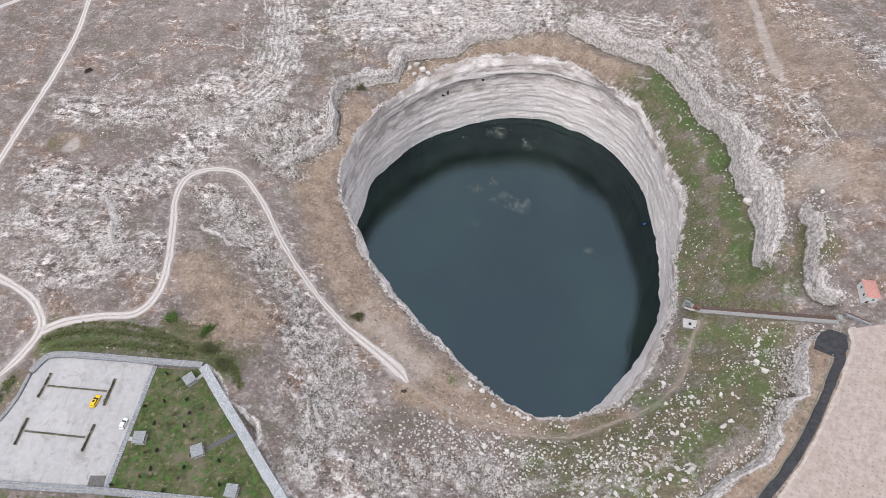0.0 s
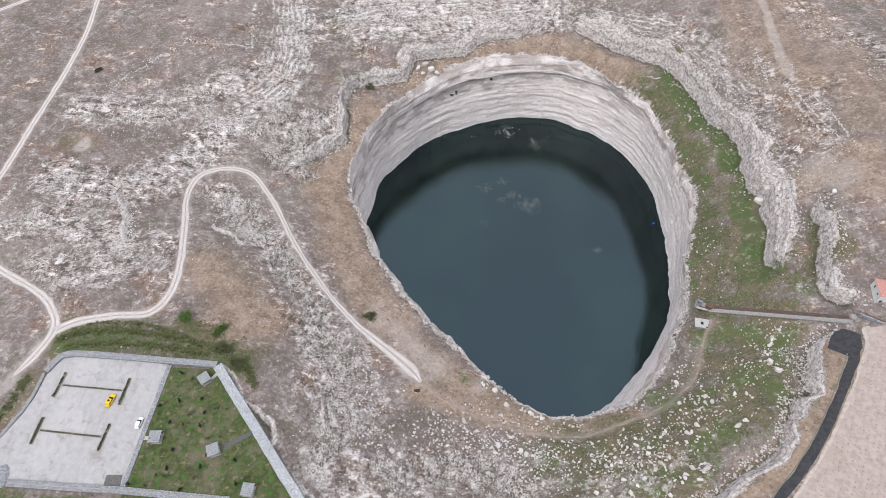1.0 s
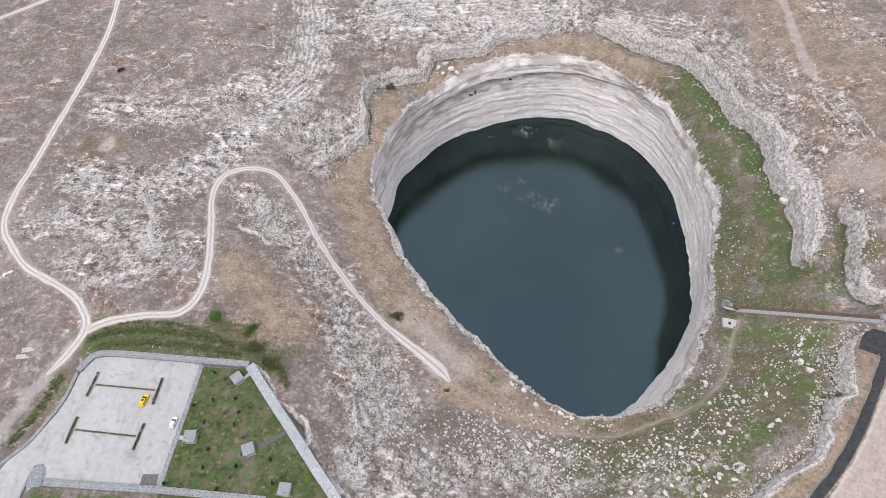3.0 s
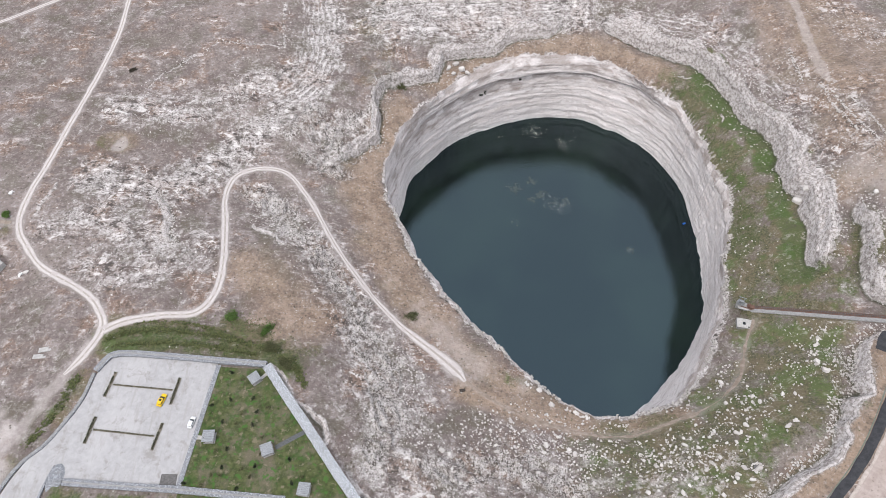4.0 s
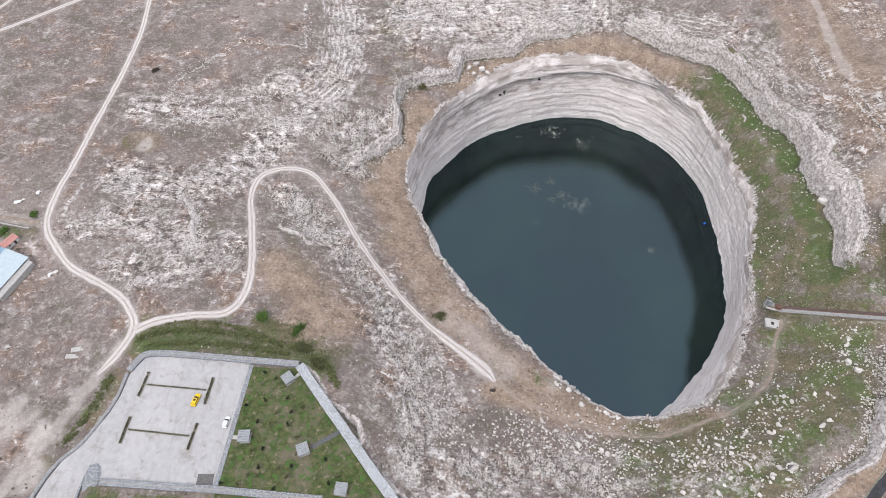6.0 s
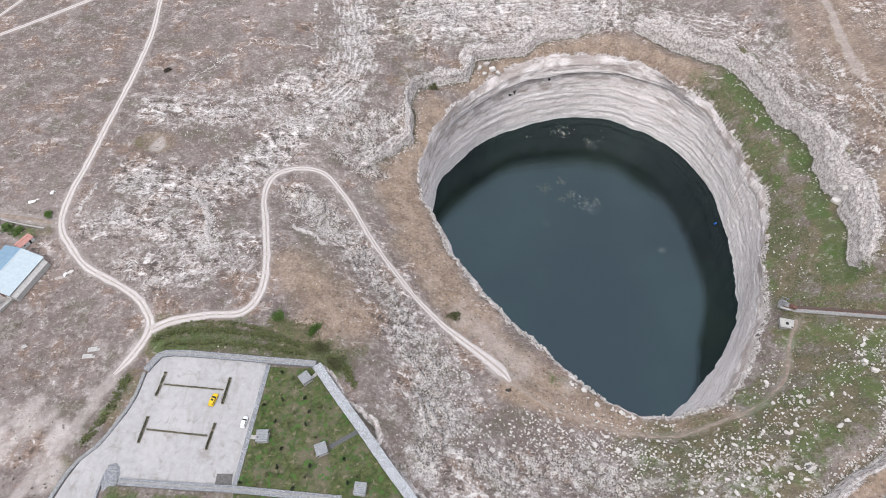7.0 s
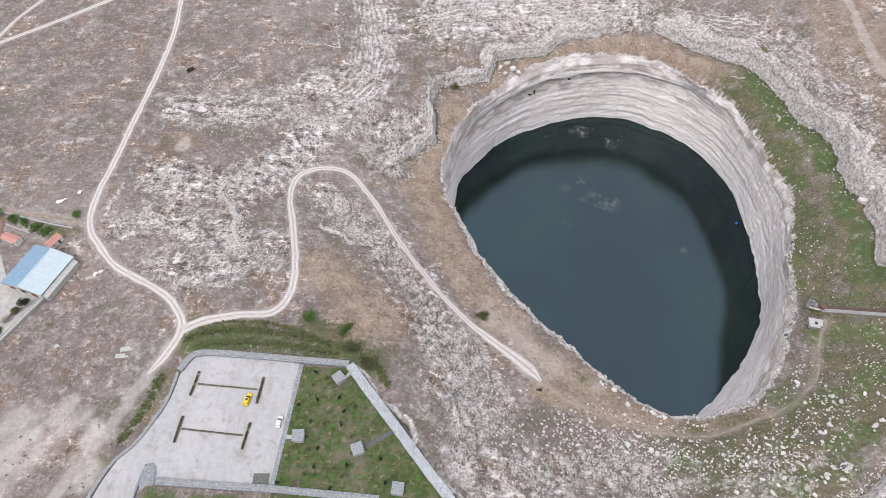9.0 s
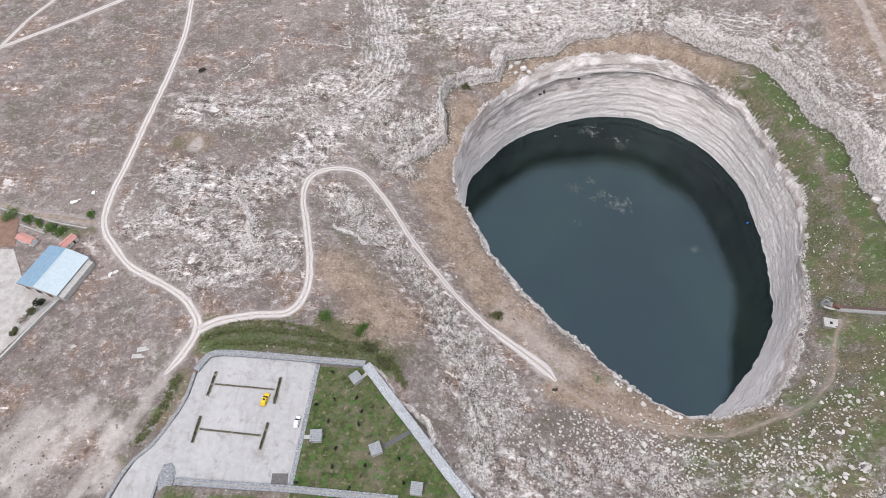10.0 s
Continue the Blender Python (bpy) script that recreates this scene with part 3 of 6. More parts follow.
def inside(x, y, polygon):
    hit = np.zeros(x.shape, bool)
    for (ax, ay), (bx, by) in zip(polygon, polygon[1:] + polygon[:1]):
        if ay != by:
            hit ^= ((ay > y) != (by > y)) & (x < (bx - ax) * (y - ay) / (by - ay) + ax)
    return hit


def area_distance(x, y, polygon):
    """Negative inside."""
    d = line_distance(x, y, polygon + polygon[:1])[0]
    return np.where(inside(x, y, polygon), -d, d)


RIM_SPOTS = [(CX + around(RIM, a) * math.cos(a), CY + around(RIM, a) * math.sin(a), float(around(RIM_Z, a))) for a in np.radians(np.arange(0, 360, 12))]
FAR_SPOTS = [(-420, 60, 2), (-420, 250, 4), (-350, 420, 6), (-100, 430, 2), (60, 440, -4), (200, 430, 10), (330, 300, 11), (330, 100, 10), (230, -60, 8), (0, -80, 0), (-200, -80, 1)]
SPOTS = np.array(SPOTS_WEST + SPOTS_EAST + RIM_SPOTS + FAR_SPOTS, float)


def thin_plate(spots):
    xy, n = spots[:, :2] / 120, len(spots)

    def kernel(r2):
        return r2 * np.log(r2 + 1e-9)
    k = kernel(((xy[:, None] - xy[None]) ** 2).sum(-1)) + 0.02 * np.eye(n)
    plane = np.c_[np.ones(n), xy]
    w = np.linalg.solve(np.block([[k, plane], [plane.T, np.zeros((3, 3))]]), np.r_[spots[:, 2], 0, 0, 0])

    def read(x, y):
        z = w[n] + w[n + 1] * x / 120 + w[n + 2] * y / 120
        for (sx, sy), ws in zip(xy, w):
            z = z + ws * kernel((x / 120 - sx) ** 2 + (y / 120 - sy) ** 2)
        return z
    return read


LAND = thin_plate(SPOTS)
STEPS = [(STEP_A[::-1], 15.0, 2.2, 13, 6.6, 0.45), (STEP_B[::-1], 9.0, 1.6, 10, 3.0, 0.5), (STEP_C[::-1], 7.0, 1.6, 9, 3.6, 0.5), (STEP_D[::-1], 9.0, 2.0, 10, 6.0, 0.4), (STEP_E, 2.0, 0.8, 5, 2.5, 0.5), (STEP_F, 0.7, 0.7, 4, 1.0, 0.4), (STEP_G, 2.8, 0.6, 4, 1.3, 0.55)]
STEPS += [(spline(line, 3.0).tolist(), up, 0.6, 3.5, 0.9, 0.6) for line, up in LEDGES]
TRACKS = [(ROAD_MAIN, 3.4), (ROAD_LOOP, 3.2), (ROAD_NW, 3.0), (ROAD_NW_FORK, 2.4), (ROAD_NE, 3.0), (LANE_WEST, 3.0), (ROAD_FAINT, 3.0), (PATH, 1.2), (STRIP, 5.0)]

TRACK_LINES = [(line if line is STRIP else spline(line, 6.0), width, 0.0 if line is STRIP else 0.22 if line is PATH else 0.6 if line is ROAD_FAINT else 0.5 if line is ROAD_NE else 0.32) for line, width in TRACKS]
BED_LINES = [(spline(line, 6.0), width) for line, width in BANDS_BEDS]
BANK_LINES = [(spline(line, 4.0), up) for line, up in BANKS]


def land(x, y):
    """Height and the marks (rock, grass, soil, dust) of the ground at x, y."""
    x, y = np.asarray(x, float), np.asarray(y, float)
    z = LAND(x, y) + 0.0
    far = smooth(np.hypot(x + 40, y - 190), 400, 700)
    z = z * (1 - far) + 5 * far
    wx, wy = x + 5 * fbm(x, y, 9, 3), y + 5 * fbm(x + 91, y - 40, 9, 3)
    lot, garden, field, pad = (area_distance(x, y, p) for p in (LOT, GARDEN, FIELD, BLACK_PAD))
    built = np.minimum(lot, garden)
    calm = np.maximum(smooth(built, 5, 0.5), smooth(np.minimum(field, pad), 3, 0))
    dust = np.zeros(x.shape)
    ragged_side, dusty = 1.5 * fbm(x, y, 4, 2), smooth(fbm(x, y, 14, 4, 0.6), -0.35, 0.2)
    for line, width, pale in TRACK_LINES:
        d = line_distance(x, y, line, width + 6)[0]
        calm = np.maximum(calm, smooth(d, width * 0.5 + 3.5, width * 0.5 + 0.8))
        if pale:
            dust = np.maximum(dust, pale * smooth(d + ragged_side, width * 0.5 + 1.6, width * 0.5))
    for line, width, pale in BANDS_DUST:
        d = line_distance(wx, wy, line, width * 1.5 + 8)[0]
        dust = np.maximum(dust, pale * smooth(d, width * 1.4, width * 0.3) * dusty)
    rock, grass, soil, karst, beds = (np.zeros(x.shape) for _ in range(5))
    ledge, shade_scrub, scarp = np.full(x.shape, np.nan), np.zeros(x.shape), np.zeros(x.shape)
    bend, patchy = 1.0 * fbm(x, y, 20, 4), 0.35 + 0.65 * smooth(fbm(x - 60, y, 11, 4, 0.6), -0.22, 0.16)
    for line, width in BED_LINES:
        d, s, u = line_distance(x + 0.4 * (wx - x), y + 0.4 * (wy - y), line, width * 1.4 + 4)
        band = smooth(d, width * 1.4, width * 0.5) * smooth(u, 0.0, 0.16) * smooth(u, 1.0, 0.84) * patchy
        ledge = np.where(band > beds, 60 + 0.30 * s + 0.5 * bend, ledge)
        beds = np.maximum(beds, band)
        fold = s / 2.9 + bend
        z = z + 0.8 * band * (smooth(fold - np.floor(fold), 0.15, 0.5) - (fold - np.floor(fold))) * (1 - calm)
    for line, up in BANK_LINES:
        d = line_distance(x + 0.3 * (wx - x), y + 0.3 * (wy - y), line, 5)[0]
        z = z + up * smooth(d, 2.2, 0.0) * (1 - calm)
        soil = np.maximum(soil, 0.75 * smooth(d + ragged_side, 1.3, 0.2))
    wave, lobe, knob, gap = 2.0 * fbm(x, y, 12, 3), 0.6 + 0.8 * smooth(fbm(x + 300, y, 26, 3), -0.35, 0.35), np.abs(fbm(x, y, 5, 4, 0.6)), smooth(fbm(x + 70, y, 6, 3), -0.22, 0.06)
    for line, rise, sharp, broad, shelf, warp in STEPS:
        _, s, u = line_distance(x + warp * (wx - x), y + warp * (wy - y), line, broad + shelf + 4)
        on = np.nonzero((s > -broad - 3) & (s < broad + shelf * 2 + 6))
        if not len(on[0]):
            continue
        s, u, wv, sh, still = s[on], u[on], wave[on], shelf * lobe[on], 1 - calm[on]
        keep = smooth(u, 0.0, 0.1) * smooth(u, 1.0, 0.9)
        if rise < 1.5:
            keep = keep * gap[on]
        two = 0.56 * smooth(s, 0, sharp) + 0.20 * smooth(s - wv, sh * 0.25, sh * 0.25 + sharp * 0.6) + 0.14 * smooth(s + wv, sh * 0.5, sh * 0.5 + sharp * 0.6) + 0.10 * smooth(s - wv, sh * 0.8, sh * 0.8 + sharp * 0.5)
        bare = keep * smooth(s, -0.4, 0.2) * smooth(s + 0.25 * wv, sh * 1.2, sh * 0.55)
        z[on] += (rise * keep * (two - smooth(s, -broad, broad + sh * 0.5)) + bare * 1.5 * knob[on]) * still
        scarp[on] = np.maximum(scarp[on], (2.4 if rise > 1.5 else 1.75) * bare)
        # shadow below the scarp, painted as a dark strip along its foot
        shade_scrub[on] = np.maximum(shade_scrub[on], keep * min(1.0, rise / 4) * smooth(s, -2.2, -0.5) * smooth(s, 0.3, -0.1))
        karst[on] = np.maximum(karst[on], 0.4 * bare)
        ledge[on] = np.where(bare > 0.15, s * (0.42 if rise > 3 else 0.9) + 30, ledge[on])
        beds[on] = np.maximum(beds[on], 0.85 * smooth(bare, 0.15, 0.5))
    drift = 6 * fbm(x, y, 30, 2)
    for bands, mark in ((BANDS_ROCK + BANDS_ROCK_WEST, 0), (BANDS_GRASS, 1), (BANDS_SOIL, 2)):
        for line, width, strength in bands:
            d = line_distance(wx + drift, wy, line, width * 1.5 + 4)[0]
            v = strength * smooth(d, width * 1.5, 0.0 if mark == 0 else width * 0.3)
            if mark == 0:
                rock = np.maximum(rock, v * 1.35)
            elif mark == 1:
                grass = np.maximum(grass, v)
            else:
                soil = np.maximum(soil, v)
    grass, soil = grass * (1 - 0.8 * np.clip(rock - 0.6, 0, 1)), np.clip(soil, 0, 1)
    rock = np.maximum(rock * (1 - 0.55 * soil), scarp)
    soil, grass = soil * (1 - smooth(scarp, 0.9, 1.6)), grass * (1 - 0.7 * smooth(scarp, 0.9, 1.6))
    scrub = smooth(line_distance(wx, wy, [(-74, 350), (-70, 315), (-66, 296), (-60, 288)], 24)[0], 17, 5)
    shade_scrub = np.maximum(shade_scrub, 0.42 * scrub * smooth(fbm(x, y, 7, 4, 0.6), -0.25, 0.15))
    for line, width in BANDS_KARST:
        d = line_distance(wx, wy, line, width * 1.3 + 3)[0]
        karst = np.maximum(karst, smooth(d, width * 1.3, width * 0.4))
    karst = karst * (1 - calm)
    crest = np.abs(fbm(wx, wy, 4.5, 3, 0.5))
    z = z + karst * 2.2 * (smooth(crest, 0.22, 0.0) - 0.4)
    even = z + 0.0
    # roughness of the ground, terraces where the beds crop out
    rough = (0.25 + 0.9 * np.clip(rock, 0, 1)) * (1 - calm) * (1 - far)
    z = z + rough * (0.75 * fbm(x, y, 7, 5, 0.55) + 0.22 * np.abs(fbm(x + 50, y, 2.6, 3, 0.5)))
    z = z + 1.4 * fbm(x, y, 34, 3) * (1 - calm) * (1 - far)
    tier = 1.7
    f = even / tier + 0.35 * fbm(x, y, 30, 3)
    stepped = (np.floor(f) + smooth(f - np.floor(f), 0.30, 0.62) - f) * tier
    z = z + stepped * np.clip(np.maximum(rock * 0.6, beds), 0, 1) * 0.4 * (1 - calm) * (1 - far)
    z = np.where(built < 4, z * smooth(built, 0.3, 4.0) - 0.30 * (1 - smooth(built, 0.3, 4.0)), z)
    rail, _, u = line_distance(x, y, RAIL_LINE, 8)
    level = RAIL_Z[0] + (RAIL_Z[1] - RAIL_Z[0]) * u
    near = smooth(rail, 4.5, 1.8)
    z, rock = z * (1 - near) + (level - 0.35) * near, rock * (1 - near)
    # the bowl beside the north-west track
    bowl = np.hypot((x + 186) / 9, (y - 219) / 7)
    z, grass, soil = z - 2.2 * smooth(bowl, 1.1, 0.2), np.maximum(grass, 0.42 * smooth(bowl, 1.5, 0.9)), np.maximum(soil, 0.6 * smooth(bowl, 1.35, 0.8))
    dust = np.maximum(dust, 0.75 * smooth(np.hypot((x + 186) / 4, (y - 218) / 6) + 0.4 * fbm(x, y, 4, 2), 1.1, 0.6))
    rock = np.where(built < 0.5, 0, rock)
    return z, rock, grass, soil, dust, karst, beds, np.where(np.isnan(ledge), even, ledge), shade_scrub


def grid_mesh(name, co, rows, cols, wrap, marks, material, smooth_faces=True, flip=False):
    """One mesh from rows x cols places; marks: float attributes per place."""
    idx = np.arange(rows * cols).reshape(rows, cols)
    nxt = np.roll(idx, -1, 1) if wrap else idx[:, 1:]
    cur = idx if wrap else idx[:, :-1]
    quads = np.stack([cur[:-1], cur[1:], nxt[1:], nxt[:-1]] if flip else [cur[:-1], nxt[:-1], nxt[1:], cur[1:]], -1).reshape(-1, 4)
    me = bpy.data.meshes.new(name)
    me.vertices.add(rows * cols)
    me.vertices.foreach_set("co", co.reshape(-1).astype(np.float32))
    me.loops.add(quads.size)
    me.loops.foreach_set("vertex_index", quads.reshape(-1).astype(np.int32))
    me.polygons.add(len(quads))
    me.polygons.foreach_set("loop_start", np.arange(0, quads.size, 4, dtype=np.int32))
    me.polygons.foreach_set("use_smooth", np.full(len(quads), smooth_faces))
    me.update(calc_edges=True)
    for key, values in marks.items():
        me.attributes.new(key, "FLOAT", "POINT").data.foreach_set("value", values.reshape(-1).astype(np.float32))
    me.materials.append(material)
    return new(name, me)


# ---- ground: rings that start at the sinkhole's rim and end at the horizon ----
TURNS = 1850
ANGLE = np.arange(TURNS) / TURNS * 2 * np.pi
gully = np.abs(np.sin(ANGLE * 112 + 7 * fbm(ANGLE * 40, ANGLE * 0, 6, 2)))
NE_SIDE = smooth(ANGLE, -0.3, 0.15) * smooth(ANGLE, 1.3, 1.05)
ragged = 2.9 * fbm(ANGLE * 90, ANGLE * 0 + 3, 9, 5, 0.6)
RIM_R = around(RIM, ANGLE) + ragged + NE_SIDE * 0.3 * (gully - 0.5)
steps = [0.0]
while steps[-1] < 3200:
    d = steps[-1]
    steps.append(d + (0.45 if d < 12 else 0.45 + (d - 12) * 0.0028 if d < 265 else (d - 265) * 0.12 + 1.2))
OUT = np.array(steps)
gr = RIM_R[None] + OUT[:, None] + (around(RIM, ANGLE)[None] - RIM_R[None]) * smooth(OUT, 0, 9)[:, None]
gx, gy = CX + gr * np.cos(ANGLE)[None], CY + gr * np.sin(ANGLE)[None]
gz, g_rock, g_grass, g_soil, g_dust, g_karst, g_beds, g_level, g_shade_scrub = land(gx, gy)
lip = smooth(OUT, 7, 0)[:, None]
gz = gz - lip ** 2 * 0.8
teeth = NE_SIDE[None] * smooth(OUT[:, None], 4.2 + 3 * fbm(ANGLE * 60, ANGLE * 0, 5, 2)[None], 0.5) * smooth(OUT, 0.0, 0.9)[:, None]
gz = gz - teeth * 1.0 * (1 - gully[None])
edge_band = smooth(np.degrees(ANGLE), 165, 182) * smooth(np.degrees(ANGLE), 330, 300)
g_rock = np.maximum(g_rock, 1.7 * edge_band[None] * smooth(OUT[:, None] + 1.6 * fbm(gx, gy, 4, 4, 0.6), 2.6, 0.9))
g_rock = np.maximum(g_rock, 1.45 * smooth(OUT[:, None] + 2.4 * fbm(gx, gy, 5, 4, 0.6), 2.0, 0.1))
g_rock = np.maximum(g_rock, 1.0 * teeth * smooth(gully[None], 0.35, 0.85))
g_soil = np.maximum(g_soil, 0.7 * teeth * smooth(gully[None], 0.5, 0.2))
ground = grid_mesh("ground", np.stack([gx, gy, gz], -1), len(OUT), TURNS, True, dict(rock=g_rock, grass=g_grass, soil=g_soil, dust=g_dust, karst=g_karst, beds=g_beds, level=g_level, shade_scrub=g_shade_scrub), GROUND)
tagged(ground, "dry stony steppe sloping into a sinkhole, with limestone outcrops", "ground", kind="structure")

# ---- the sinkhole's wall ----
LEVELS = 120
top_z = gz[0]
shore = around(SHORE, ANGLE) + 1.2 * fbm(ANGLE * 90, ANGLE * 0 + 40, 7, 4, 0.6)
deg = np.degrees(ANGLE)
north = smooth(deg, 40, 64) * smooth(deg, 186, 168)
bed_r = np.interp(deg, np.arange(13) * 15, BED)
bed_z = np.interp(deg, np.arange(13) * 15, BED_Z) + 1.0 * fbm(ANGLE * 60, ANGLE * 0, 8, 3)
west = smooth(deg, 168, 184) * smooth(deg, 258, 236) - 0.6 * smooth(deg, 252, 264) * smooth(deg, 300, 288)
plain_r, plain_z = RIM_R * 0.75 + shore * 0.25 - 2.6 * west, top_z - 9
bed_r, bed_z = plain_r * (1 - north) + bed_r * north, plain_z * (1 - north) + bed_z * north
bed_z = np.minimum(bed_z, top_z - 4)
knots_r = np.stack([RIM_R, RIM_R * 0.35 + bed_r * 0.65 - 0.4, bed_r, bed_r + 2.0 * north, bed_r * 0.45 + shore * 0.55 + 0.5, shore, shore - 2])
knots_z = np.stack([top_z, top_z * 0.55 + bed_z * 0.45, bed_z, bed_z - 1.2 - 0.6 * north, bed_z * 0.4 + WATER_Z * 0.6, np.full(TURNS, WATER_Z), np.full(TURNS, WATER_Z - 6)])
at = np.interp(np.linspace(0, 1, LEVELS), [0, 0.13, 0.27, 0.33, 0.68, 0.95, 1.0], np.arange(7))
k0 = np.clip(np.floor(at).astype(int), 0, 5)
fr = (at - k0)[:, None]
wr, wz = knots_r[k0] * (1 - fr) + knots_r[k0 + 1] * fr, knots_z[k0] * (1 - fr) + knots_z[k0 + 1] * fr
arc = ANGLE[None] * 95 + 0 * wz
face = smooth(at, 0.1, 1.0)[:, None]
layers = fbm(wz * 1.0, arc * 0.04, 2.4, 5, 0.66) * 0.4
blocks = fbm(arc, wz * 3.2, 9, 4, 0.55) * 0.35 + fbm(arc, wz * 2.2, 3.2, 4, 0.6) * 0.30
flutes = NE_SIDE[None] * (gully[None] - 0.5) * 0.5 * smooth(at, 2.2, 0.5)[:, None]
wr = wr + face * (layers + blocks) + flutes * face + face * 1.6 * fbm(arc, wz * 0.3, 22, 3)
w_soil = np.clip(smooth(at, 1.9, 2.2)[:, None] * smooth(at[:, None] + 1.2 * fbm(arc, wz * 2, 6, 5, 0.6), 3.5, 2.9), 0, 1) * north[None] * 0.6 + 0.22 * smooth(fbm(arc, wz * 6, 9, 5, 0.6), 0.05, 0.4) + 0.62 * smooth(at, 2.0, 1.5)[:, None] * smooth(fbm(arc, wz * 1.5, 7, 5, 0.6), -0.35, 0.25)
w_wet = smooth(wz + 3 * fbm(arc, wz, 9, 3), WATER_Z + 2.6, WATER_Z + 0.8) + 0.5 * smooth(wz + 8 * fbm(arc, wz * 2, 14, 4), WATER_Z + 15, WATER_Z + 4)
wall = grid_mesh("sinkhole_wall", np.stack([CX + wr * np.cos(ANGLE), CY + wr * np.sin(ANGLE), wz], -1), LEVELS, TURNS, True, dict(soil=w_soil, wet=w_wet), CLIFF, flip=True)
tagged(wall, "steep pale limestone cliff in layered beds around a sinkhole", "cliff", kind="structure")

# ---- the lake ----
me = bpy.data.meshes.new("water")
bm = bmesh.new()
ring = [bm.verts.new((CX + 132 * math.cos(a), CY + 132 * math.sin(a), WATER_Z)) for a in np.linspace(0, 2 * np.pi, 96, endpoint=False)]
bm.faces.new(ring)
bm.to_mesh(me), bm.free()
me.materials.append(WATER)
tagged(new("water", me), "dark green still lake at the bottom of the sinkhole", "lake", kind="structure")


# ---- tracks ----
def ribbon(name, points, width, material, lift=0.12, ragged_edge=0.5, step=0.8, taper=None):
    line = spline(points, step)
    t = np.gradient(line, axis=0)
    t /= np.linalg.norm(t, axis=1)[:, None] + 1e-9
    nrm = np.stack([-t[:, 1], t[:, 0]], -1)
    s = np.cumsum(np.r_[0, np.linalg.norm(np.diff(line, axis=0), axis=1)])
    w = np.full(len(line), width) if taper is None else np.interp(s / s[-1], *taper)
    across = np.array([-1, -0.82, -0.5, -0.2, 0, 0.2, 0.5, 0.82, 1])
    lw = w / 2 + ragged_edge * fbm(s, s * 0 + 5, 5, 3)
    rw = w / 2 + ragged_edge * fbm(s, s * 0 + 25, 5, 3)
    off = np.where(across[None] < 0, across[None] * rw[:, None], across[None] * lw[:, None])
    x, y = line[:, 0:1] + nrm[:, 0:1] * off, line[:, 1:2] + nrm[:, 1:2] * off
    z = land(x, y)[0] + lift - 0.10 * (np.abs(across[None]) > 0.95)
    edge = np.broadcast_to(np.abs(across)[None], x.shape)
    return grid_mesh(name, np.stack([x, y, z], -1), len(line), 9, False, dict(edge=edge), material)


def road(points, width, label, name="road", **more):
    return tagged(ribbon(name, points, width, TRACK, **more), label, name, kind="structure")


road(ROAD_MAIN, 3.2, "pale beaten dirt road across the steppe", taper=([0, 0.9, 0.97, 1], [3.0, 3.4, 3.6, 1.2]))
road(ROAD_LOOP, 3.4, "pale dirt track that bends down towards the sinkhole", taper=([0, 0.15, 0.6, 0.86, 0.93, 0.98, 1], [4.2, 3.6, 2.8, 2.6, 4.6, 6.2, 1.6]))
road(ROAD_NW, 3.0, "pale straight dirt road on the plain")
road(ROAD_NW_FORK, 2.2, "narrow pale dirt track on the plain")
tagged(ribbon("lane", LANE_WEST, 2.0, FOOTPATH, ragged_edge=0.6), "dirt lane along a farmyard wall", "road", kind="structure")
tagged(ribbon("path", PATH, 1.0, FOOTPATH, ragged_edge=1.0), "narrow trodden footpath around the sinkhole rim", "path", kind="structure")


def draped_area(name, polygon, material, lift, cell=1.0, clip=None):
    """A sheet over the ground inside a polygon."""
    p = np.array(polygon)
    x0, y0, x1, y1 = p[:, 0].min(), p[:, 1].min(), p[:, 0].max(), p[:, 1].max()
    xs, ys = np.arange(x0, x1 + cell, cell), np.arange(y0, y1 + cell, cell)
    X, Y = np.meshgrid(xs, ys)
    Z = land(X, Y)[0] + lift
    keep = inside(X[:-1, :-1] + cell / 2, Y[:-1, :-1] + cell / 2, polygon)
    me, (r, c) = bpy.data.meshes.new(name), X.shape
    idx = np.arange(r * c).reshape(r, c)
    quads = np.stack([idx[:-1, :-1], idx[:-1, 1:], idx[1:, 1:], idx[1:, :-1]], -1)[keep]
    used, back_idx = np.unique(quads, return_inverse=True)
    co = np.stack([X, Y, Z], -1).reshape(-1, 3)[used]
    me.from_pydata(co.tolist(), [], back_idx.reshape(quads.shape).tolist())
    me.polygons.foreach_set("use_smooth", np.ones(len(me.polygons), bool))
    me.materials.append(material)
    return new(name, me)


def slab(name, polygon, z0, z1, material, bevel=0.0):
    bm = bmesh.new()
    low = [bm.verts.new((x, y, z0)) for x, y in polygon]
    f = bm.faces.new(low)
    out = bmesh.ops.extrude_face_region(bm, geom=[f])
    for v in out["geom"]:
        if isinstance(v, bmesh.types.BMVert):
            v.co.z = z1
    bmesh.ops.recalc_face_normals(bm, faces=bm.faces)
    me = bpy.data.meshes.new(name)
    bm.to_mesh(me), bm.free()
    me.materials.append(material)
    return new(name, me)


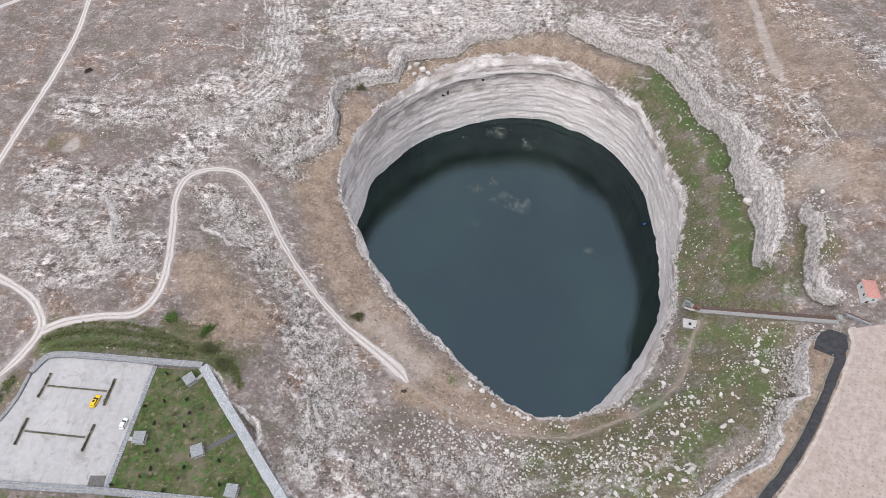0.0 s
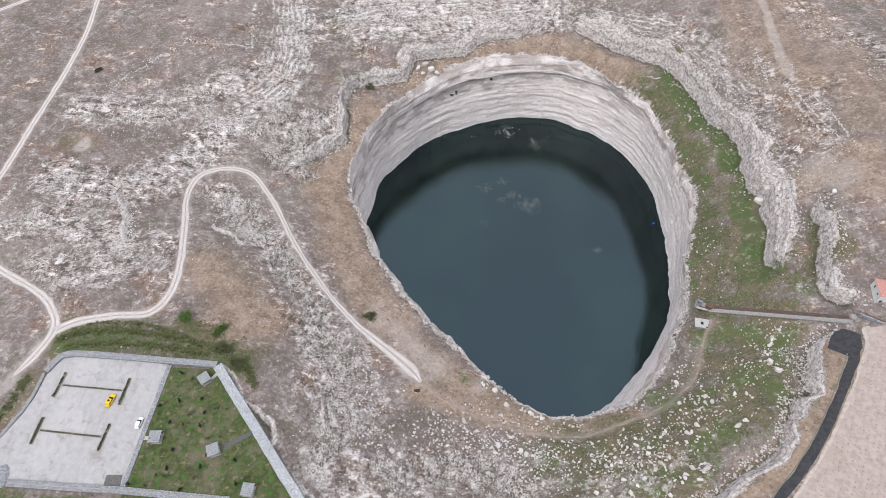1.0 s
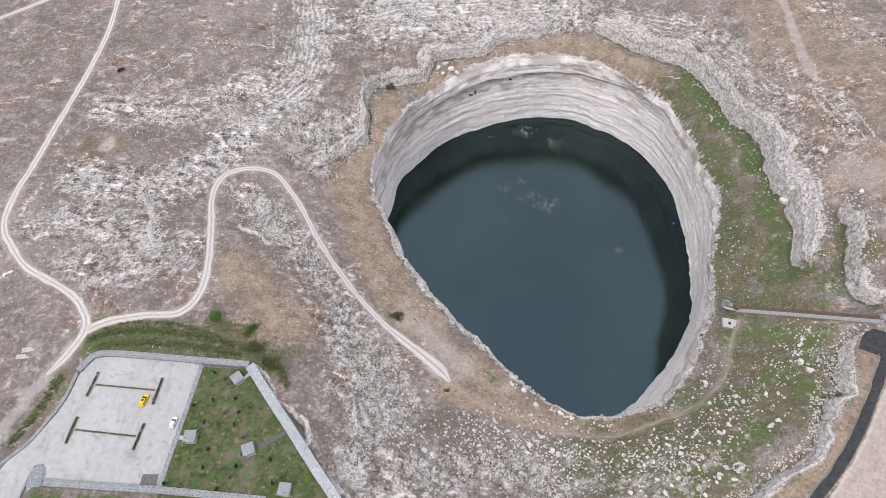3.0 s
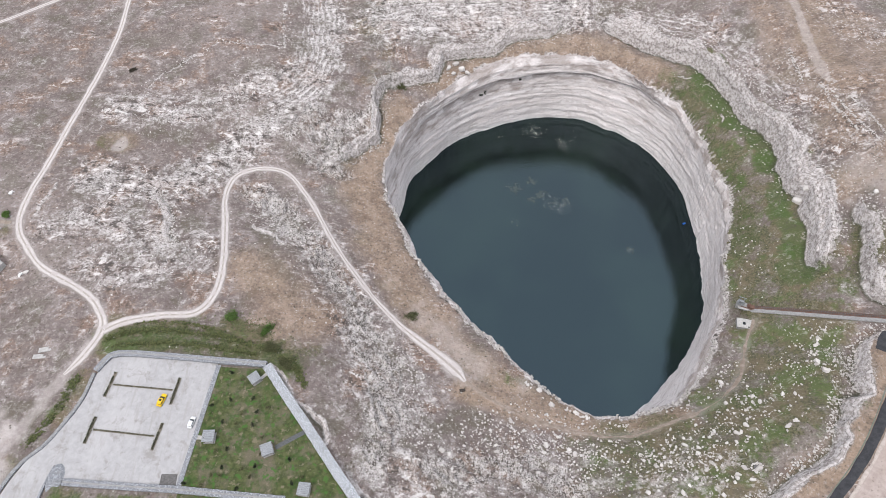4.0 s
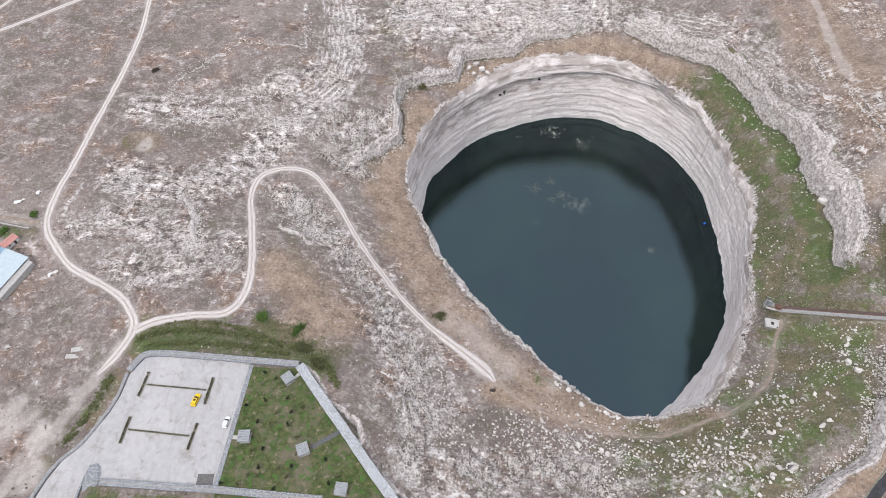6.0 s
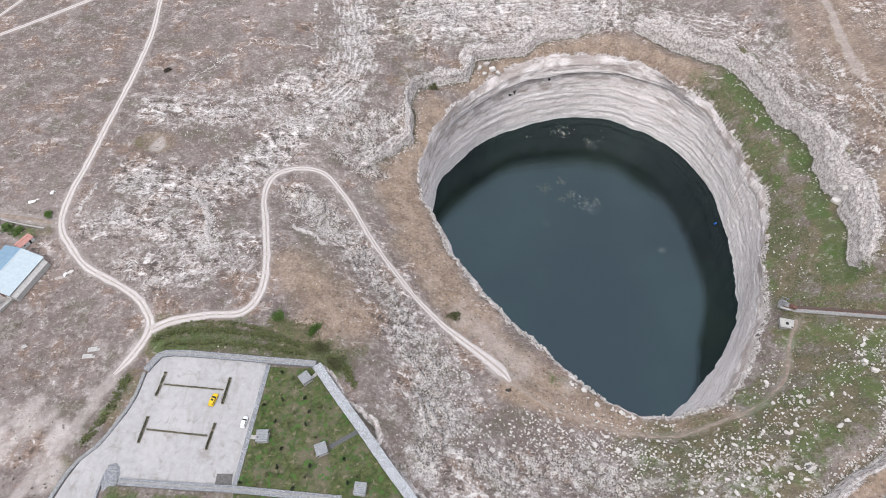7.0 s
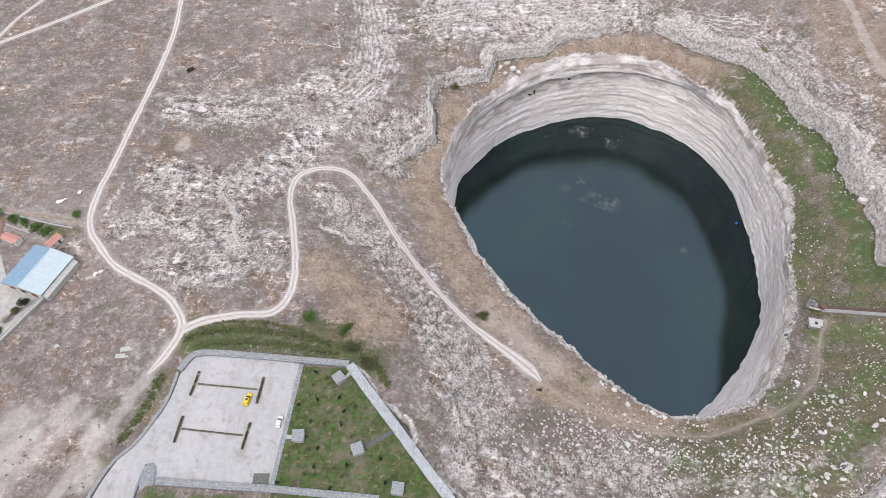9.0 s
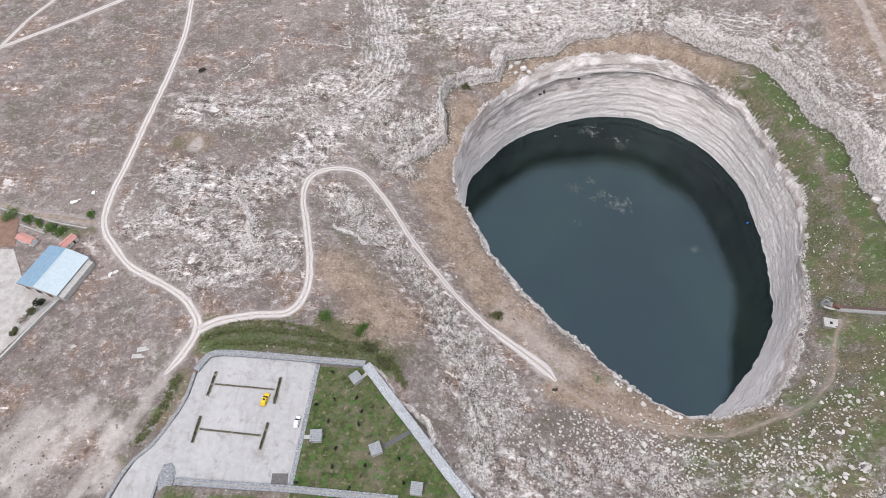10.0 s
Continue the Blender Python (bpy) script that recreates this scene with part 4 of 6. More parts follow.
def paving_material():
    m = Nodes("pale_concrete_paving", 0.9)
    big, mid, fine = m.noise(0.06, 4), m.noise(0.5, 6, 0.65), m.noise(5, 3)
    col = m.mix(m.span(mid, 0.3, 0.7), (0.40, 0.388, 0.389), (0.48, 0.466, 0.467))
    col = m.mix(m.math("MULTIPLY", m.span(big, 0.5, 0.66), 0.5), col, (0.53, 0.512, 0.51))
    streak = m.noise(1.0, 4, 0.6, m.place((0.5, 0.07, 1)))
    col = m.mix(m.math("MULTIPLY", m.span(streak, 0.52, 0.66), 0.5), col, (0.36, 0.335, 0.32))
    worn = m.noise(0.22, 8, 0.7, None, 0.4)
    col = m.mix(m.math("MULTIPLY", m.span(worn, 0.52, 0.66), 0.6), col, (0.27, 0.245, 0.225))
    return m.done(col, fine, 0.3, 0.02)


def lawn_material():
    m = Nodes("patchy_lawn", 0.95)
    big, mid, fine = m.noise(0.10, 8, 0.68), m.noise(0.45, 6, 0.65), m.noise(3.0, 4)
    col = m.mix(m.span(mid, 0.35, 0.65), (0.048, 0.066, 0.022), (0.110, 0.120, 0.048))
    col = m.mix(m.math("MULTIPLY", m.span(big, 0.45, 0.62), 0.8), col, m.mix(fine, (0.135, 0.110, 0.080), (0.20, 0.172, 0.128)))
    col = m.mix(m.math("MULTIPLY", m.span(m.noise(0.28, 6, 0.6), 0.53, 0.64), 0.75), col, (0.045, 0.092, 0.020))
    clump = m.noise(0.42, 5, 0.6, None, 0.3)
    col = m.mix(m.math("MULTIPLY", m.span(clump, 0.57, 0.63), 0.8), col, (0.060, 0.150, 0.028))
    col = m.mix(m.math("MULTIPLY", m.span(clump, 0.42, 0.36), 0.6), col, (0.25, 0.205, 0.15))
    return m.done(col, m.math("ADD", mid, fine), 0.8, 0.15)


def field_material():
    m = Nodes("ploughed_pink_soil", 0.95)
    big, mid, fine = m.noise(0.05, 4), m.noise(0.5, 6, 0.65), m.noise(4, 3)
    col = m.mix(m.span(mid, 0.3, 0.7), (0.385, 0.312, 0.280), (0.50, 0.418, 0.382))
    col = m.mix(m.math("MULTIPLY", m.span(big, 0.5, 0.7), 0.5), col, (0.40, 0.32, 0.275))
    return m.done(col, m.math("ADD", mid, fine), 0.7, 0.12)


PAVING, LAWN, SOIL = paving_material(), lawn_material(), field_material()
TAR = simple("fresh_black_gravel", (0.032, 0.032, 0.036), (0.062, 0.062, 0.068), 0.6, 0.85)
tagged(slab("car_park", LOT, -0.6, 0.0, PAVING), "pale concrete car park surface, dusty and worn", "car park", kind="structure")
tagged(slab("lawn", GARDEN, -0.6, -0.06, LAWN), "patchy green lawn with bare soil beside a car park", "lawn", kind="structure")
field = tagged(draped_area("field", FIELD, SOIL, 0.10, 1.0), "bare pinkish field with rows of small plants", "field", kind="structure")
pad = tagged(draped_area("asphalt_pad", BLACK_PAD, TAR, 0.16, 0.35), "black gravel turning place at the end of a track", "road", kind="structure")
tagged(ribbon("asphalt_track", STRIP, 3.0, TAR, 0.14, 0.4), "black gravel track along the edge of a field", "road", kind="structure")
PALE_BERM = simple("pale_soil_berm", (0.40, 0.34, 0.30), (0.56, 0.49, 0.44), 0.8, 0.95)
tagged(ribbon("field_edge", [(156.5, 109)] + FIELD[:8], 1.1, PALE_BERM, 0.22, 0.5), "low pale soil ridge along the edge of a field", "soil ridge", kind="structure")
DULL_PIPE = simple("dull_green_hose", (0.13, 0.15, 0.12), (0.23, 0.25, 0.21), 2)
tagged(ribbon("track_edge", [(x - 2.2, y + 0.4) for x, y in STRIP[1:]], 0.35, DULL_PIPE, 0.2, 0.1), "dull green hose laid along a black track", "hose", kind="structure")


# ---- helpers for things ----
def as_object(name, bm, material, parent=None, label=""):
    me = bpy.data.meshes.new(name)
    bm.to_mesh(me), bm.free()
    me.materials.append(material)
    ob = new(name, me)
    if parent is not None:
        ob.parent = parent
    if label:
        tagged(ob, label)
    return ob


def part(name, bm, material, parent, label=""):
    return as_object(name, bm, material, parent, label)


def thing(name, at, turn, label, category, group=""):
    ob = new(name)
    ob.empty_display_size = 0.2
    ob.matrix_world = pose(at[0], at[1], at[2], 0, 0, turn)
    return tagged(ob, label, category, group)


def height(x, y):
    return float(land(np.array([x]), np.array([y]))[0][0])


def box(size, at=(0, 0, 0), turn=(0, 0, 0), bevel=0.0, bm=None):
    bm = bm or bmesh.new()
    made = bmesh.ops.create_cube(bm, size=1.0, matrix=pose(*at, *turn) @ Matrix.Diagonal((*size, 1)))
    if bevel:
        edges = list({e for v in made["verts"] for e in v.link_edges})
        bmesh.ops.bevel(bm, geom=edges, offset=bevel, segments=2, affect="EDGES")
    return bm


def rod(radius, length, at=(0, 0, 0), turn=(0, 0, 0), top=None, sides=12, bm=None):
    bm = bm or bmesh.new()
    bmesh.ops.create_cone(bm, cap_ends=True, segments=sides, radius1=radius, radius2=radius if top is None else top, depth=length, matrix=pose(*at, *turn))
    return bm


def prism(outline, depth, bm=None):
    """A closed outline in x and z, drawn out along y about the middle."""
    bm = bm or bmesh.new()
    a = [bm.verts.new((x, -depth / 2, z)) for x, z in outline]
    b = [bm.verts.new((x, depth / 2, z)) for x, z in outline]
    bm.faces.new(a), bm.faces.new(b[::-1])
    for k in range(len(a)):
        bm.faces.new((a[k], b[k], b[(k + 1) % len(a)], a[(k + 1) % len(a)]))
    bmesh.ops.recalc_face_normals(bm, faces=bm.faces)
    return bm


def solid(verts, faces, bm=None):
    bm = bm or bmesh.new()
    v = [bm.verts.new(p) for p in verts]
    for f in faces:
        bm.faces.new([v[k] for k in f])
    bmesh.ops.recalc_face_normals(bm, faces=bm.faces)
    return bm


# ---- materials of things ----
def stone_wall_material(name, dark, light):
    m = Nodes(name, 0.9)
    c = m.add("ShaderNodeTexVoronoi")
    m.put(m.place(), c.inputs["Vector"])
    c.inputs["Scale"].default_value = 3.4
    s = m.add("ShaderNodeSeparateColor")
    m.put(c.outputs["Color"], s.inputs["Color"])
    col = m.mix(s.outputs["Red"], dark, light)
    col = m.mix(m.math("MULTIPLY", m.span(c.outputs["Distance"], 0.34, 0.60), 0.6), col, (0.14, 0.14, 0.148))
    col = m.mix(m.math("MULTIPLY", m.span(m.noise(0.5, 4), 0.5, 0.7), 0.4), col, (0.24, 0.235, 0.23))
    return m.done(col, m.math("MULTIPLY", c.outputs["Distance"], -1.0), 0.8, 0.12)


RUBBLE = stone_wall_material("grey_rubble_stone", (0.22, 0.228, 0.245), (0.52, 0.535, 0.57))
RUBBLE_PALE = stone_wall_material("pale_rubble_stone", (0.42, 0.435, 0.46), (0.72, 0.74, 0.775))
CONCRETE = simple("weathered_concrete", (0.40, 0.385, 0.365), (0.53, 0.51, 0.49), 1.2)
CONCRETE_GREY = simple("grey_concrete", (0.27, 0.262, 0.255), (0.39, 0.38, 0.37), 1.2)
WHITEWASH = simple("whitewashed_plaster", (0.66, 0.66, 0.65), (0.80, 0.80, 0.79), 0.8)
TILE = simple("red_roof_tile", (0.45, 0.205, 0.175), (0.62, 0.335, 0.295), 2.2)
RUST = simple("rusty_steel", (0.13, 0.072, 0.055), (0.24, 0.14, 0.11), 2.5, 0.7, metal=0.3)
STEEL = simple("dull_grey_steel", (0.26, 0.27, 0.28), (0.42, 0.43, 0.44), 2.5, 0.5, metal=0.5)
BLUE_SHEET = simple("blue_roof_sheet", (0.19, 0.31, 0.42), (0.25, 0.37, 0.48), 0.7, 0.45, 0.1)
WHITE_SHEET = simple("white_roof_sheet", (0.46, 0.54, 0.59), (0.55, 0.62, 0.66), 0.7, 0.45, 0.1)
DARK_WOOD = simple("dark_stained_wood", (0.035, 0.030, 0.027), (0.075, 0.062, 0.052), 3)
GLASS_DARK = simple("dark_window_glass", (0.018, 0.020, 0.024), (0.030, 0.033, 0.038), 1, 0.12, 0.0)
YELLOW = simple("yellow_car_paint", (0.78, 0.50, 0.015), (0.80, 0.53, 0.02), 1, 0.3, 0.0)
WHITE_PAINT = simple("white_car_paint", (0.78, 0.78, 0.79), (0.82, 0.82, 0.83), 1, 0.3, 0.0)
RUBBER = simple("black_rubber", (0.015, 0.015, 0.016), (0.03, 0.03, 0.032), 4)
CHROME = simple("grey_alloy", (0.5, 0.5, 0.52), (0.6, 0.6, 0.62), 3, 0.35, 0.0, 0.9)
RED_LAMP = simple("red_lamp_cover", (0.35, 0.02, 0.02), (0.45, 0.03, 0.03), 3, 0.25, 0.0)
CLEAR_LAMP = simple("clear_lamp_cover", (0.7, 0.7, 0.7), (0.8, 0.8, 0.8), 3, 0.2, 0.0)
PINK_BLOOM = simple("red_blossom", (0.42, 0.06, 0.085), (0.55, 0.16, 0.17), 6)
BARK = simple("grey_brown_bark", (0.11, 0.085, 0.065), (0.2, 0.16, 0.125), 5)
BLUE_PLASTIC = simple("blue_plastic", (0.02, 0.12, 0.50), (0.03, 0.16, 0.58), 3, 0.4, 0.0)
GREY_SLATE = simple("grey_roof_board", (0.26, 0.27, 0.285), (0.38, 0.39, 0.405), 1.5)


def leaf_material(name, dark, light):
    m = Nodes(name, 0.8)
    return m.done(m.mix(m.math("ADD", m.math("MULTIPLY", m.island(), 0.7), m.math("MULTIPLY", m.chance(), 0.3)), dark, light))


LEAF = leaf_material("green_leaves", (0.060, 0.120, 0.026), (0.170, 0.270, 0.070))
LEAF_DARK = leaf_material("dark_evergreen_leaves", (0.012, 0.020, 0.010), (0.040, 0.052, 0.024))
LEAF_HEDGE = leaf_material("dusty_hedge_leaves", (0.025, 0.034, 0.016), (0.085, 0.095, 0.045))
LEAF_OLIVE = leaf_material("olive_shrub_leaves", (0.070, 0.080, 0.034), (0.190, 0.190, 0.095))
DRY_TUFT = leaf_material("dry_scrub_tufts", (0.055, 0.046, 0.034), (0.150, 0.125, 0.095))


def boulder_material():
    m = Nodes("pale_limestone_boulder", 0.92)
    vary = m.math("ADD", m.math("MULTIPLY", m.chance(), 0.5), m.math("MULTIPLY", m.island(), 0.5))
    col = m.mix(vary, (0.40, 0.365, 0.34), (0.80, 0.755, 0.72))
    col = m.mix(m.math("MULTIPLY", m.span(m.noise(1.3, 6, 0.65), 0.52, 0.68), 0.6), col, (0.30, 0.27, 0.24))
    return m.done(col, m.noise(3, 5, 0.65), 0.7, 0.15)


BOULDER = boulder_material()


# ---- stone walls round the car park and the garden ----
def wall_along(bm, points, width, low, high, step=1.2, wobble=0.05):
    """A wall with a slightly uneven top along a line."""
    line = spline(points, step) if len(points) > 2 else np.linspace(points[0], points[1], max(2, int(math.dist(*points) / step)))
    t = np.gradient(line, axis=0)
    t /= np.linalg.norm(t, axis=1)[:, None]
    rows = []
    for p, d in zip(line, t):
        n = np.array([-d[1], d[0]]) * width / 2
        j = [random.uniform(-wobble, wobble) for _ in range(4)]
        rows.append([bm.verts.new((*(p + n), low)), bm.verts.new((*(p + n * (0.97 + j[0])), high + j[1])), bm.verts.new((*(p - n * (0.97 + j[2])), high + j[3])), bm.verts.new((*(p - n), low))])
    for a, b in zip(rows, rows[1:]):
        for k in range(3):
            bm.faces.new((a[k], a[k + 1], b[k + 1], b[k]))
    bm.faces.new(rows[0]), bm.faces.new(rows[-1][::-1])
    bmesh.ops.recalc_face_normals(bm, faces=bm.faces)
    return bm


def stone_wall(points, width, top, material, label, coping=None):
    ob = thing("stone_wall", (0, 0, 0), 0, label, "wall", "stone walls round the car park")
    part("masonry", wall_along(bmesh.new(), points, width, -1.2, top), material, ob)
    if coping:
        part("coping", wall_along(bmesh.new(), points, coping, top - 0.05, top + 0.10, 2.0, 0.02), CONCRETE_GREY, ob, "grey cement coping strip")
    return ob


stone_wall([(-153.9, 94.4), (-151.6, 99.0), (-149.6, 100.9), (-144.6, 101.6), (-128, 100.4), (-109.3, 98.7), (-90.5, 97.1)], 2.5, 0.75, RUBBLE, "long grey rubble stone wall above a car park", 0.5)
stone_wall([(-90.2, 96.6), (-79.6, 82.9), (-69.6, 70.3), (-60.4, 58.3), (-52.4, 48.4), (-44, 37)], 3.5, 0.7, RUBBLE_PALE, "broad pale rubble stone wall beside a lawn")
stone_wall([(-154.4, 93.6), (-155.2, 84.6), (-157.1, 78.2), (-162.0, 67.6), (-167.8, 60.8), (-170.8, 54.3), (-173.8, 44)], 1.3, 0.35, RUBBLE, "low curved grey stone kerb wall beside an access road", 0.4)
stone_wall([(-151.4, 54.2), (-132, 52.9), (-112.8, 51.8), (-94, 50.2), (-76, 48.6)], 2.4, 0.55, RUBBLE, "grey rubble stone wall at the foot of a car park", 0.5)
stone_wall([(-157.9, 44.0), (-157.4, 52.8), (-156.3, 59.2)], 0.7, 0.4, RUBBLE, "short grey stone kerb wall beside an access road")
island = thing("rubble_bank", (-154.6, 55.4, -0.1), 0, "heap of dark grey rubble stone beside an access road", "stone bank")
bm = bmesh.new()
bmesh.ops.create_icosphere(bm, subdivisions=3, radius=1.0)
for v in bm.verts:
    v.co = Vector((v.co.x * 2.9, v.co.y * 5.0, max(v.co.z, -0.1) * 0.75)) * (1 + 0.15 * noise.noise(v.co * 3))
part("stones", bm, RUBBLE, island)
DARK_GROUND = simple("dark_wet_gravel", (0.10, 0.095, 0.092), (0.18, 0.17, 0.165), 1.5)
tagged(slab("drain_cover", [(-119, 56.9), (-113.6, 56.9), (-113.2, 52.6), (-118.9, 52.9)], -0.05, 0.03, DARK_GROUND), "dark gravel patch in the corner of a car park", "ground patch", kind="structure")
tagged(slab("garden_kerb", [(-109.3, 97), (-107.6, 96.9), (-111.4, 53), (-113.1, 53)], -0.3, 0.12, RUBBLE), "narrow grey stone strip between paving and lawn", "kerb", kind="structure")


# ---- leaves ----
def leaves(count, shape, size, seed, bm=None, lobes=7):
    """Many small leaf blades in an uneven crown of several lobes; shape: half sizes."""
    rng, bm = random.Random(seed), bm or bmesh.new()
    centres = [Vector((rng.uniform(-0.55, 0.55), rng.uniform(-0.55, 0.55), rng.uniform(-0.35, 0.6))) for _ in range(lobes)]
    for _ in range(count):
        c, d = rng.choice(centres), Vector((rng.gauss(0, 1), rng.gauss(0, 1), rng.gauss(0, 1))).normalized()
        p = c + d * 0.48 * rng.random() ** 0.4
        p = Vector((p.x * shape[0], p.y * shape[1], p.z * shape[2]))
        s = size * rng.uniform(0.6, 1.4)
        turn = Euler((rng.uniform(0, 6), rng.uniform(0, 6), rng.uniform(0, 6))).to_matrix()
        q = [p + turn @ Vector(k) * s for k in ((-0.5, 0, 0), (0, -0.32, 0.08), (0.6, 0, 0), (0, 0.32, 0.08))]
        bm.faces.new([bm.verts.new(k) for k in q])
    return bm


def sapling(size, material, label, seed):
    ob = thing("small_tree", (0, 0, 0), 0, label, "tree", "young trees on the lawn")
    rng = random.Random(seed)
    part("trunk", rod(0.07 * size, 0.8 * size, (0, 0, 0.4 * size), top=0.045 * size, sides=7), BARK, ob)
    bm = bmesh.new()
    for k in range(4):
        rod(0.03 * size, 0.7 * size, (0.16 * math.cos(k * 1.6), 0.16 * math.sin(k * 1.6), 0.95 * size), (25 * math.sin(k * 1.6), 25 * math.cos(k * 1.6), 0), 0.012, 5, bm)
    part("limb", bm, BARK, ob)
    part("crown", leaves(260, (0.75 * size, 0.75 * size, 0.85 * size), 0.20 * size, seed), material, ob).location = (0, 0, 1.35 * size)
    return ob


def bush(at, half, material, label, seed, count=420, leaf=0.28, group="", bloom=None):
    ob = thing("bush", (at[0], at[1], at[2] if len(at) > 2 else height(*at[:2])), seed * 37 % 360, label, "bush", group)
    part("foliage", leaves(count, half, leaf, seed, lobes=10), material, ob).location = (0, 0, half[2] * 0.55)
    bm = bmesh.new()
    for k in range(5):
        rod(0.05, half[2], (0.2 * math.cos(k * 1.3), 0.2 * math.sin(k * 1.3), half[2] * 0.4), (18 * math.sin(k), 18 * math.cos(k), 0), 0.02, 5, bm)
    part("stem", bm, BARK, ob)
    if bloom:
        part("blossom", leaves(count // 3, (half[0] * 0.9, half[1] * 0.9, half[2]), leaf * 0.8, seed + 5), bloom, ob, "red blossom").location = (0, 0, half[2] * 0.75)
    return ob


BED_SOIL = simple("brown_planting_soil", (0.16, 0.135, 0.105), (0.27, 0.235, 0.19), 2)


# ---- hedges of the car park ----
def hedge(a, b, width, tall, label, seed, count):
    mid, length = ((a[0] + b[0]) / 2, (a[1] + b[1]) / 2), math.dist(a, b)
    ob = thing("hedge", (*mid, 0), math.degrees(math.atan2(b[1] - a[1], b[0] - a[0])), label, "hedge", "clipped hedges of the car park")
    rng = random.Random(seed)
    bm = bmesh.new()
    n = int(length / 0.75)
    for k in range(n):
        x = -length / 2 + (k + 0.5) * length / n
        s, off = rng.uniform(0.75, 1.15), rng.uniform(-0.08, 0.08)
        if rng.random() < 0.12:
            continue
        for _ in range(count):
            p = Vector((x + rng.gauss(0, 0.22) * s, off + rng.gauss(0, width * 0.24) * s, 0.1 + tall * rng.random() ** 0.7 * s))
            turn, z = Euler((rng.uniform(0, 6), rng.uniform(0, 6), 0)).to_matrix(), 0.15 * rng.uniform(0.6, 1.4)
            bm.faces.new([bm.verts.new(p + turn @ Vector(q) * z) for q in ((-1, 0, 0), (0, -0.6, 0.2), (1, 0, 0), (0, 0.6, 0.2))])
    part("foliage", bm, LEAF_HEDGE, ob)
    for side in (-1, 1):
        part("kerb", box((length + 0.4, 0.12, 0.16), (0, side * (width / 2 + 0.1), 0.06), bevel=0.02), CONCRETE, ob, "pale concrete kerb")
    part("soil", box((length + 0.3, width + 0.1, 0.06), (0, 0, 0.02)), BED_SOIL, ob, "brown planting soil")
    return ob


for k, (a, b) in enumerate((((-146.3, 93.9), (-147.5, 84.5)), ((-121.7, 91.6), (-122.5, 81.5)), ((-148.1, 76.7), (-148.8, 67.3)), ((-123.5, 74.4), (-124.6, 65.0)))):
    hedge(a, b, 1.1, 0.75, "short thick dark green hedge in a kerbed bed", 10 + k, 44)
for k, (a, b) in enumerate((((-145.8, 89.0), (-123.4, 86.9)), ((-147.3, 72.1), (-125.4, 69.8)))):
    hedge(a, b, 0.6, 0.5, "thin sparse row of low dark shrubs in a narrow kerbed bed", 20 + k, 16)


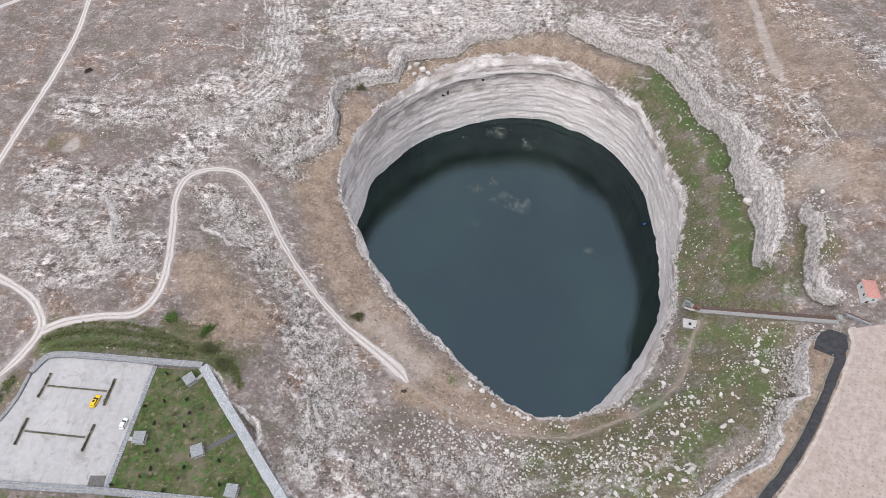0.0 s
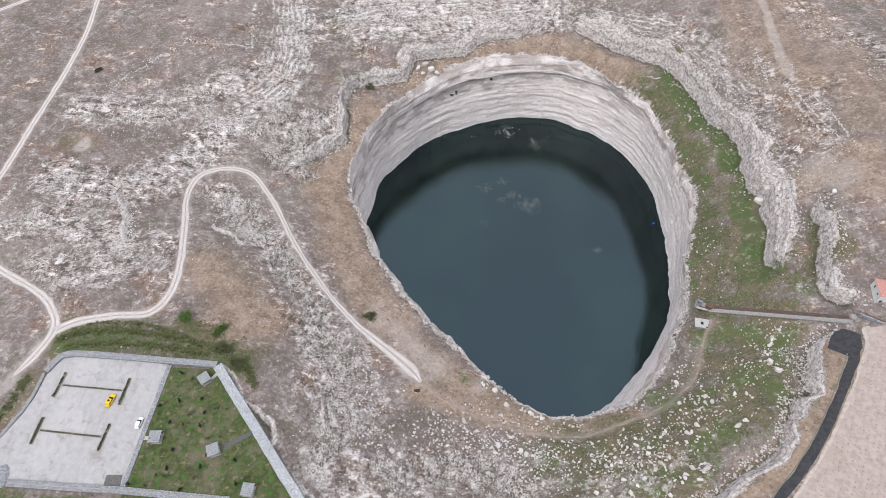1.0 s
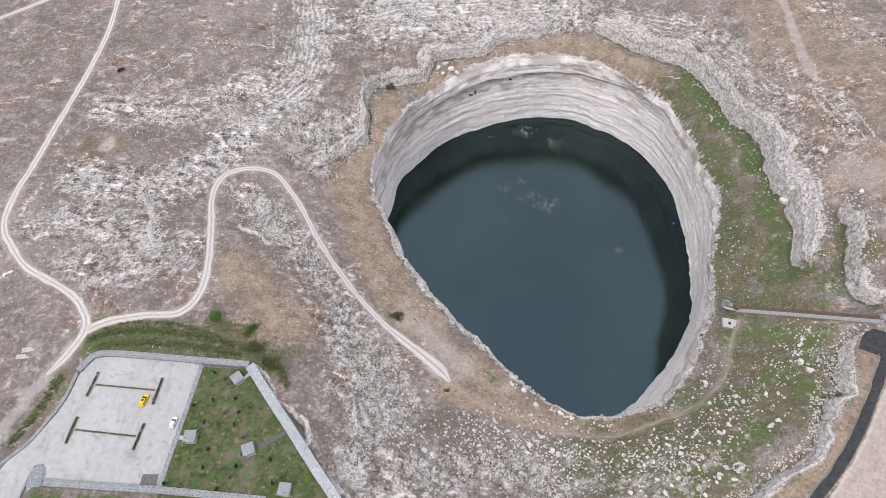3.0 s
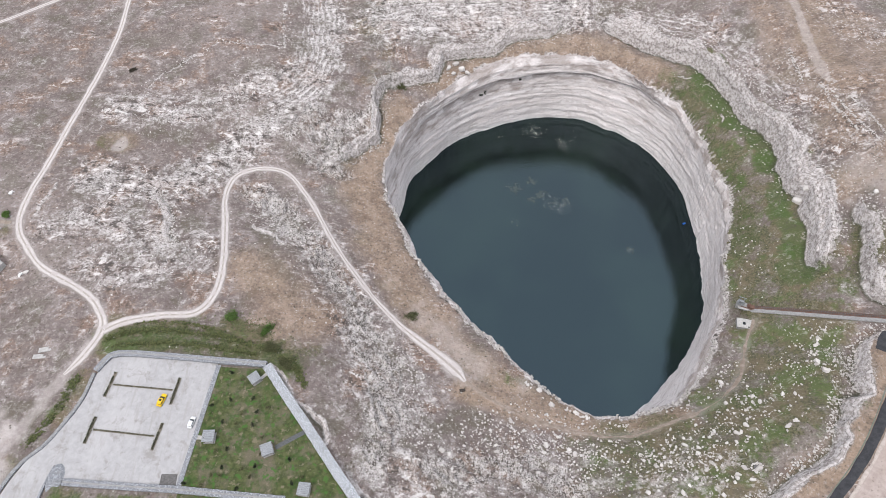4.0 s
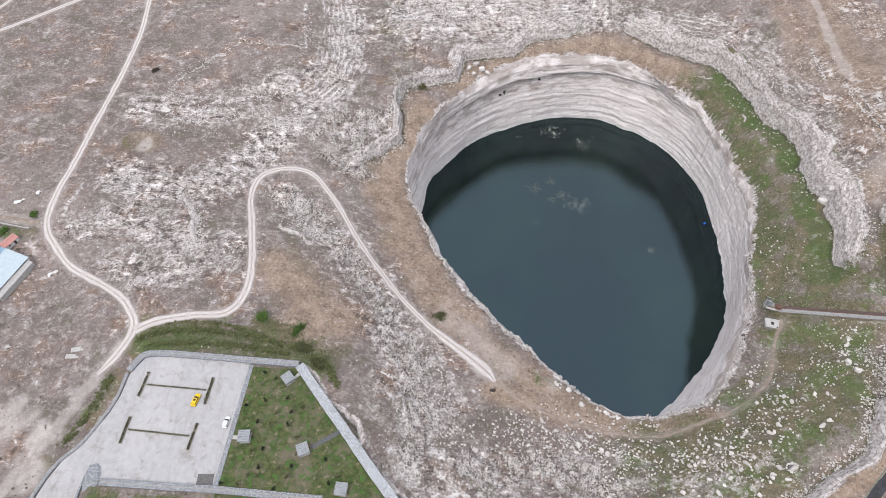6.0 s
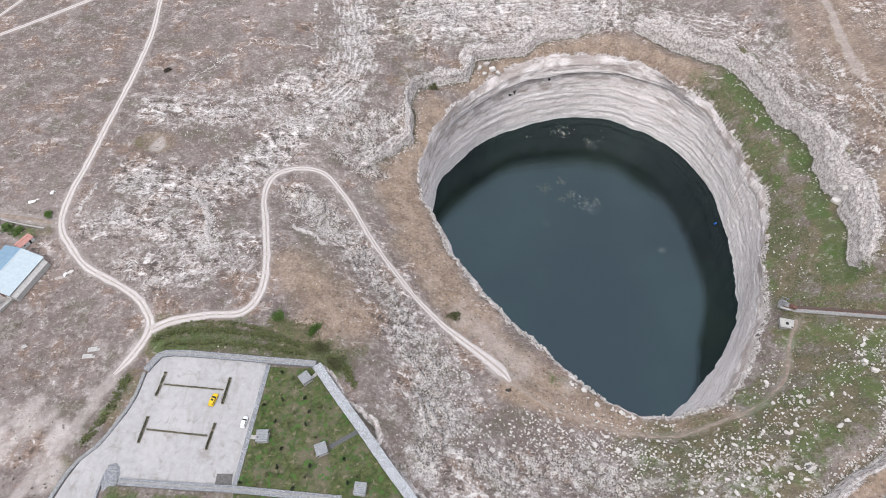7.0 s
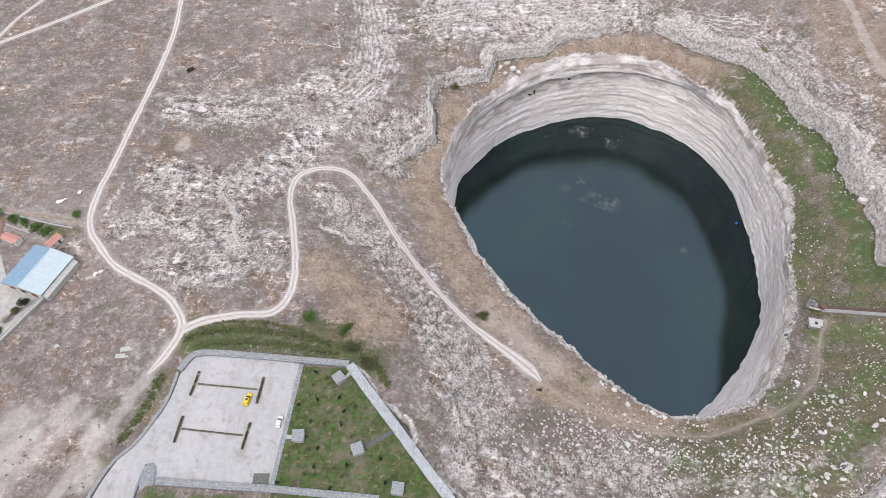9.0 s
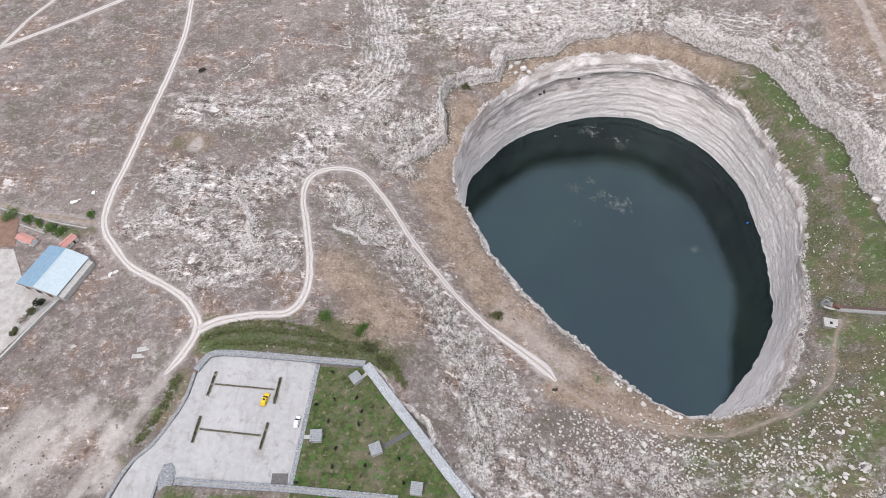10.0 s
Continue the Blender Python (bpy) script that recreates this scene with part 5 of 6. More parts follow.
# ---- cars ----
def car(at, turn, paint, label, length, wide, tall, dark_roof):
    ob = thing("car", (*at, 0.0), turn, label, "car", "parked cars")
    h, w = length / 2, wide / 2
    deck, belt = tall * 0.60, tall * 0.56

    def shell(rows, bm=None):
        """Lofts (x, half width, low z, high z) sections."""
        bm = bm or bmesh.new()
        rings = []
        for x, half, lo, hi in rows:
            r = min(0.14, (hi - lo) * 0.3)
            pts = [(-half, lo), (-half, hi - r), (-half + r * 1.2, hi), (half - r * 1.2, hi), (half, hi - r), (half, lo)]
            rings.append([bm.verts.new((x, y, z)) for y, z in pts])
        for a, b in zip(rings, rings[1:]):
            for k in range(6):
                bm.faces.new((a[k], a[(k + 1) % 6], b[(k + 1) % 6], b[k]))
        bm.faces.new(rings[0]), bm.faces.new(rings[-1][::-1])
        bmesh.ops.recalc_face_normals(bm, faces=bm.faces)
        return bm
    part("body", shell([(-h, w * 0.80, 0.30, deck * 0.86), (-h + 0.12, w * 0.94, 0.22, deck * 0.97), (-h * 0.55, w, 0.2, deck), (0, w, 0.2, belt), (h * 0.42, w, 0.2, deck * 0.97), (h - 0.35, w * 0.95, 0.2, deck * 0.80), (h - 0.06, w * 0.82, 0.24, deck * 0.66), (h, w * 0.72, 0.32, deck * 0.55)]), paint, ob)
    part("glasshouse", shell([(-h * 0.80, w * 0.80, belt * 0.95, belt), (-h * 0.55, w * 0.83, belt * 0.9, tall * 0.95), (h * 0.05, w * 0.84, belt * 0.9, tall * 0.97), (h * 0.50, w * 0.84, belt * 0.9, belt * 1.02)]), GLASS_DARK, ob, "dark tinted car windows")
    part("roof", shell([(-h * 0.76, w * 0.76, tall * 0.70, tall * 0.80), (-h * 0.58, w * 0.80, tall * 0.90, tall * 0.975), (-h * 0.3, w * 0.80, tall * 0.93, tall), (h * 0.08, w * 0.79, tall * 0.93, tall * 0.995), (h * 0.18, w * 0.76, tall * 0.88, tall * 0.92)]), paint, ob)
    if dark_roof:
        part("sunroof", box((length * 0.15, wide * 0.42, 0.03), (-h * 0.15, 0, tall + 0.005), bevel=0.01), GLASS_DARK, ob, "dark glass sunroof")
    for sx in (-1, 1):
        part("bumper", box((0.16, wide * 0.86, 0.2), (sx * (h - 0.03), 0, 0.40), bevel=0.05), paint, ob)
        for sy in (-1, 1):
            part("headlight" if sx > 0 else "taillight", box((0.10, 0.34, 0.14), (sx * (h - 0.10), sy * w * 0.62, deck * 0.62), bevel=0.03), CLEAR_LAMP if sx > 0 else RED_LAMP, ob)
            tyre = part("wheel", rod(0.31, 0.2, (sx * h * 0.60, sy * (w - 0.08), 0.31), (90, 0, 0), sides=20), RUBBER, ob)
            part("rim", rod(0.19, 0.04, (sx * h * 0.60, sy * (w + 0.02), 0.31), (90, 0, 0), sides=14), CHROME, tyre)
    for sy in (-1, 1):
        part("mirror", box((0.12, 0.2, 0.12), (h * 0.36, sy * (w + 0.08), belt + 0.06), bevel=0.03), paint, ob)
        part("pillar", box((0.09, 0.04, tall * 0.36), (-h * 0.18, sy * w * 0.835, tall * 0.76), (0, 0, 0)), paint, ob)
    return ob


car((-126.0, 82.9), 77, YELLOW, "yellow saloon car with dark windows parked beside a hedge", 4.8, 2.05, 1.5, True)
car((-113.1, 74.6), 81, WHITE_PAINT, "small white hatchback parked at the edge of the paving", 4.2, 1.8, 1.46, False)


# ---- shelters on the lawn ----
def shelter(at, turn, size, label, tall=2.2):
    ob = thing("garden_shelter", (*at, -0.06), turn, label, "shelter", "flat-roofed shelters on the lawn")
    part("floor_slab", box((size, size, 0.14), (0, 0, 0.05), bevel=0.02), CONCRETE_GREY, ob, "grey concrete floor slab")
    for sx in (-1, 1):
        for sy in (-1, 1):
            part("post", box((0.14, 0.14, tall), (sx * size * 0.42, sy * size * 0.42, tall / 2 + 0.1)), DARK_WOOD, ob)
        part("beam", box((0.12, size * 0.92, 0.16), (sx * size * 0.42, 0, tall + 0.06)), DARK_WOOD, ob)
        part("bench", box((0.4, size * 0.6, 0.06), (sx * size * 0.3, 0, 0.55), bevel=0.01), DARK_WOOD, ob)
    n = 7
    roof = part("roof", box((size * 1.04, size * 1.04, 0.06), (0, 0, tall + 0.15)), DARK_WOOD, ob, "grey boarded flat roof")
    for k in range(n):
        part("board", box((size * 1.06, size * 1.06 / n - 0.06, 0.07), (0, (k - (n - 1) / 2) * size * 1.06 / n, tall + 0.22 + 0.02 * (k % 2))), GREY_SLATE, roof)
    part("fascia", box((size * 1.1, 0.06, 0.16), (0, -size * 0.54, tall + 0.18)), STEEL, ob)
    part("fascia", box((size * 1.1, 0.06, 0.16), (0, size * 0.54, tall + 0.18)), STEEL, ob)
    part("table", box((0.8, 1.4, 0.06), (0, 0, 0.8), bevel=0.01), DARK_WOOD, ob)
    return ob


shelter((-105.4, 69.2), 2, 3.9, "grey flat-roofed wooden shelter beside the paving")
shelter((-84.3, 64.7), 22, 3.8, "grey flat-roofed wooden shelter at the end of a dark path")
shelter((-93.4, 90.9), 40, 3.7, "grey flat-roofed wooden shelter near the wall corner")
shelter((-69.8, 51.6), -6, 3.8, "grey flat-roofed wooden shelter near the lower wall")
PATH_DARK = simple("dark_paving", (0.085, 0.088, 0.092), (0.14, 0.142, 0.145), 2)
tagged(slab("garden_path", [(-82.3, 66.6), (-81.6, 65.2), (-71.6, 71.0), (-72.4, 72.4)], -0.2, -0.01, PATH_DARK), "dark paved path across the lawn", "path", kind="structure")
tagged(slab("garden_path", [(-111.5, 70.2), (-107.4, 70.0), (-107.4, 68.6), (-111.6, 68.8)], -0.2, 0.0, CONCRETE), "short pale paved path to a shelter", "path", kind="structure")
tagged(slab("garden_path", [(-92.0, 91.8), (-91.2, 91.0), (-88.4, 94.0), (-89.4, 94.8)], -0.2, 0.0, CONCRETE), "short pale paved path to a shelter", "path", kind="structure")

rng = random.Random(4)
kinds = [sapling(1.3, LEAF_DARK, "small dark evergreen sapling planted on the lawn", 3), sapling(1.2, LEAF_OLIVE, "small olive-green sapling planted on the lawn", 8), sapling(0.8, LEAF, "low bright green sapling planted on the lawn", 5)]
planted = [(-102.4, 93.4), (-97.9, 90.9), (-102.9, 88.4), (-92.2, 83.2), (-100.4, 82.8), (-90.0, 78.1), (-107.1, 80.6), (-101.5, 74.6), (-90.8, 73.6), (-98.3, 64.8), (-98.4, 58.9), (-110.3, 53.7), (-104.4, 53.1), (-92.5, 51.7), (-86.8, 79.8)]
for k in range(26):
    x, y = rng.uniform(-109, -66), rng.uniform(52, 93)
    if area_distance(np.array([x]), np.array([y]), GARDEN)[0] < -2.5 and min(math.dist((x, y), q) for q in planted) > 2.6:
        planted.append((x, y))
for k, (x, y) in enumerate(planted):
    src = kinds[0 if k < 12 else rng.choice((0, 1, 1, 2))]
    m = pose(x, y, -0.08, 0, 0, rng.uniform(0, 360))
    if k < 3:
        kinds[k].matrix_world = m
    else:
        copy_thing(src, m)

# ---- pump station by the rim, its pad and the inclined railway ----
def gable_roof(bm, length, width, z, rise, over=0.3, thick=0.10):
    l, w = length / 2 + over, width / 2 + over
    for s in (-1, 1):
        v = [(-l, 0, z + rise), (l, 0, z + rise), (l, s * w, z), (-l, s * w, z)]
        solid(v + [(x, y, q - thick) for x, y, q in v], [(0, 1, 2, 3), (4, 5, 6, 7), (0, 1, 5, 4), (1, 2, 6, 5), (2, 3, 7, 6), (3, 0, 4, 7)], bm)
    return bm


ra, rb = np.array(RAIL_LINE[0]), np.array(RAIL_LINE[1])
rail_turn = math.degrees(math.atan2(*(rb - ra)[::-1]))
rail_run, rail_rise = float(np.linalg.norm(rb - ra)), RAIL_Z[1] - RAIL_Z[0]
rail_len, rail_tilt = math.hypot(rail_run, rail_rise), -math.degrees(math.atan2(rail_rise, rail_run))
incline = tagged(new("inclined_railway"), "rusty inclined rail track beside a grey concrete strip", "rail track")
incline.matrix_world = Matrix.Translation((*((ra + rb) / 2), sum(RAIL_Z) / 2)) @ pose(0, 0, 0, 0, 0, rail_turn) @ pose(0, 0, 0, 0, rail_tilt, 0)
part("concrete_strip", box((rail_len, 2.1, 0.7), (0, -1.15, -0.2), bevel=0.04), CONCRETE_GREY, incline, "grey concrete ramp strip")
part("track_bed", box((rail_len, 1.5, 0.5), (0, 0.75, -0.25), bevel=0.04), DARK_GROUND, incline, "dark ballast bed")
for y in (0.35, 1.15):
    part("rail", box((rail_len, 0.12, 0.16), (0, y, 0.16), bevel=0.02), RUST, incline, "rusty steel rail")
part("pipe", rod(0.16, rail_len, (0, -0.25, 0.22), (0, 90, 0)), RUST, incline, "rust-brown water pipe")
part("handrail", rod(0.035, rail_len, (0, -2.1, 0.95), (0, 90, 0), sides=6), STEEL, incline)
tie = bpy.data.meshes.new("sleeper")
bm = box((0.22, 1.35, 0.12), (0, 0.75, 0.05), bevel=0.015)
bm.to_mesh(tie), bm.free()
tie.materials.append(RUST)
for k in range(int(rail_len / 0.75)):
    o = new("sleeper", tie)
    o.parent, o.location = incline, (-rail_len / 2 + 0.4 + k * 0.75, 0, 0)
for k in range(12):
    part("rail_post", rod(0.03, 1.0, (-rail_len / 2 + 1 + k * (rail_len - 2) / 11, -2.1, 0.5), sides=6), STEEL, incline)

pump = thing("water_pump", (109.8, 135.0, max(height(107.5, 136), height(110.5, 134.8), height(113, 133.6)) - 0.2), -24, "grey steel pump frame on a concrete block at the cliff edge", "machinery")
part("footing", box((7.5, 3.2, 1.6), (0.2, 0, -0.4), bevel=0.06), CONCRETE_GREY, pump, "grey concrete footing")
for x in (-3.2, -1.2):
    for y in (-1.1, 1.3):
        part("post", box((0.22, 0.22, 3.6), (x, y, 2.0)), STEEL, pump)
for y in (-1.1, 1.3):
    part("beam", box((3.2, 0.22, 0.25), (-2.2, y, 3.7)), STEEL, pump)
    part("brace", box((3.0, 0.12, 0.12), (-2.2, y, 2.0), (0, 48, 0)), STEEL, pump)
part("platform", box((2.6, 2.8, 0.12), (-2.2, 0.1, 1.6), bevel=0.02), STEEL, pump)
part("motor", rod(0.55, 1.5, (-2.2, 0.1, 2.3), (0, 90, 0), sides=18), STEEL, pump)
part("winch_drum", rod(0.6, 1.6, (1.6, 0.2, 1.1), (90, 0, 0), sides=18), RUST, pump, "rusty winch drum")
part("trolley", box((3.0, 1.8, 0.7), (2.2, 0.1, 0.95), bevel=0.05), RUST, pump, "rusty red-brown trolley")
part("delivery_pipe", rod(0.2, 5.0, (0.6, -1.2, 0.8), (0, 90, 0)), RUST, pump)
part("white_slab", box((4.4, 0.9, 0.3), (-0.6, -1.9, 0.5), (0, 0, 6), bevel=0.03), CONCRETE, pump, "pale concrete slab")
part("mast", rod(0.07, 4.2, (4.6, 1.9, 1.6), (-38, 0, 0), sides=8), RUST, pump)
part("end_block", box((1.2, 1.6, 1.0), (4.6, 0, 0.4), bevel=0.05), CONCRETE, pump, "whitish concrete end block")

slab_z = max(height(107, 126), height(109, 126), height(105, 127), height(109, 124)) - 0.25
roof_slab = thing("concrete_tank", (107.2, 126.4, slab_z), -12, "low pale concrete tank with an open hatch", "water tank")
bm = bmesh.new()
for at, size in (((0, 1.5, 0), (6.2, 1.5, 0.35)), ((0, -1.5, 0), (6.2, 1.5, 0.35)), ((-1.9, 0, 0), (2.4, 1.5, 0.35)), ((1.85, 0, 0), (2.5, 1.5, 0.35))):
    box(size, at, bm=bm)
part("lid", bm, CONCRETE, roof_slab)
part("tank_wall", box((5.9, 4.2, 1.6), (0, 0, -1.0)), CONCRETE_GREY, roof_slab)
part("hatch", box((1.2, 1.4, 0.1), (-0.1, 0, -0.16)), GLASS_DARK, roof_slab, "dark open hatch")
part("small_hatch", box((0.8, 0.6, 0.06), (1.7, -1.7, 0.2)), DARK_WOOD, roof_slab)


# ---- houses ----
def window(parent, at, turn, wide, tall):
    w = part("window", box((wide, 0.10, tall), at, (0, 0, turn)), GLASS_DARK, parent, "dark glass window in a pale frame")
    for dx, dz, sx, sz in ((0, tall / 2, wide + 0.16, 0.10), (0, -tall / 2, wide + 0.16, 0.10), (-wide / 2, 0, 0.08, tall), (wide / 2, 0, 0.08, tall), (0, 0, 0.06, tall)):
        a = radians(turn)
        part("frame", box((sx, 0.15, sz), (at[0] + dx * math.cos(a), at[1] + dx * math.sin(a), at[2] + dz), (0, 0, turn)), WHITEWASH, w)


base = min(height(161, 118), height(166, 118), height(162, 126), height(167, 126)) - 0.3
house = thing("pump_house", (164.1, 122.4, base), -8, "white two-storey pump house with a red tiled hip roof", "house")
HW, HL, HH = 4.6, 7.6, 14.0 - base - 0.1
part("walls", box((HW, HL, HH), (0, 0, HH / 2)), WHITEWASH, house)
o, r = 0.35, 1.5
part("roof", solid([(-HW / 2 - o, -HL / 2 - o, HH), (HW / 2 + o, -HL / 2 - o, HH), (HW / 2 + o, HL / 2 + o, HH), (-HW / 2 - o, HL / 2 + o, HH), (0, -HL / 2 + HW / 2, HH + r), (0, HL / 2 - HW / 2, HH + r)],
                   [(0, 1, 4), (1, 2, 5, 4), (2, 3, 5), (3, 0, 4, 5), (3, 2, 1, 0)]), TILE, house, "red tiled hip roof")
for a, b in (((-HW / 2 - o, -HL / 2 - o, HH), (0, -HL / 2 + HW / 2, HH + r)), ((HW / 2 + o, -HL / 2 - o, HH), (0, -HL / 2 + HW / 2, HH + r)), ((-HW / 2 - o, HL / 2 + o, HH), (0, HL / 2 - HW / 2, HH + r)),
             ((HW / 2 + o, HL / 2 + o, HH), (0, HL / 2 - HW / 2, HH + r)), ((0, -HL / 2 + HW / 2, HH + r), (0, HL / 2 - HW / 2, HH + r))):
    d = Vector(b) - Vector(a)
    bm = rod(0.11, d.length, sides=8)
    bmesh.ops.transform(bm, matrix=Matrix.Translation((Vector(a) + Vector(b)) / 2 + Vector((0, 0, 0.04))) @ d.to_track_quat("Z", "Y").to_matrix().to_4x4(), verts=bm.verts)
    part("ridge_tile", bm, simple("pale_red_ridge", (0.60, 0.30, 0.24), (0.70, 0.40, 0.33), 3), house)
for y in (-1.8, 1.6):
    window(house, (-HW / 2, y, HH * 0.68), 90, 0.9, 1.2)
window(house, (0.6, -HL / 2, HH * 0.68), 0, 1.0, 1.2)
door = part("door", box((1.0, 0.12, 2.1), (-0.8, -HL / 2, 1.3)), DARK_WOOD, house, "dark wooden door")
part("door_handle", box((0.05, 0.22, 0.14), (-0.45, -HL / 2, 1.25)), STEEL, door)
part("plinth", box((HW + 0.3, HL + 0.3, 0.5), (0, 0, 0.3)), CONCRETE_GREY, house)
yard = thing("retaining_wall", (159.5, 111.0, height(159.5, 111)), -30, "rough stone retaining wall below a small house", "wall")
part("masonry", box((13, 0.8, 1.3), (0, 0, 0.2), bevel=0.08), RUBBLE, yard)
part("water_pipe", rod(0.18, 14, (0, 0.9, 0.8), (0, 90, 0)), RUST, yard, "rust-brown pipe")
block = thing("concrete_block", (152.8, 114.0, height(152.8, 114)), 10, "pale concrete anchor block at the top of the rails", "block")
part("body", box((1.8, 1.8, 1.4), (0, 0, 0.5), bevel=0.06), CONCRETE, block)
part("cap", box((2.0, 2.0, 0.15), (0, 0, 1.25), bevel=0.03), CONCRETE_GREY, block)

# the farm shed: a gable of two colours and a lean-to
sx, sy, gz0 = -223.6, 138.2, height(-221, 137)
shed = thing("farm_shed", (sx, sy, gz0), 71.6, "long farm shed with a blue and white metal roof", "shed")
SL, SW, eave, ridge = 20.4, 19.6, 3.6 - 0, 5.6
part("walls", box((SL - 0.5, SW - 0.6, eave + 0.1), (0, 0, eave / 2)), WHITEWASH, shed, "off-white plastered shed walls")
part("gable", prism([(-SW / 2 + 0.3, eave), (SW / 2 - 0.3, eave), (0, ridge - 0.1)], SL - 0.5), WHITEWASH, shed).rotation_euler = (0, 0, radians(90))


def roof_half(parent, side, material, label):
    w, rise = SW / 2 + 0.2, ridge - eave
    sheet = part("roof_panel", solid([(-SL / 2, 0, ridge), (SL / 2, 0, ridge), (SL / 2, side * w, eave), (-SL / 2, side * w, eave), (-SL / 2, 0, ridge - 0.08), (SL / 2, 0, ridge - 0.08), (SL / 2, side * w, eave - 0.08), (-SL / 2, side * w, eave - 0.08)],
                                     [(0, 1, 2, 3), (7, 6, 5, 4), (0, 4, 5, 1), (1, 5, 6, 2), (2, 6, 7, 3), (3, 7, 4, 0)]), material, parent, label)
    slope = math.degrees(math.atan2(rise, w))
    for k in range(20):
        part("seam", box((0.05, math.hypot(w, rise), 0.03), (-SL / 2 + 0.5 + k * (SL - 1) / 19, side * w / 2, (ridge + eave) / 2 + 0.03), (-side * slope, 0, 0)), material, sheet)


roof_half(shed, 1, BLUE_SHEET, "blue metal roof half")
roof_half(shed, -1, WHITE_SHEET, "white metal roof half")
part("ridge_cap", box((SL, 0.5, 0.08), (0, 0, ridge + 0.04), bevel=0.02), WHITE_SHEET, shed)
part("lean_to", solid([(-SL / 2 + 0.5, -SW / 2, eave - 0.7), (SL / 2 - 1, -SW / 2, eave - 0.7), (SL / 2 - 1, -SW / 2 - 2.4, eave - 1.3), (-SL / 2 + 0.5, -SW / 2 - 2.4, eave - 1.3), (-SL / 2 + 0.5, -SW / 2, -0.6), (SL / 2 - 1, -SW / 2, -0.6), (SL / 2 - 1, -SW / 2 - 2.4, -0.6), (-SL / 2 + 0.5, -SW / 2 - 2.4, -0.6)],
                      [(0, 1, 2, 3), (4, 5, 6, 7), (0, 1, 5, 4), (1, 2, 6, 5), (2, 3, 7, 6), (3, 0, 4, 7)]), CONCRETE, shed, "pale grey sheet-roofed lean-to")
for k in range(3):
    part("door", box((0.12, 2.4, 2.5), (-SL / 2 + 0.22, -5.5 + k * 5.4, 1.3)), RUST if k != 1 else DARK_WOOD, shed, "brown sheet-metal door")
part("fascia", box((0.12, SW, 0.25), (-SL / 2 - 0.02, 0, eave - 0.1)), RUST, shed)


def hut(at, turn, length, width, eave, label, seed):
    ob = thing("farm_hut", (*at, height(*at)), turn, label, "hut", "red-roofed huts in the farmyard")
    part("walls", box((length, width, eave + 0.4), (0, 0, eave / 2 - 0.2)), WHITEWASH, ob)
    part("gable", prism([(-width / 2, eave), (width / 2, eave), (0, eave + width * 0.22)], length - 0.1), WHITEWASH, ob).rotation_euler = (0, 0, radians(90))
    part("roof", gable_roof(bmesh.new(), length, width, eave - 0.05, width * 0.25), TILE, ob, "red tiled gable roof")
    part("ridge_tile", box((length + 0.5, 0.28, 0.12), (0, 0, eave + width * 0.25)), TILE, ob)
    part("door", box((0.9, 0.1, 1.9), (length * 0.2, -width / 2, 0.95)), DARK_WOOD, ob)
    window(ob, (-length * 0.2, -width / 2, eave * 0.62), 0, 0.8, 0.8)
    return ob


hut((-223.4, 153.6), 62, 6.6, 3.4, 2.3, "small red-roofed hut behind the farm shed", 1)
hut((-241.5, 154.4), -22, 8.0, 3.2, 2.3, "low red-roofed hut in the farmyard", 2)
YARD = simple("dusty_pale_yard", (0.38, 0.35, 0.33), (0.54, 0.505, 0.485), 0.35, 0.95)
RED_SOIL = simple("red_brown_garden_soil", (0.20, 0.12, 0.09), (0.28, 0.18, 0.14), 0.5)
tagged(draped_area("yard", [(-219, 126), (-226, 111), (-233, 98), (-290, 110), (-290, 150), (-246, 150), (-235, 133)], YARD, 0.22, 0.4), "pale dusty farmyard ground beside a shed", "yard", kind="structure")
tagged(draped_area("garden_bed", [(-246, 151), (-290, 152), (-290, 172), (-250, 166)], RED_SOIL, 0.24, 0.4), "red-brown vegetable bed behind a farm", "garden bed", kind="structure")


def yard_wall(points, label, top=1.1, wide=0.5):
    ob = thing("yard_wall", (0, 0, 0), 0, label, "wall", "farmyard walls")
    line = spline(points, 2.0) if len(points) > 2 else np.linspace(points[0], points[1], 12)
    for a, b in zip(line, line[1:]):
        mid, z = (a + b) / 2, min(height(*a), height(*b))
        part("masonry", box((float(np.linalg.norm(b - a)) + 0.05, wide, top + 0.8), (mid[0], mid[1], z + top / 2 - 0.4), (0, 0, math.degrees(math.atan2(*(b - a)[::-1])))), CONCRETE, ob)
    return ob


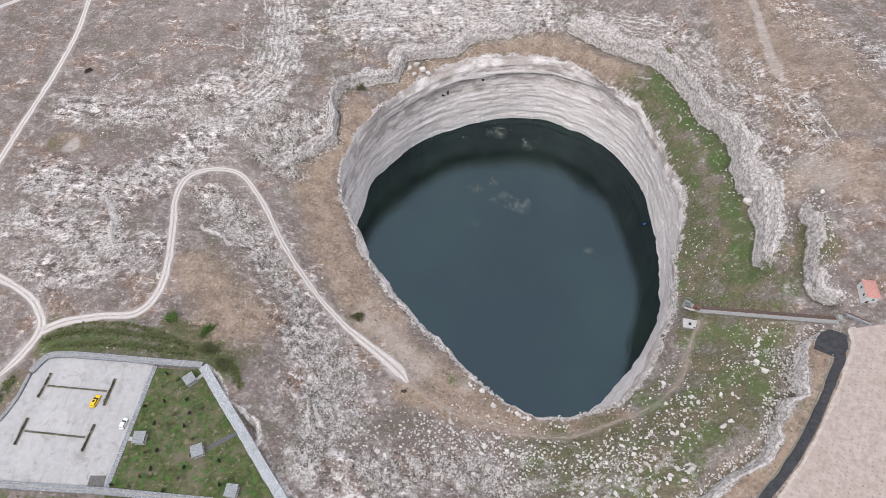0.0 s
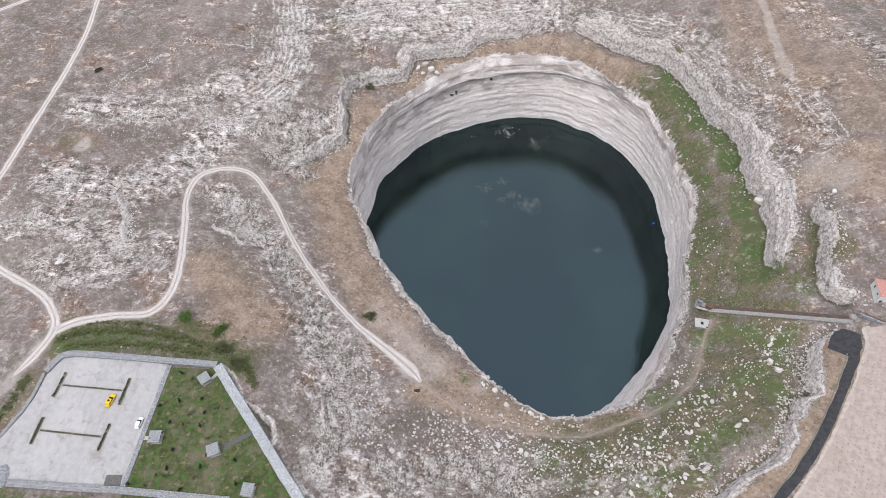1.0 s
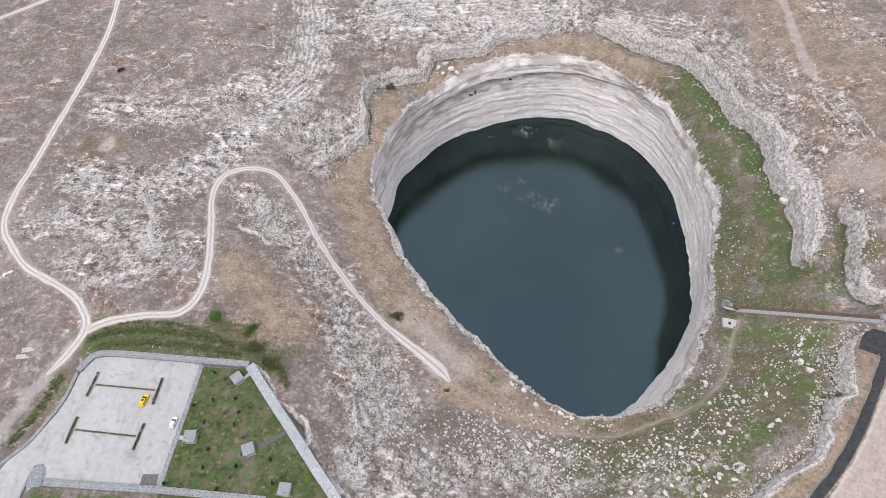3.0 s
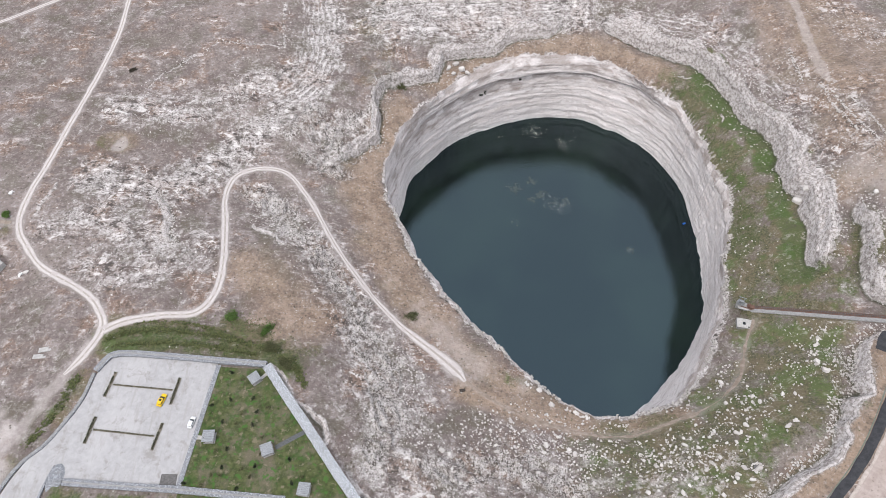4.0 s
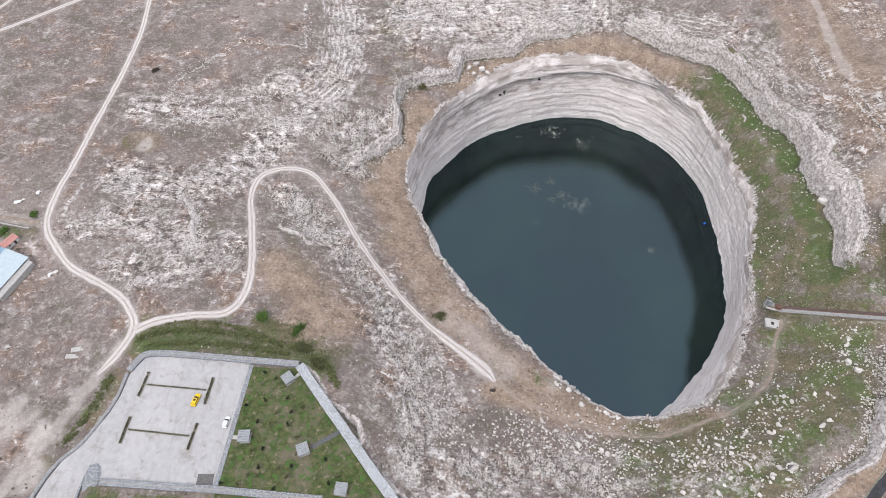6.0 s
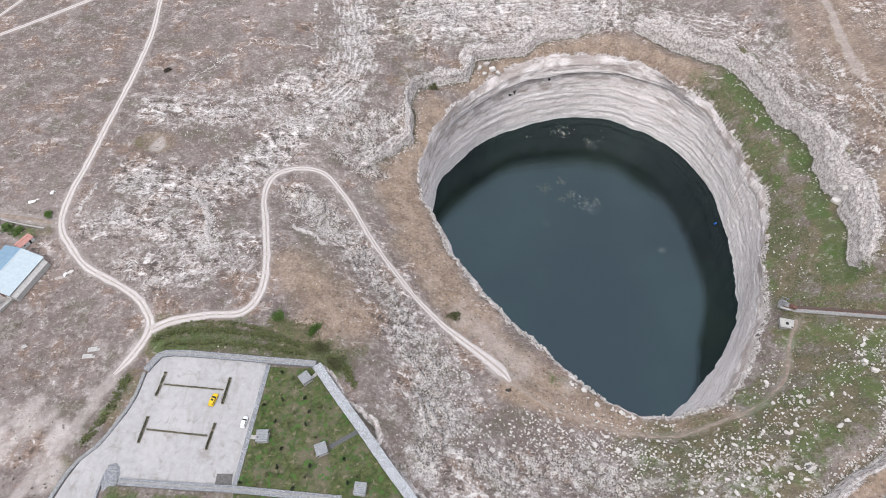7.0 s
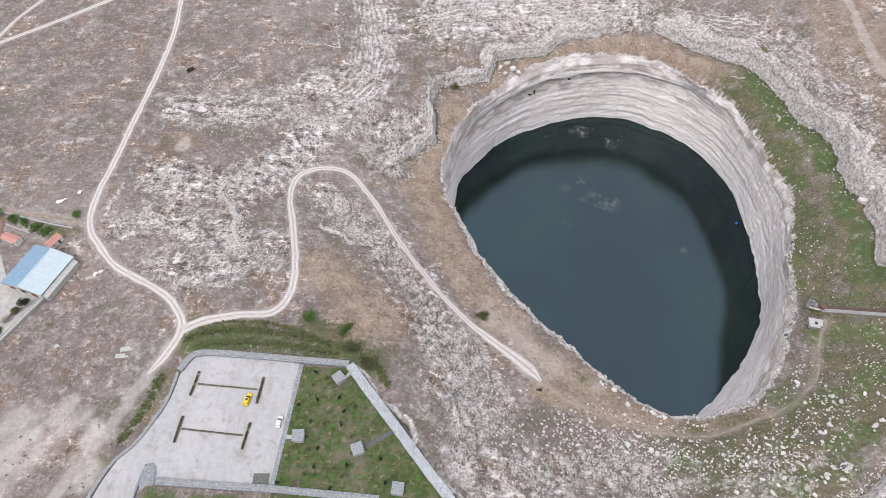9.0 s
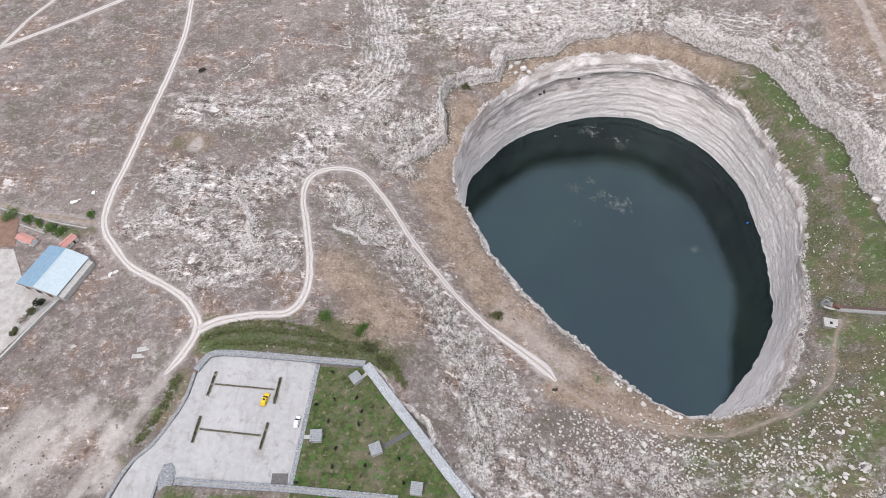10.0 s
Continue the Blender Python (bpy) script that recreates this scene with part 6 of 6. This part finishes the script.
yard_wall([(-217.6, 126.4), (-221.5, 117.5), (-225.6, 108.6), (-232, 95)], "long pale plastered yard wall beside rough grass", 1.2, 0.8)
yard_wall([(-218.5, 161.5), (-232, 164.2), (-247, 168.2), (-262, 172)], "low pale stone wall along a dirt lane", 0.7)
yard_wall([(-236, 158.5), (-248, 163)], "short pale wall between garden beds", 0.7)
for k, (x, y, a, b, c, mat, lab) in enumerate(((-223.8, 123.2, 1.9, 1.7, 1.9, LEAF_DARK, "dense dark green bush beside a yard wall"), (-226.2, 119.2, 1.6, 1.4, 1.2, LEAF_OLIVE, "olive-green bush beside a yard wall"), (-229.6, 110.4, 1.5, 1.2, 0.9, LEAF_OLIVE, "scrubby bush beside a yard wall"),
                                               (-246, 165.7, 2.6, 1.8, 1.5, LEAF, "leafy green bush in the farm garden"), (-234.8, 161.3, 2.6, 1.6, 1.4, LEAF, "leafy green bush in the farm garden"), (-229.6, 159.5, 2.4, 1.6, 1.4, LEAF, "leafy green bush in the farm garden"),
                                               (-254, 167.5, 3.2, 2.2, 1.8, LEAF, "broad green bush in the farm garden"), (-240, 163.5, 2.0, 1.5, 1.2, LEAF, "leafy green bush in the farm garden"), (-219.0, 169.2, 1.9, 1.6, 0.8, LEAF, "round green bush beside a dirt road"),
                                               (-108.9, 119.2, 2.2, 3.0, 1.2, LEAF, "green bush at the foot of a bank"), (-94, 113.4, 2.6, 1.6, 0.8, LEAF, "low green bush on a bank"), (-37.5, 131.0, 1.8, 2.6, 0.7, LEAF_OLIVE, "low grey-green bush beside a track"),
                                               (-48.5, 284.4, 2.6, 1.8, 1.0, LEAF_OLIVE, "low dark bush under a rock ledge"), (-90, 104.5, 2.6, 1.6, 0.9, LEAF_OLIVE, "scrubby bush above a stone wall"), (-83.5, 98.6, 2.2, 2.6, 1.0, LEAF_OLIVE, "scrubby bush beside a stone wall"), (-194.0, 271.5, 1.8, 1.2, 0.35, DRY_TUFT, "low dark thorn bush on the plain"))):
    bush((x, y), (a * 1.5, b * 1.5, c * 1.4), mat, lab, 40 + k, 1100, 0.42)
bush((-227.6, 115.6), (2.6, 2.2, 2.0), LEAF_OLIVE, "bush with red blossom beside a yard wall", 70, bloom=PINK_BLOOM)

bin_z = height(-15.9, 95.9)
notice = thing("litter_box", (-15.9, 95.9, bin_z), 8, "dark red-brown metal box beside the end of a track", "box")
part("body", box((2.0, 0.9, 0.9), (0, 0, 0.5), bevel=0.04), DARK_WOOD, notice)
part("lid", box((2.4, 1.0, 0.08), (0, 0, 0.98), bevel=0.02), DARK_WOOD, notice, "dark lid")


# ---- stones ----
def rock_mesh(seed, detail):
    """An angular broken stone: the hull of a few places on an uneven block."""
    rng, bm = random.Random(seed), bmesh.new()
    sx, sy, sz = rng.uniform(0.85, 1.3), rng.uniform(0.55, 0.95), rng.uniform(0.45, 0.8)
    for k in range(7 + 4 * detail):
        p = Vector((rng.uniform(-1, 1), rng.uniform(-1, 1), rng.uniform(-1, 1)))
        p *= rng.uniform(0.85, 1.0) / max(abs(p.x) ** 3 + abs(p.y) ** 3 + abs(p.z) ** 3, 0.05) ** (1 / 3)
        bm.verts.new((p.x * sx * 0.9, p.y * sy * 0.9, p.z * sz * 0.9))
    bmesh.ops.convex_hull(bm, input=bm.verts)
    for v in [v for v in bm.verts if not v.link_faces]:
        bm.verts.remove(v)
    bmesh.ops.recalc_face_normals(bm, faces=bm.faces)
    return bm


def spread(lines, count, seed, low, high, power):
    """Random places near lines (line, width, weight) with sizes from low to high, small ones commonest."""
    r = np.random.RandomState(seed)
    weights = np.array([w for _, _, w in lines], float)
    out = []
    for line, width, w in lines:
        s = spline(line, 1.0)
        n = int(count * w / weights.sum())
        p = s[r.randint(0, len(s), n)] + r.normal(0, width * 0.55, (n, 2))
        out.append(np.c_[p, low + (high - low) * r.rand(n) ** power])
    out = np.vstack(out)
    d = np.hypot(out[:, 0] - CX, out[:, 1] - CY)
    rim_there = around(RIM, np.arctan2(out[:, 1] - CY, out[:, 0] - CX) % (2 * np.pi))
    ok = (d > rim_there + 2.5) & (np.minimum(area_distance(out[:, 0], out[:, 1], LOT), area_distance(out[:, 0], out[:, 1], GARDEN)) > 3.5) & (area_distance(out[:, 0], out[:, 1], FIELD) > 3)
    for line, width in TRACKS[:-1]:
        ok &= line_distance(out[:, 0], out[:, 1], spline(line, 4.0))[0] > width * 0.5 + 0.7
    ok &= line_distance(out[:, 0], out[:, 1], STRIP)[0] > 4
    ok &= line_distance(out[:, 0], out[:, 1], RAIL_LINE)[0] > 3
    patch = 1.25 * fbm(out[:, 0], out[:, 1], 13, 3) + 0.42 * r.rand(len(out))
    return out[ok & (patch > 0.26)] if width > 2 else out[ok]


SLOPE_LINES = [([(-20, 66), (10, 70), (45, 66), (75, 62)], 11, 4), ([(60, 66), (85, 78), (105, 92)], 10, 2.4), ([(-14, 84), (12, 76), (40, 70)], 7, 2.0), ([(105, 100), (122, 100), (128, 120)], 10, 1.6),
               ([(118, 150), (122, 190), (120, 230), (108, 280)], 8, 2.0), ([(100, 112), (92, 98), (70, 86)], 5, 1.0), ([(-46, 118), (-38, 92), (-30, 66)], 11, 3.2), ([(5, 92), (24, 82), (50, 82)], 3, 0.9),
               ([(145, 190), (142, 240), (128, 300)], 6, 1.0)]
rocks = [rock_mesh(k, 3) for k in range(9)]
rock_data = []
for k, bm in enumerate(rocks):
    me = bpy.data.meshes.new("boulder")
    bm.to_mesh(me), bm.free()
    me.materials.append(BOULDER)
    rock_data.append(me)
big = spread(SLOPE_LINES, 620, 11, 0.4, 1.3, 2.8)[:240]
known = [(-20.6, 304.5, 2.6), (-16.2, 307.8, 2.3), (-12.6, 305.0, 2.4), (-9.0, 303.6, 1.8), (-17.5, 300.5, 1.6), (16.2, 98.4, 1.5), (20.6, 91.8, 1.5), (122.5, 96.6, 1.9), (121.6, 101.2, 1.6), (146.2, 187.5, 2.6), (149, 190.4, 2.0), (31, 88, 0.9),
         (90.4, 99.6, 1.3), (-192.5, 239.6, 1.6), (-189.6, 238.6, 1.3), (-187.2, 237.6, 1.1), (167, 175, 1.5), (-199.4, 139.5, 1.3), (86, 60.5, 1.5), (82, 61, 1.2)]
crags = spread([([(132.2, 116.5), (128.0, 112.1), (123.4, 107.8), (120.5, 101.5), (121.6, 98.3)], 1.2, 3), ([(99.2, 72.8), (101.3, 74.8), (106.1, 77.5)], 0.8, 1), ([(9, 103), (16, 97.5), (26, 91.5), (36, 86)], 1.6, 2), ([(76, 56), (80, 58.5), (84, 57)], 1.5, 1)], 60, 12, 0.4, 1.3, 1.6)
big = np.vstack([np.array(known), crags, big])
bz = land(big[:, 0], big[:, 1])[0]
r = random.Random(9)
for (x, y, s), z in zip(big, bz):
    o = new("boulder", r.choice(rock_data))
    o.matrix_world = Matrix.Translation((x, y, z + s * 0.18)) @ Euler((r.uniform(-0.25, 0.25), r.uniform(-0.25, 0.25), r.uniform(0, 6.28))).to_matrix().to_4x4() @ Matrix.Diagonal((s, s, s, 1))
    tagged(o, "large pale limestone boulder half sunk in the ground" if s > 1.4 else "pale limestone boulder lying on stony grass", "boulder", "boulders on the slopes")


def joined(name, shapes, places, material, label, category, lift, level=None):
    """Many small pieces as one mesh; places: x, y, size."""
    z = land(places[:, 0], places[:, 1])[0] if level is None else np.full(len(places), level)
    r = np.random.RandomState(3)
    verts, faces, base = [], [], 0
    pick = r.randint(0, len(shapes), len(places))
    for k in range(len(shapes)):
        v, f = shapes[k]
        sel = np.nonzero(pick == k)[0]
        a = r.rand(len(sel)) * 6.283
        c, s = np.cos(a)[:, None], np.sin(a)[:, None]
        size = places[sel, 2][:, None]
        x = (v[None, :, 0] * c - v[None, :, 1] * s) * size + places[sel, 0][:, None]
        y = (v[None, :, 0] * s + v[None, :, 1] * c) * size + places[sel, 1][:, None]
        q = v[None, :, 2] * size + (z[sel] + lift * places[sel, 2])[:, None]
        verts.append(np.stack([x, y, q], -1).reshape(-1, 3))
        faces.append((f[None] + (np.arange(len(sel)) * len(v))[:, None, None] + base).reshape(-1, 3))
        base += len(sel) * len(v)
    verts, faces = np.vstack(verts), np.vstack(faces)
    me = bpy.data.meshes.new(name)
    me.vertices.add(len(verts)), me.loops.add(faces.size), me.polygons.add(len(faces))
    me.vertices.foreach_set("co", verts.reshape(-1).astype(np.float32))
    me.loops.foreach_set("vertex_index", faces.reshape(-1).astype(np.int32))
    me.polygons.foreach_set("loop_start", np.arange(0, faces.size, 3, dtype=np.int32))
    me.update(calc_edges=True)
    me.materials.append(material)
    return tagged(new(name, me), label, category, kind="stuff")


def shape_of(bm):
    bmesh.ops.triangulate(bm, faces=bm.faces)
    bm.verts.index_update()
    v, f = np.array([q.co[:] for q in bm.verts]), np.array([[q.index for q in t.verts] for t in bm.faces])
    bm.free()
    return v, f


PEBBLES = [shape_of(rock_mesh(20 + k, 1)) for k in range(10)]
STEP_LINES = [([(x + 8, y + 2) for x, y in STEP_A], 4.5, 1.6), ([(x + 4, y) for x, y in STEP_B], 4, 0.8), ([(x - 1, y + 1) for x, y in STEP_C], 2.5, 1.4), (STEP_D, 6, 1.6), (STEP_E, 4, 0.6), (STEP_F, 4, 0.6)]
WEST_LINES = [(l, w * 1.2, 1.6) for l, w, _ in BANDS_ROCK[:4] + BANDS_ROCK[5:]] + [(l, w * 1.3, 1.2) for l, w, _ in BANDS_ROCK_WEST] + [(l, w, 1.0) for l, w in BANDS_KARST]
joined("stones", PEBBLES, np.vstack([spread(SLOPE_LINES, 3600, 21, 0.14, 0.8, 2.4), spread(STEP_LINES, 3600, 22, 0.14, 0.75, 2.4), spread(WEST_LINES, 6500, 23, 0.12, 0.55, 2.0)]), BOULDER, "scattered pale limestone stones on the slopes", "stones", 0.15)

# broken rock along the cliff's edge
r = np.random.RandomState(14)
turn = np.radians(r.uniform(172, 345, 1500))
edge_r = np.interp(turn, ANGLE, RIM_R) + r.uniform(-0.3, 1.6, 1500)
broken = np.c_[CX + edge_r * np.cos(turn), CY + edge_r * np.sin(turn), 0.22 + 0.75 * r.rand(1500) ** 2.2]
broken = broken[fbm(broken[:, 0], broken[:, 1], 7, 3) > -0.12]
joined("rim_rocks", PEBBLES, broken, BOULDER, "broken pale rock along the edge of a cliff", "rocks", -0.05)


def tuft_shape(seed):
    r = random.Random(seed)
    v, f = [], []
    for k in range(9):
        a, s = k * 0.7 + r.random(), r.uniform(0.6, 1.0)
        b = len(v)
        v += [(-0.25 * math.sin(a), 0.25 * math.cos(a), 0), (0.25 * math.sin(a), -0.25 * math.cos(a), 0), (s * math.cos(a), s * math.sin(a), r.uniform(0.35, 0.8))]
        f.append((b, b + 1, b + 2))
    return np.array(v), np.array(f)


TUFTS = [tuft_shape(k) for k in range(6)]
plain = np.random.RandomState(5)
cover = np.c_[plain.uniform(-320, 210, 15000), plain.uniform(40, 350, 15000), 0.20 + 0.5 * plain.rand(15000) ** 2.5]
clump = fbm(cover[:, 0], cover[:, 1], 40, 3) + 0.25 * plain.rand(15000)
d = np.hypot(cover[:, 0] - CX, cover[:, 1] - CY) - around(RIM, np.arctan2(cover[:, 1] - CY, cover[:, 0] - CX) % (2 * np.pi))
keep = (clump > 0.02) & (d > 2.5) & (np.minimum(area_distance(cover[:, 0], cover[:, 1], LOT), area_distance(cover[:, 0], cover[:, 1], GARDEN)) > 2) & (area_distance(cover[:, 0], cover[:, 1], FIELD) > 1)
for line, width in TRACKS:
    keep &= line_distance(cover[:, 0], cover[:, 1], spline(line, 4.0))[0] > width * 0.5 + 0.4
joined("scrub", TUFTS, cover[keep], DRY_TUFT, "low dry scrub tufts on the stony plain", "scrub", -0.05)
bank = spread([(l, w, s) for l, w, s in BANDS_GRASS[2:6]] + [(BANDS_GRASS[0][0], 6, 2.5)], 2600, 31, 0.2, 0.75, 1.8)
joined("grass_tufts", TUFTS, bank, LEAF_OLIVE, "tufts of green and yellowing grass on banks", "grass", -0.05)

shrubs = spread([(BANKS[0][0], 1.4, 3), (BANKS[1][0], 1.2, 2), (BANKS[2][0], 1.0, 1), ([(-160, 92), (-163, 78), (-168, 66)], 1.6, 1.2), ([(-86, 101), (-80, 97), (-76, 90)], 1.5, 1)], 1500, 33, 0.35, 1.15, 1.6)
joined("bank_shrubs", TUFTS, shrubs, leaf_material("dark_bank_shrubs", (0.030, 0.045, 0.016), (0.16, 0.17, 0.065)), "low dark green and yellowing shrubs on banks", "shrubs", -0.05)

# rows of plants on the field
r = np.random.RandomState(2)
ii, jj = np.meshgrid(np.arange(62), np.arange(62))
rows = np.c_[(96 + ii * 1.75 + jj * 0.75).ravel(), (38 + jj * 1.3 - ii * 0.32).ravel()] + r.uniform(-0.2, 0.2, (62 * 62, 2))
rows = np.c_[rows, r.uniform(0.26, 0.46, len(rows))]
rows = rows[(area_distance(rows[:, 0], rows[:, 1], FIELD) < -1.5) & (r.rand(len(rows)) > 0.12)]
joined("field_plants", TUFTS, rows, leaf_material("grey_green_field_plants", (0.20, 0.165, 0.13), (0.33, 0.275, 0.225)), "rows of small grey-green plants on bare soil", "plants", 0.1)
# stone rows beside the north-east track
lines = [([(173.7, 243.6), (176.2, 224), (178.7, 205)], 0.5, 1), ([(178.9, 238), (181.5, 220), (182.5, 199.5)], 0.5, 1), ([(171, 250.4), (172.5, 232), (174.3, 214.1)], 0.6, 1), ([(168, 285), (167, 270), (165.5, 256)], 0.9, 1)]
joined("stone_rows", PEBBLES, spread(lines, 520, 41, 0.25, 0.7, 1.5), BOULDER, "straight rows of small white stones beside a track", "stones", 0.2)

# ---- on the water ----
FOAM = simple("pale_scum", (0.30, 0.31, 0.27), (0.50, 0.51, 0.47), 2)


def flake(seed):
    r = random.Random(seed)
    n = 9
    v = [(0, 0, 0.05)] + [(r.uniform(0.5, 1.0) * math.cos(k * 6.283 / n), r.uniform(0.5, 1.0) * math.sin(k * 6.283 / n), 0.0) for k in range(n)]
    return np.array(v), np.array([(0, k + 1, (k + 1) % n + 1) for k in range(n)])


FLAKES = [flake(k) for k in range(6)]


def afloat(name, centres, material, label, seed, low, high):
    r = np.random.RandomState(seed)
    pts = []
    for x, y, rad, n in centres:
        p = r.normal(0, rad * 0.5, (n, 2)) + (x, y)
        pts.append(np.c_[p, low + (high - low) * r.rand(n) ** 2.5])
    pts = np.vstack(pts)
    return joined(name, FLAKES, pts, material, label, "flotsam", 0.0, WATER_Z + 0.03)


afloat("floating_scum", [(37.5, 304, 7, 90), (55, 292, 7, 60), (14, 299, 2, 8), (48, 238, 7, 70), (40, 244, 5, 24), (84, 205, 3, 10)], FOAM, "small pale flecks of scum floating on the lake", 6, 0.10, 0.55)
ALGAE = simple("brown_green_algae", (0.045, 0.062, 0.060), (0.10, 0.12, 0.115), 1.2)
afloat("algae_mats", [(21.8, 251.8, 3.6, 110), (32.4, 258, 3.0, 90), (37, 247, 3.4, 90), (31, 243, 2.5, 50), (44, 240, 5, 70), (52, 240, 5, 50), (37.5, 303, 6, 60), (60, 293, 8, 30), (86, 205, 3.5, 26), (20, 225, 3, 12)], ALGAE, "thin brownish algae mats on the lake surface", 8, 0.15, 0.8)
float_z = WATER_Z
buoy = thing("plastic_drum", (121.2, 224.0, float_z), 30, "blue plastic drum floating close to the cliff", "drum")
part("body", rod(0.55, 1.7, (0, 0, 0.2), (0, 90, 0), sides=18), BLUE_PLASTIC, buoy)
part("hoop", rod(0.58, 0.12, (0.4, 0, 0.2), (0, 90, 0), sides=18), BLUE_PLASTIC, buoy)
for k, (x, y, z, s) in enumerate(((3.0, 307.5, -44.6, 2.4), (26, 316.0, -41.0, 1.3), (0.4, 305.4, -45.0, 1.6))):
    bush((x, y, z), (s, 1.0, s * 0.6), LEAF_DARK, "dark bush clinging under a rock overhang", 90 + k)

# ---- odd pieces on the plain ----
for k, (x, y, a, b, turn) in enumerate(((-177.6, 103.5, 3.6, 2.0, 12), (-178.6, 100.6, 3.8, 1.8, 4), (-204.5, 104.5, 1.6, 1.4, 30))):
    o = thing("concrete_slab", (x, y, height(x, y)), turn, "pale broken concrete slab lying on the stony plain", "slab", "slabs on the plain")
    part("plate", box((a, b, 0.35), (0, 0, 0.10), bevel=0.04), CONCRETE, o)
    part("broken_corner", box((a * 0.3, b * 0.5, 0.3), (a * 0.62, -b * 0.2, 0.04), (4, 6, 24), bevel=0.04), CONCRETE, o)
pit = thing("stone_ring", (209.6, 242.5, height(209.6, 242.5)), 0, "low ring of pale stones round a hollow", "stone ring")
r = random.Random(77)
for k in range(26):
    a = k * 6.283 / 26
    bm = rock_mesh(200 + k, 1)
    s = r.uniform(0.35, 0.75)
    bmesh.ops.transform(bm, matrix=Matrix.Translation((5.2 * math.cos(a) + r.uniform(-0.5, 0.5), 5.2 * math.sin(a) + r.uniform(-0.5, 0.5), 0.15)) @ Matrix.Diagonal((s, s, s, 1)), verts=bm.verts)
    part("stone", bm, BOULDER, pit)
ruin = thing("stone_ring", (86, 60.5, height(86, 60.5)), 0, "small ring of tumbled stones with a dark hollow", "stone ring")
for k in range(12):
    a = k * 6.283 / 12
    bm = rock_mesh(300 + k, 2)
    s = r.uniform(0.5, 0.9)
    bmesh.ops.transform(bm, matrix=Matrix.Translation((2.2 * math.cos(a), 1.6 * math.sin(a), 0.2)) @ Matrix.Diagonal((s, s, s, 1)), verts=bm.verts)
    part("stone", bm, BOULDER, ruin)
part("hollow", rod(1.5, 0.1, (0, 0, 0.12), sides=16), DARK_GROUND, ruin, "dark earth hollow")
BRIGHT_ROCK = simple("bright_white_limestone", (0.66, 0.64, 0.62), (0.84, 0.82, 0.80), 0.8)
for k, (x, y, a, b, turn) in enumerate(((-193.2, 240.2, 2.0, 1.0, -20), (-190.6, 239.2, 1.5, 0.9, -28), (-188.0, 238.2, 1.3, 0.7, -35), (-201.6, 138.2, 0.9, 2.0, -20), (-229.5, 176.5, 2.2, 1.4, 20), (-222.6, 182.0, 1.0, 1.6, 10))):
    o = new("white_rock", None)
    o.matrix_world = pose(x, y, height(x, y) + 0.25, 0, 0, turn)
    tagged(o, "bright white limestone outcrop on the plain", "rock", "white outcrops on the plain")
    bm = rock_mesh(400 + k, 2)
    bmesh.ops.transform(bm, matrix=Matrix.Diagonal((a * 1.2, b * 1.2, 0.9, 1)), verts=bm.verts)
    part("crown", bm, BRIGHT_ROCK, o)
    bm = rock_mesh(420 + k, 1)
    bmesh.ops.transform(bm, matrix=Matrix.Translation((a * 1.1, b * 0.5, -0.1)) @ Matrix.Diagonal((a * 0.4, b * 0.5, 0.5, 1)), verts=bm.verts)
    part("chip", bm, BRIGHT_ROCK, o)
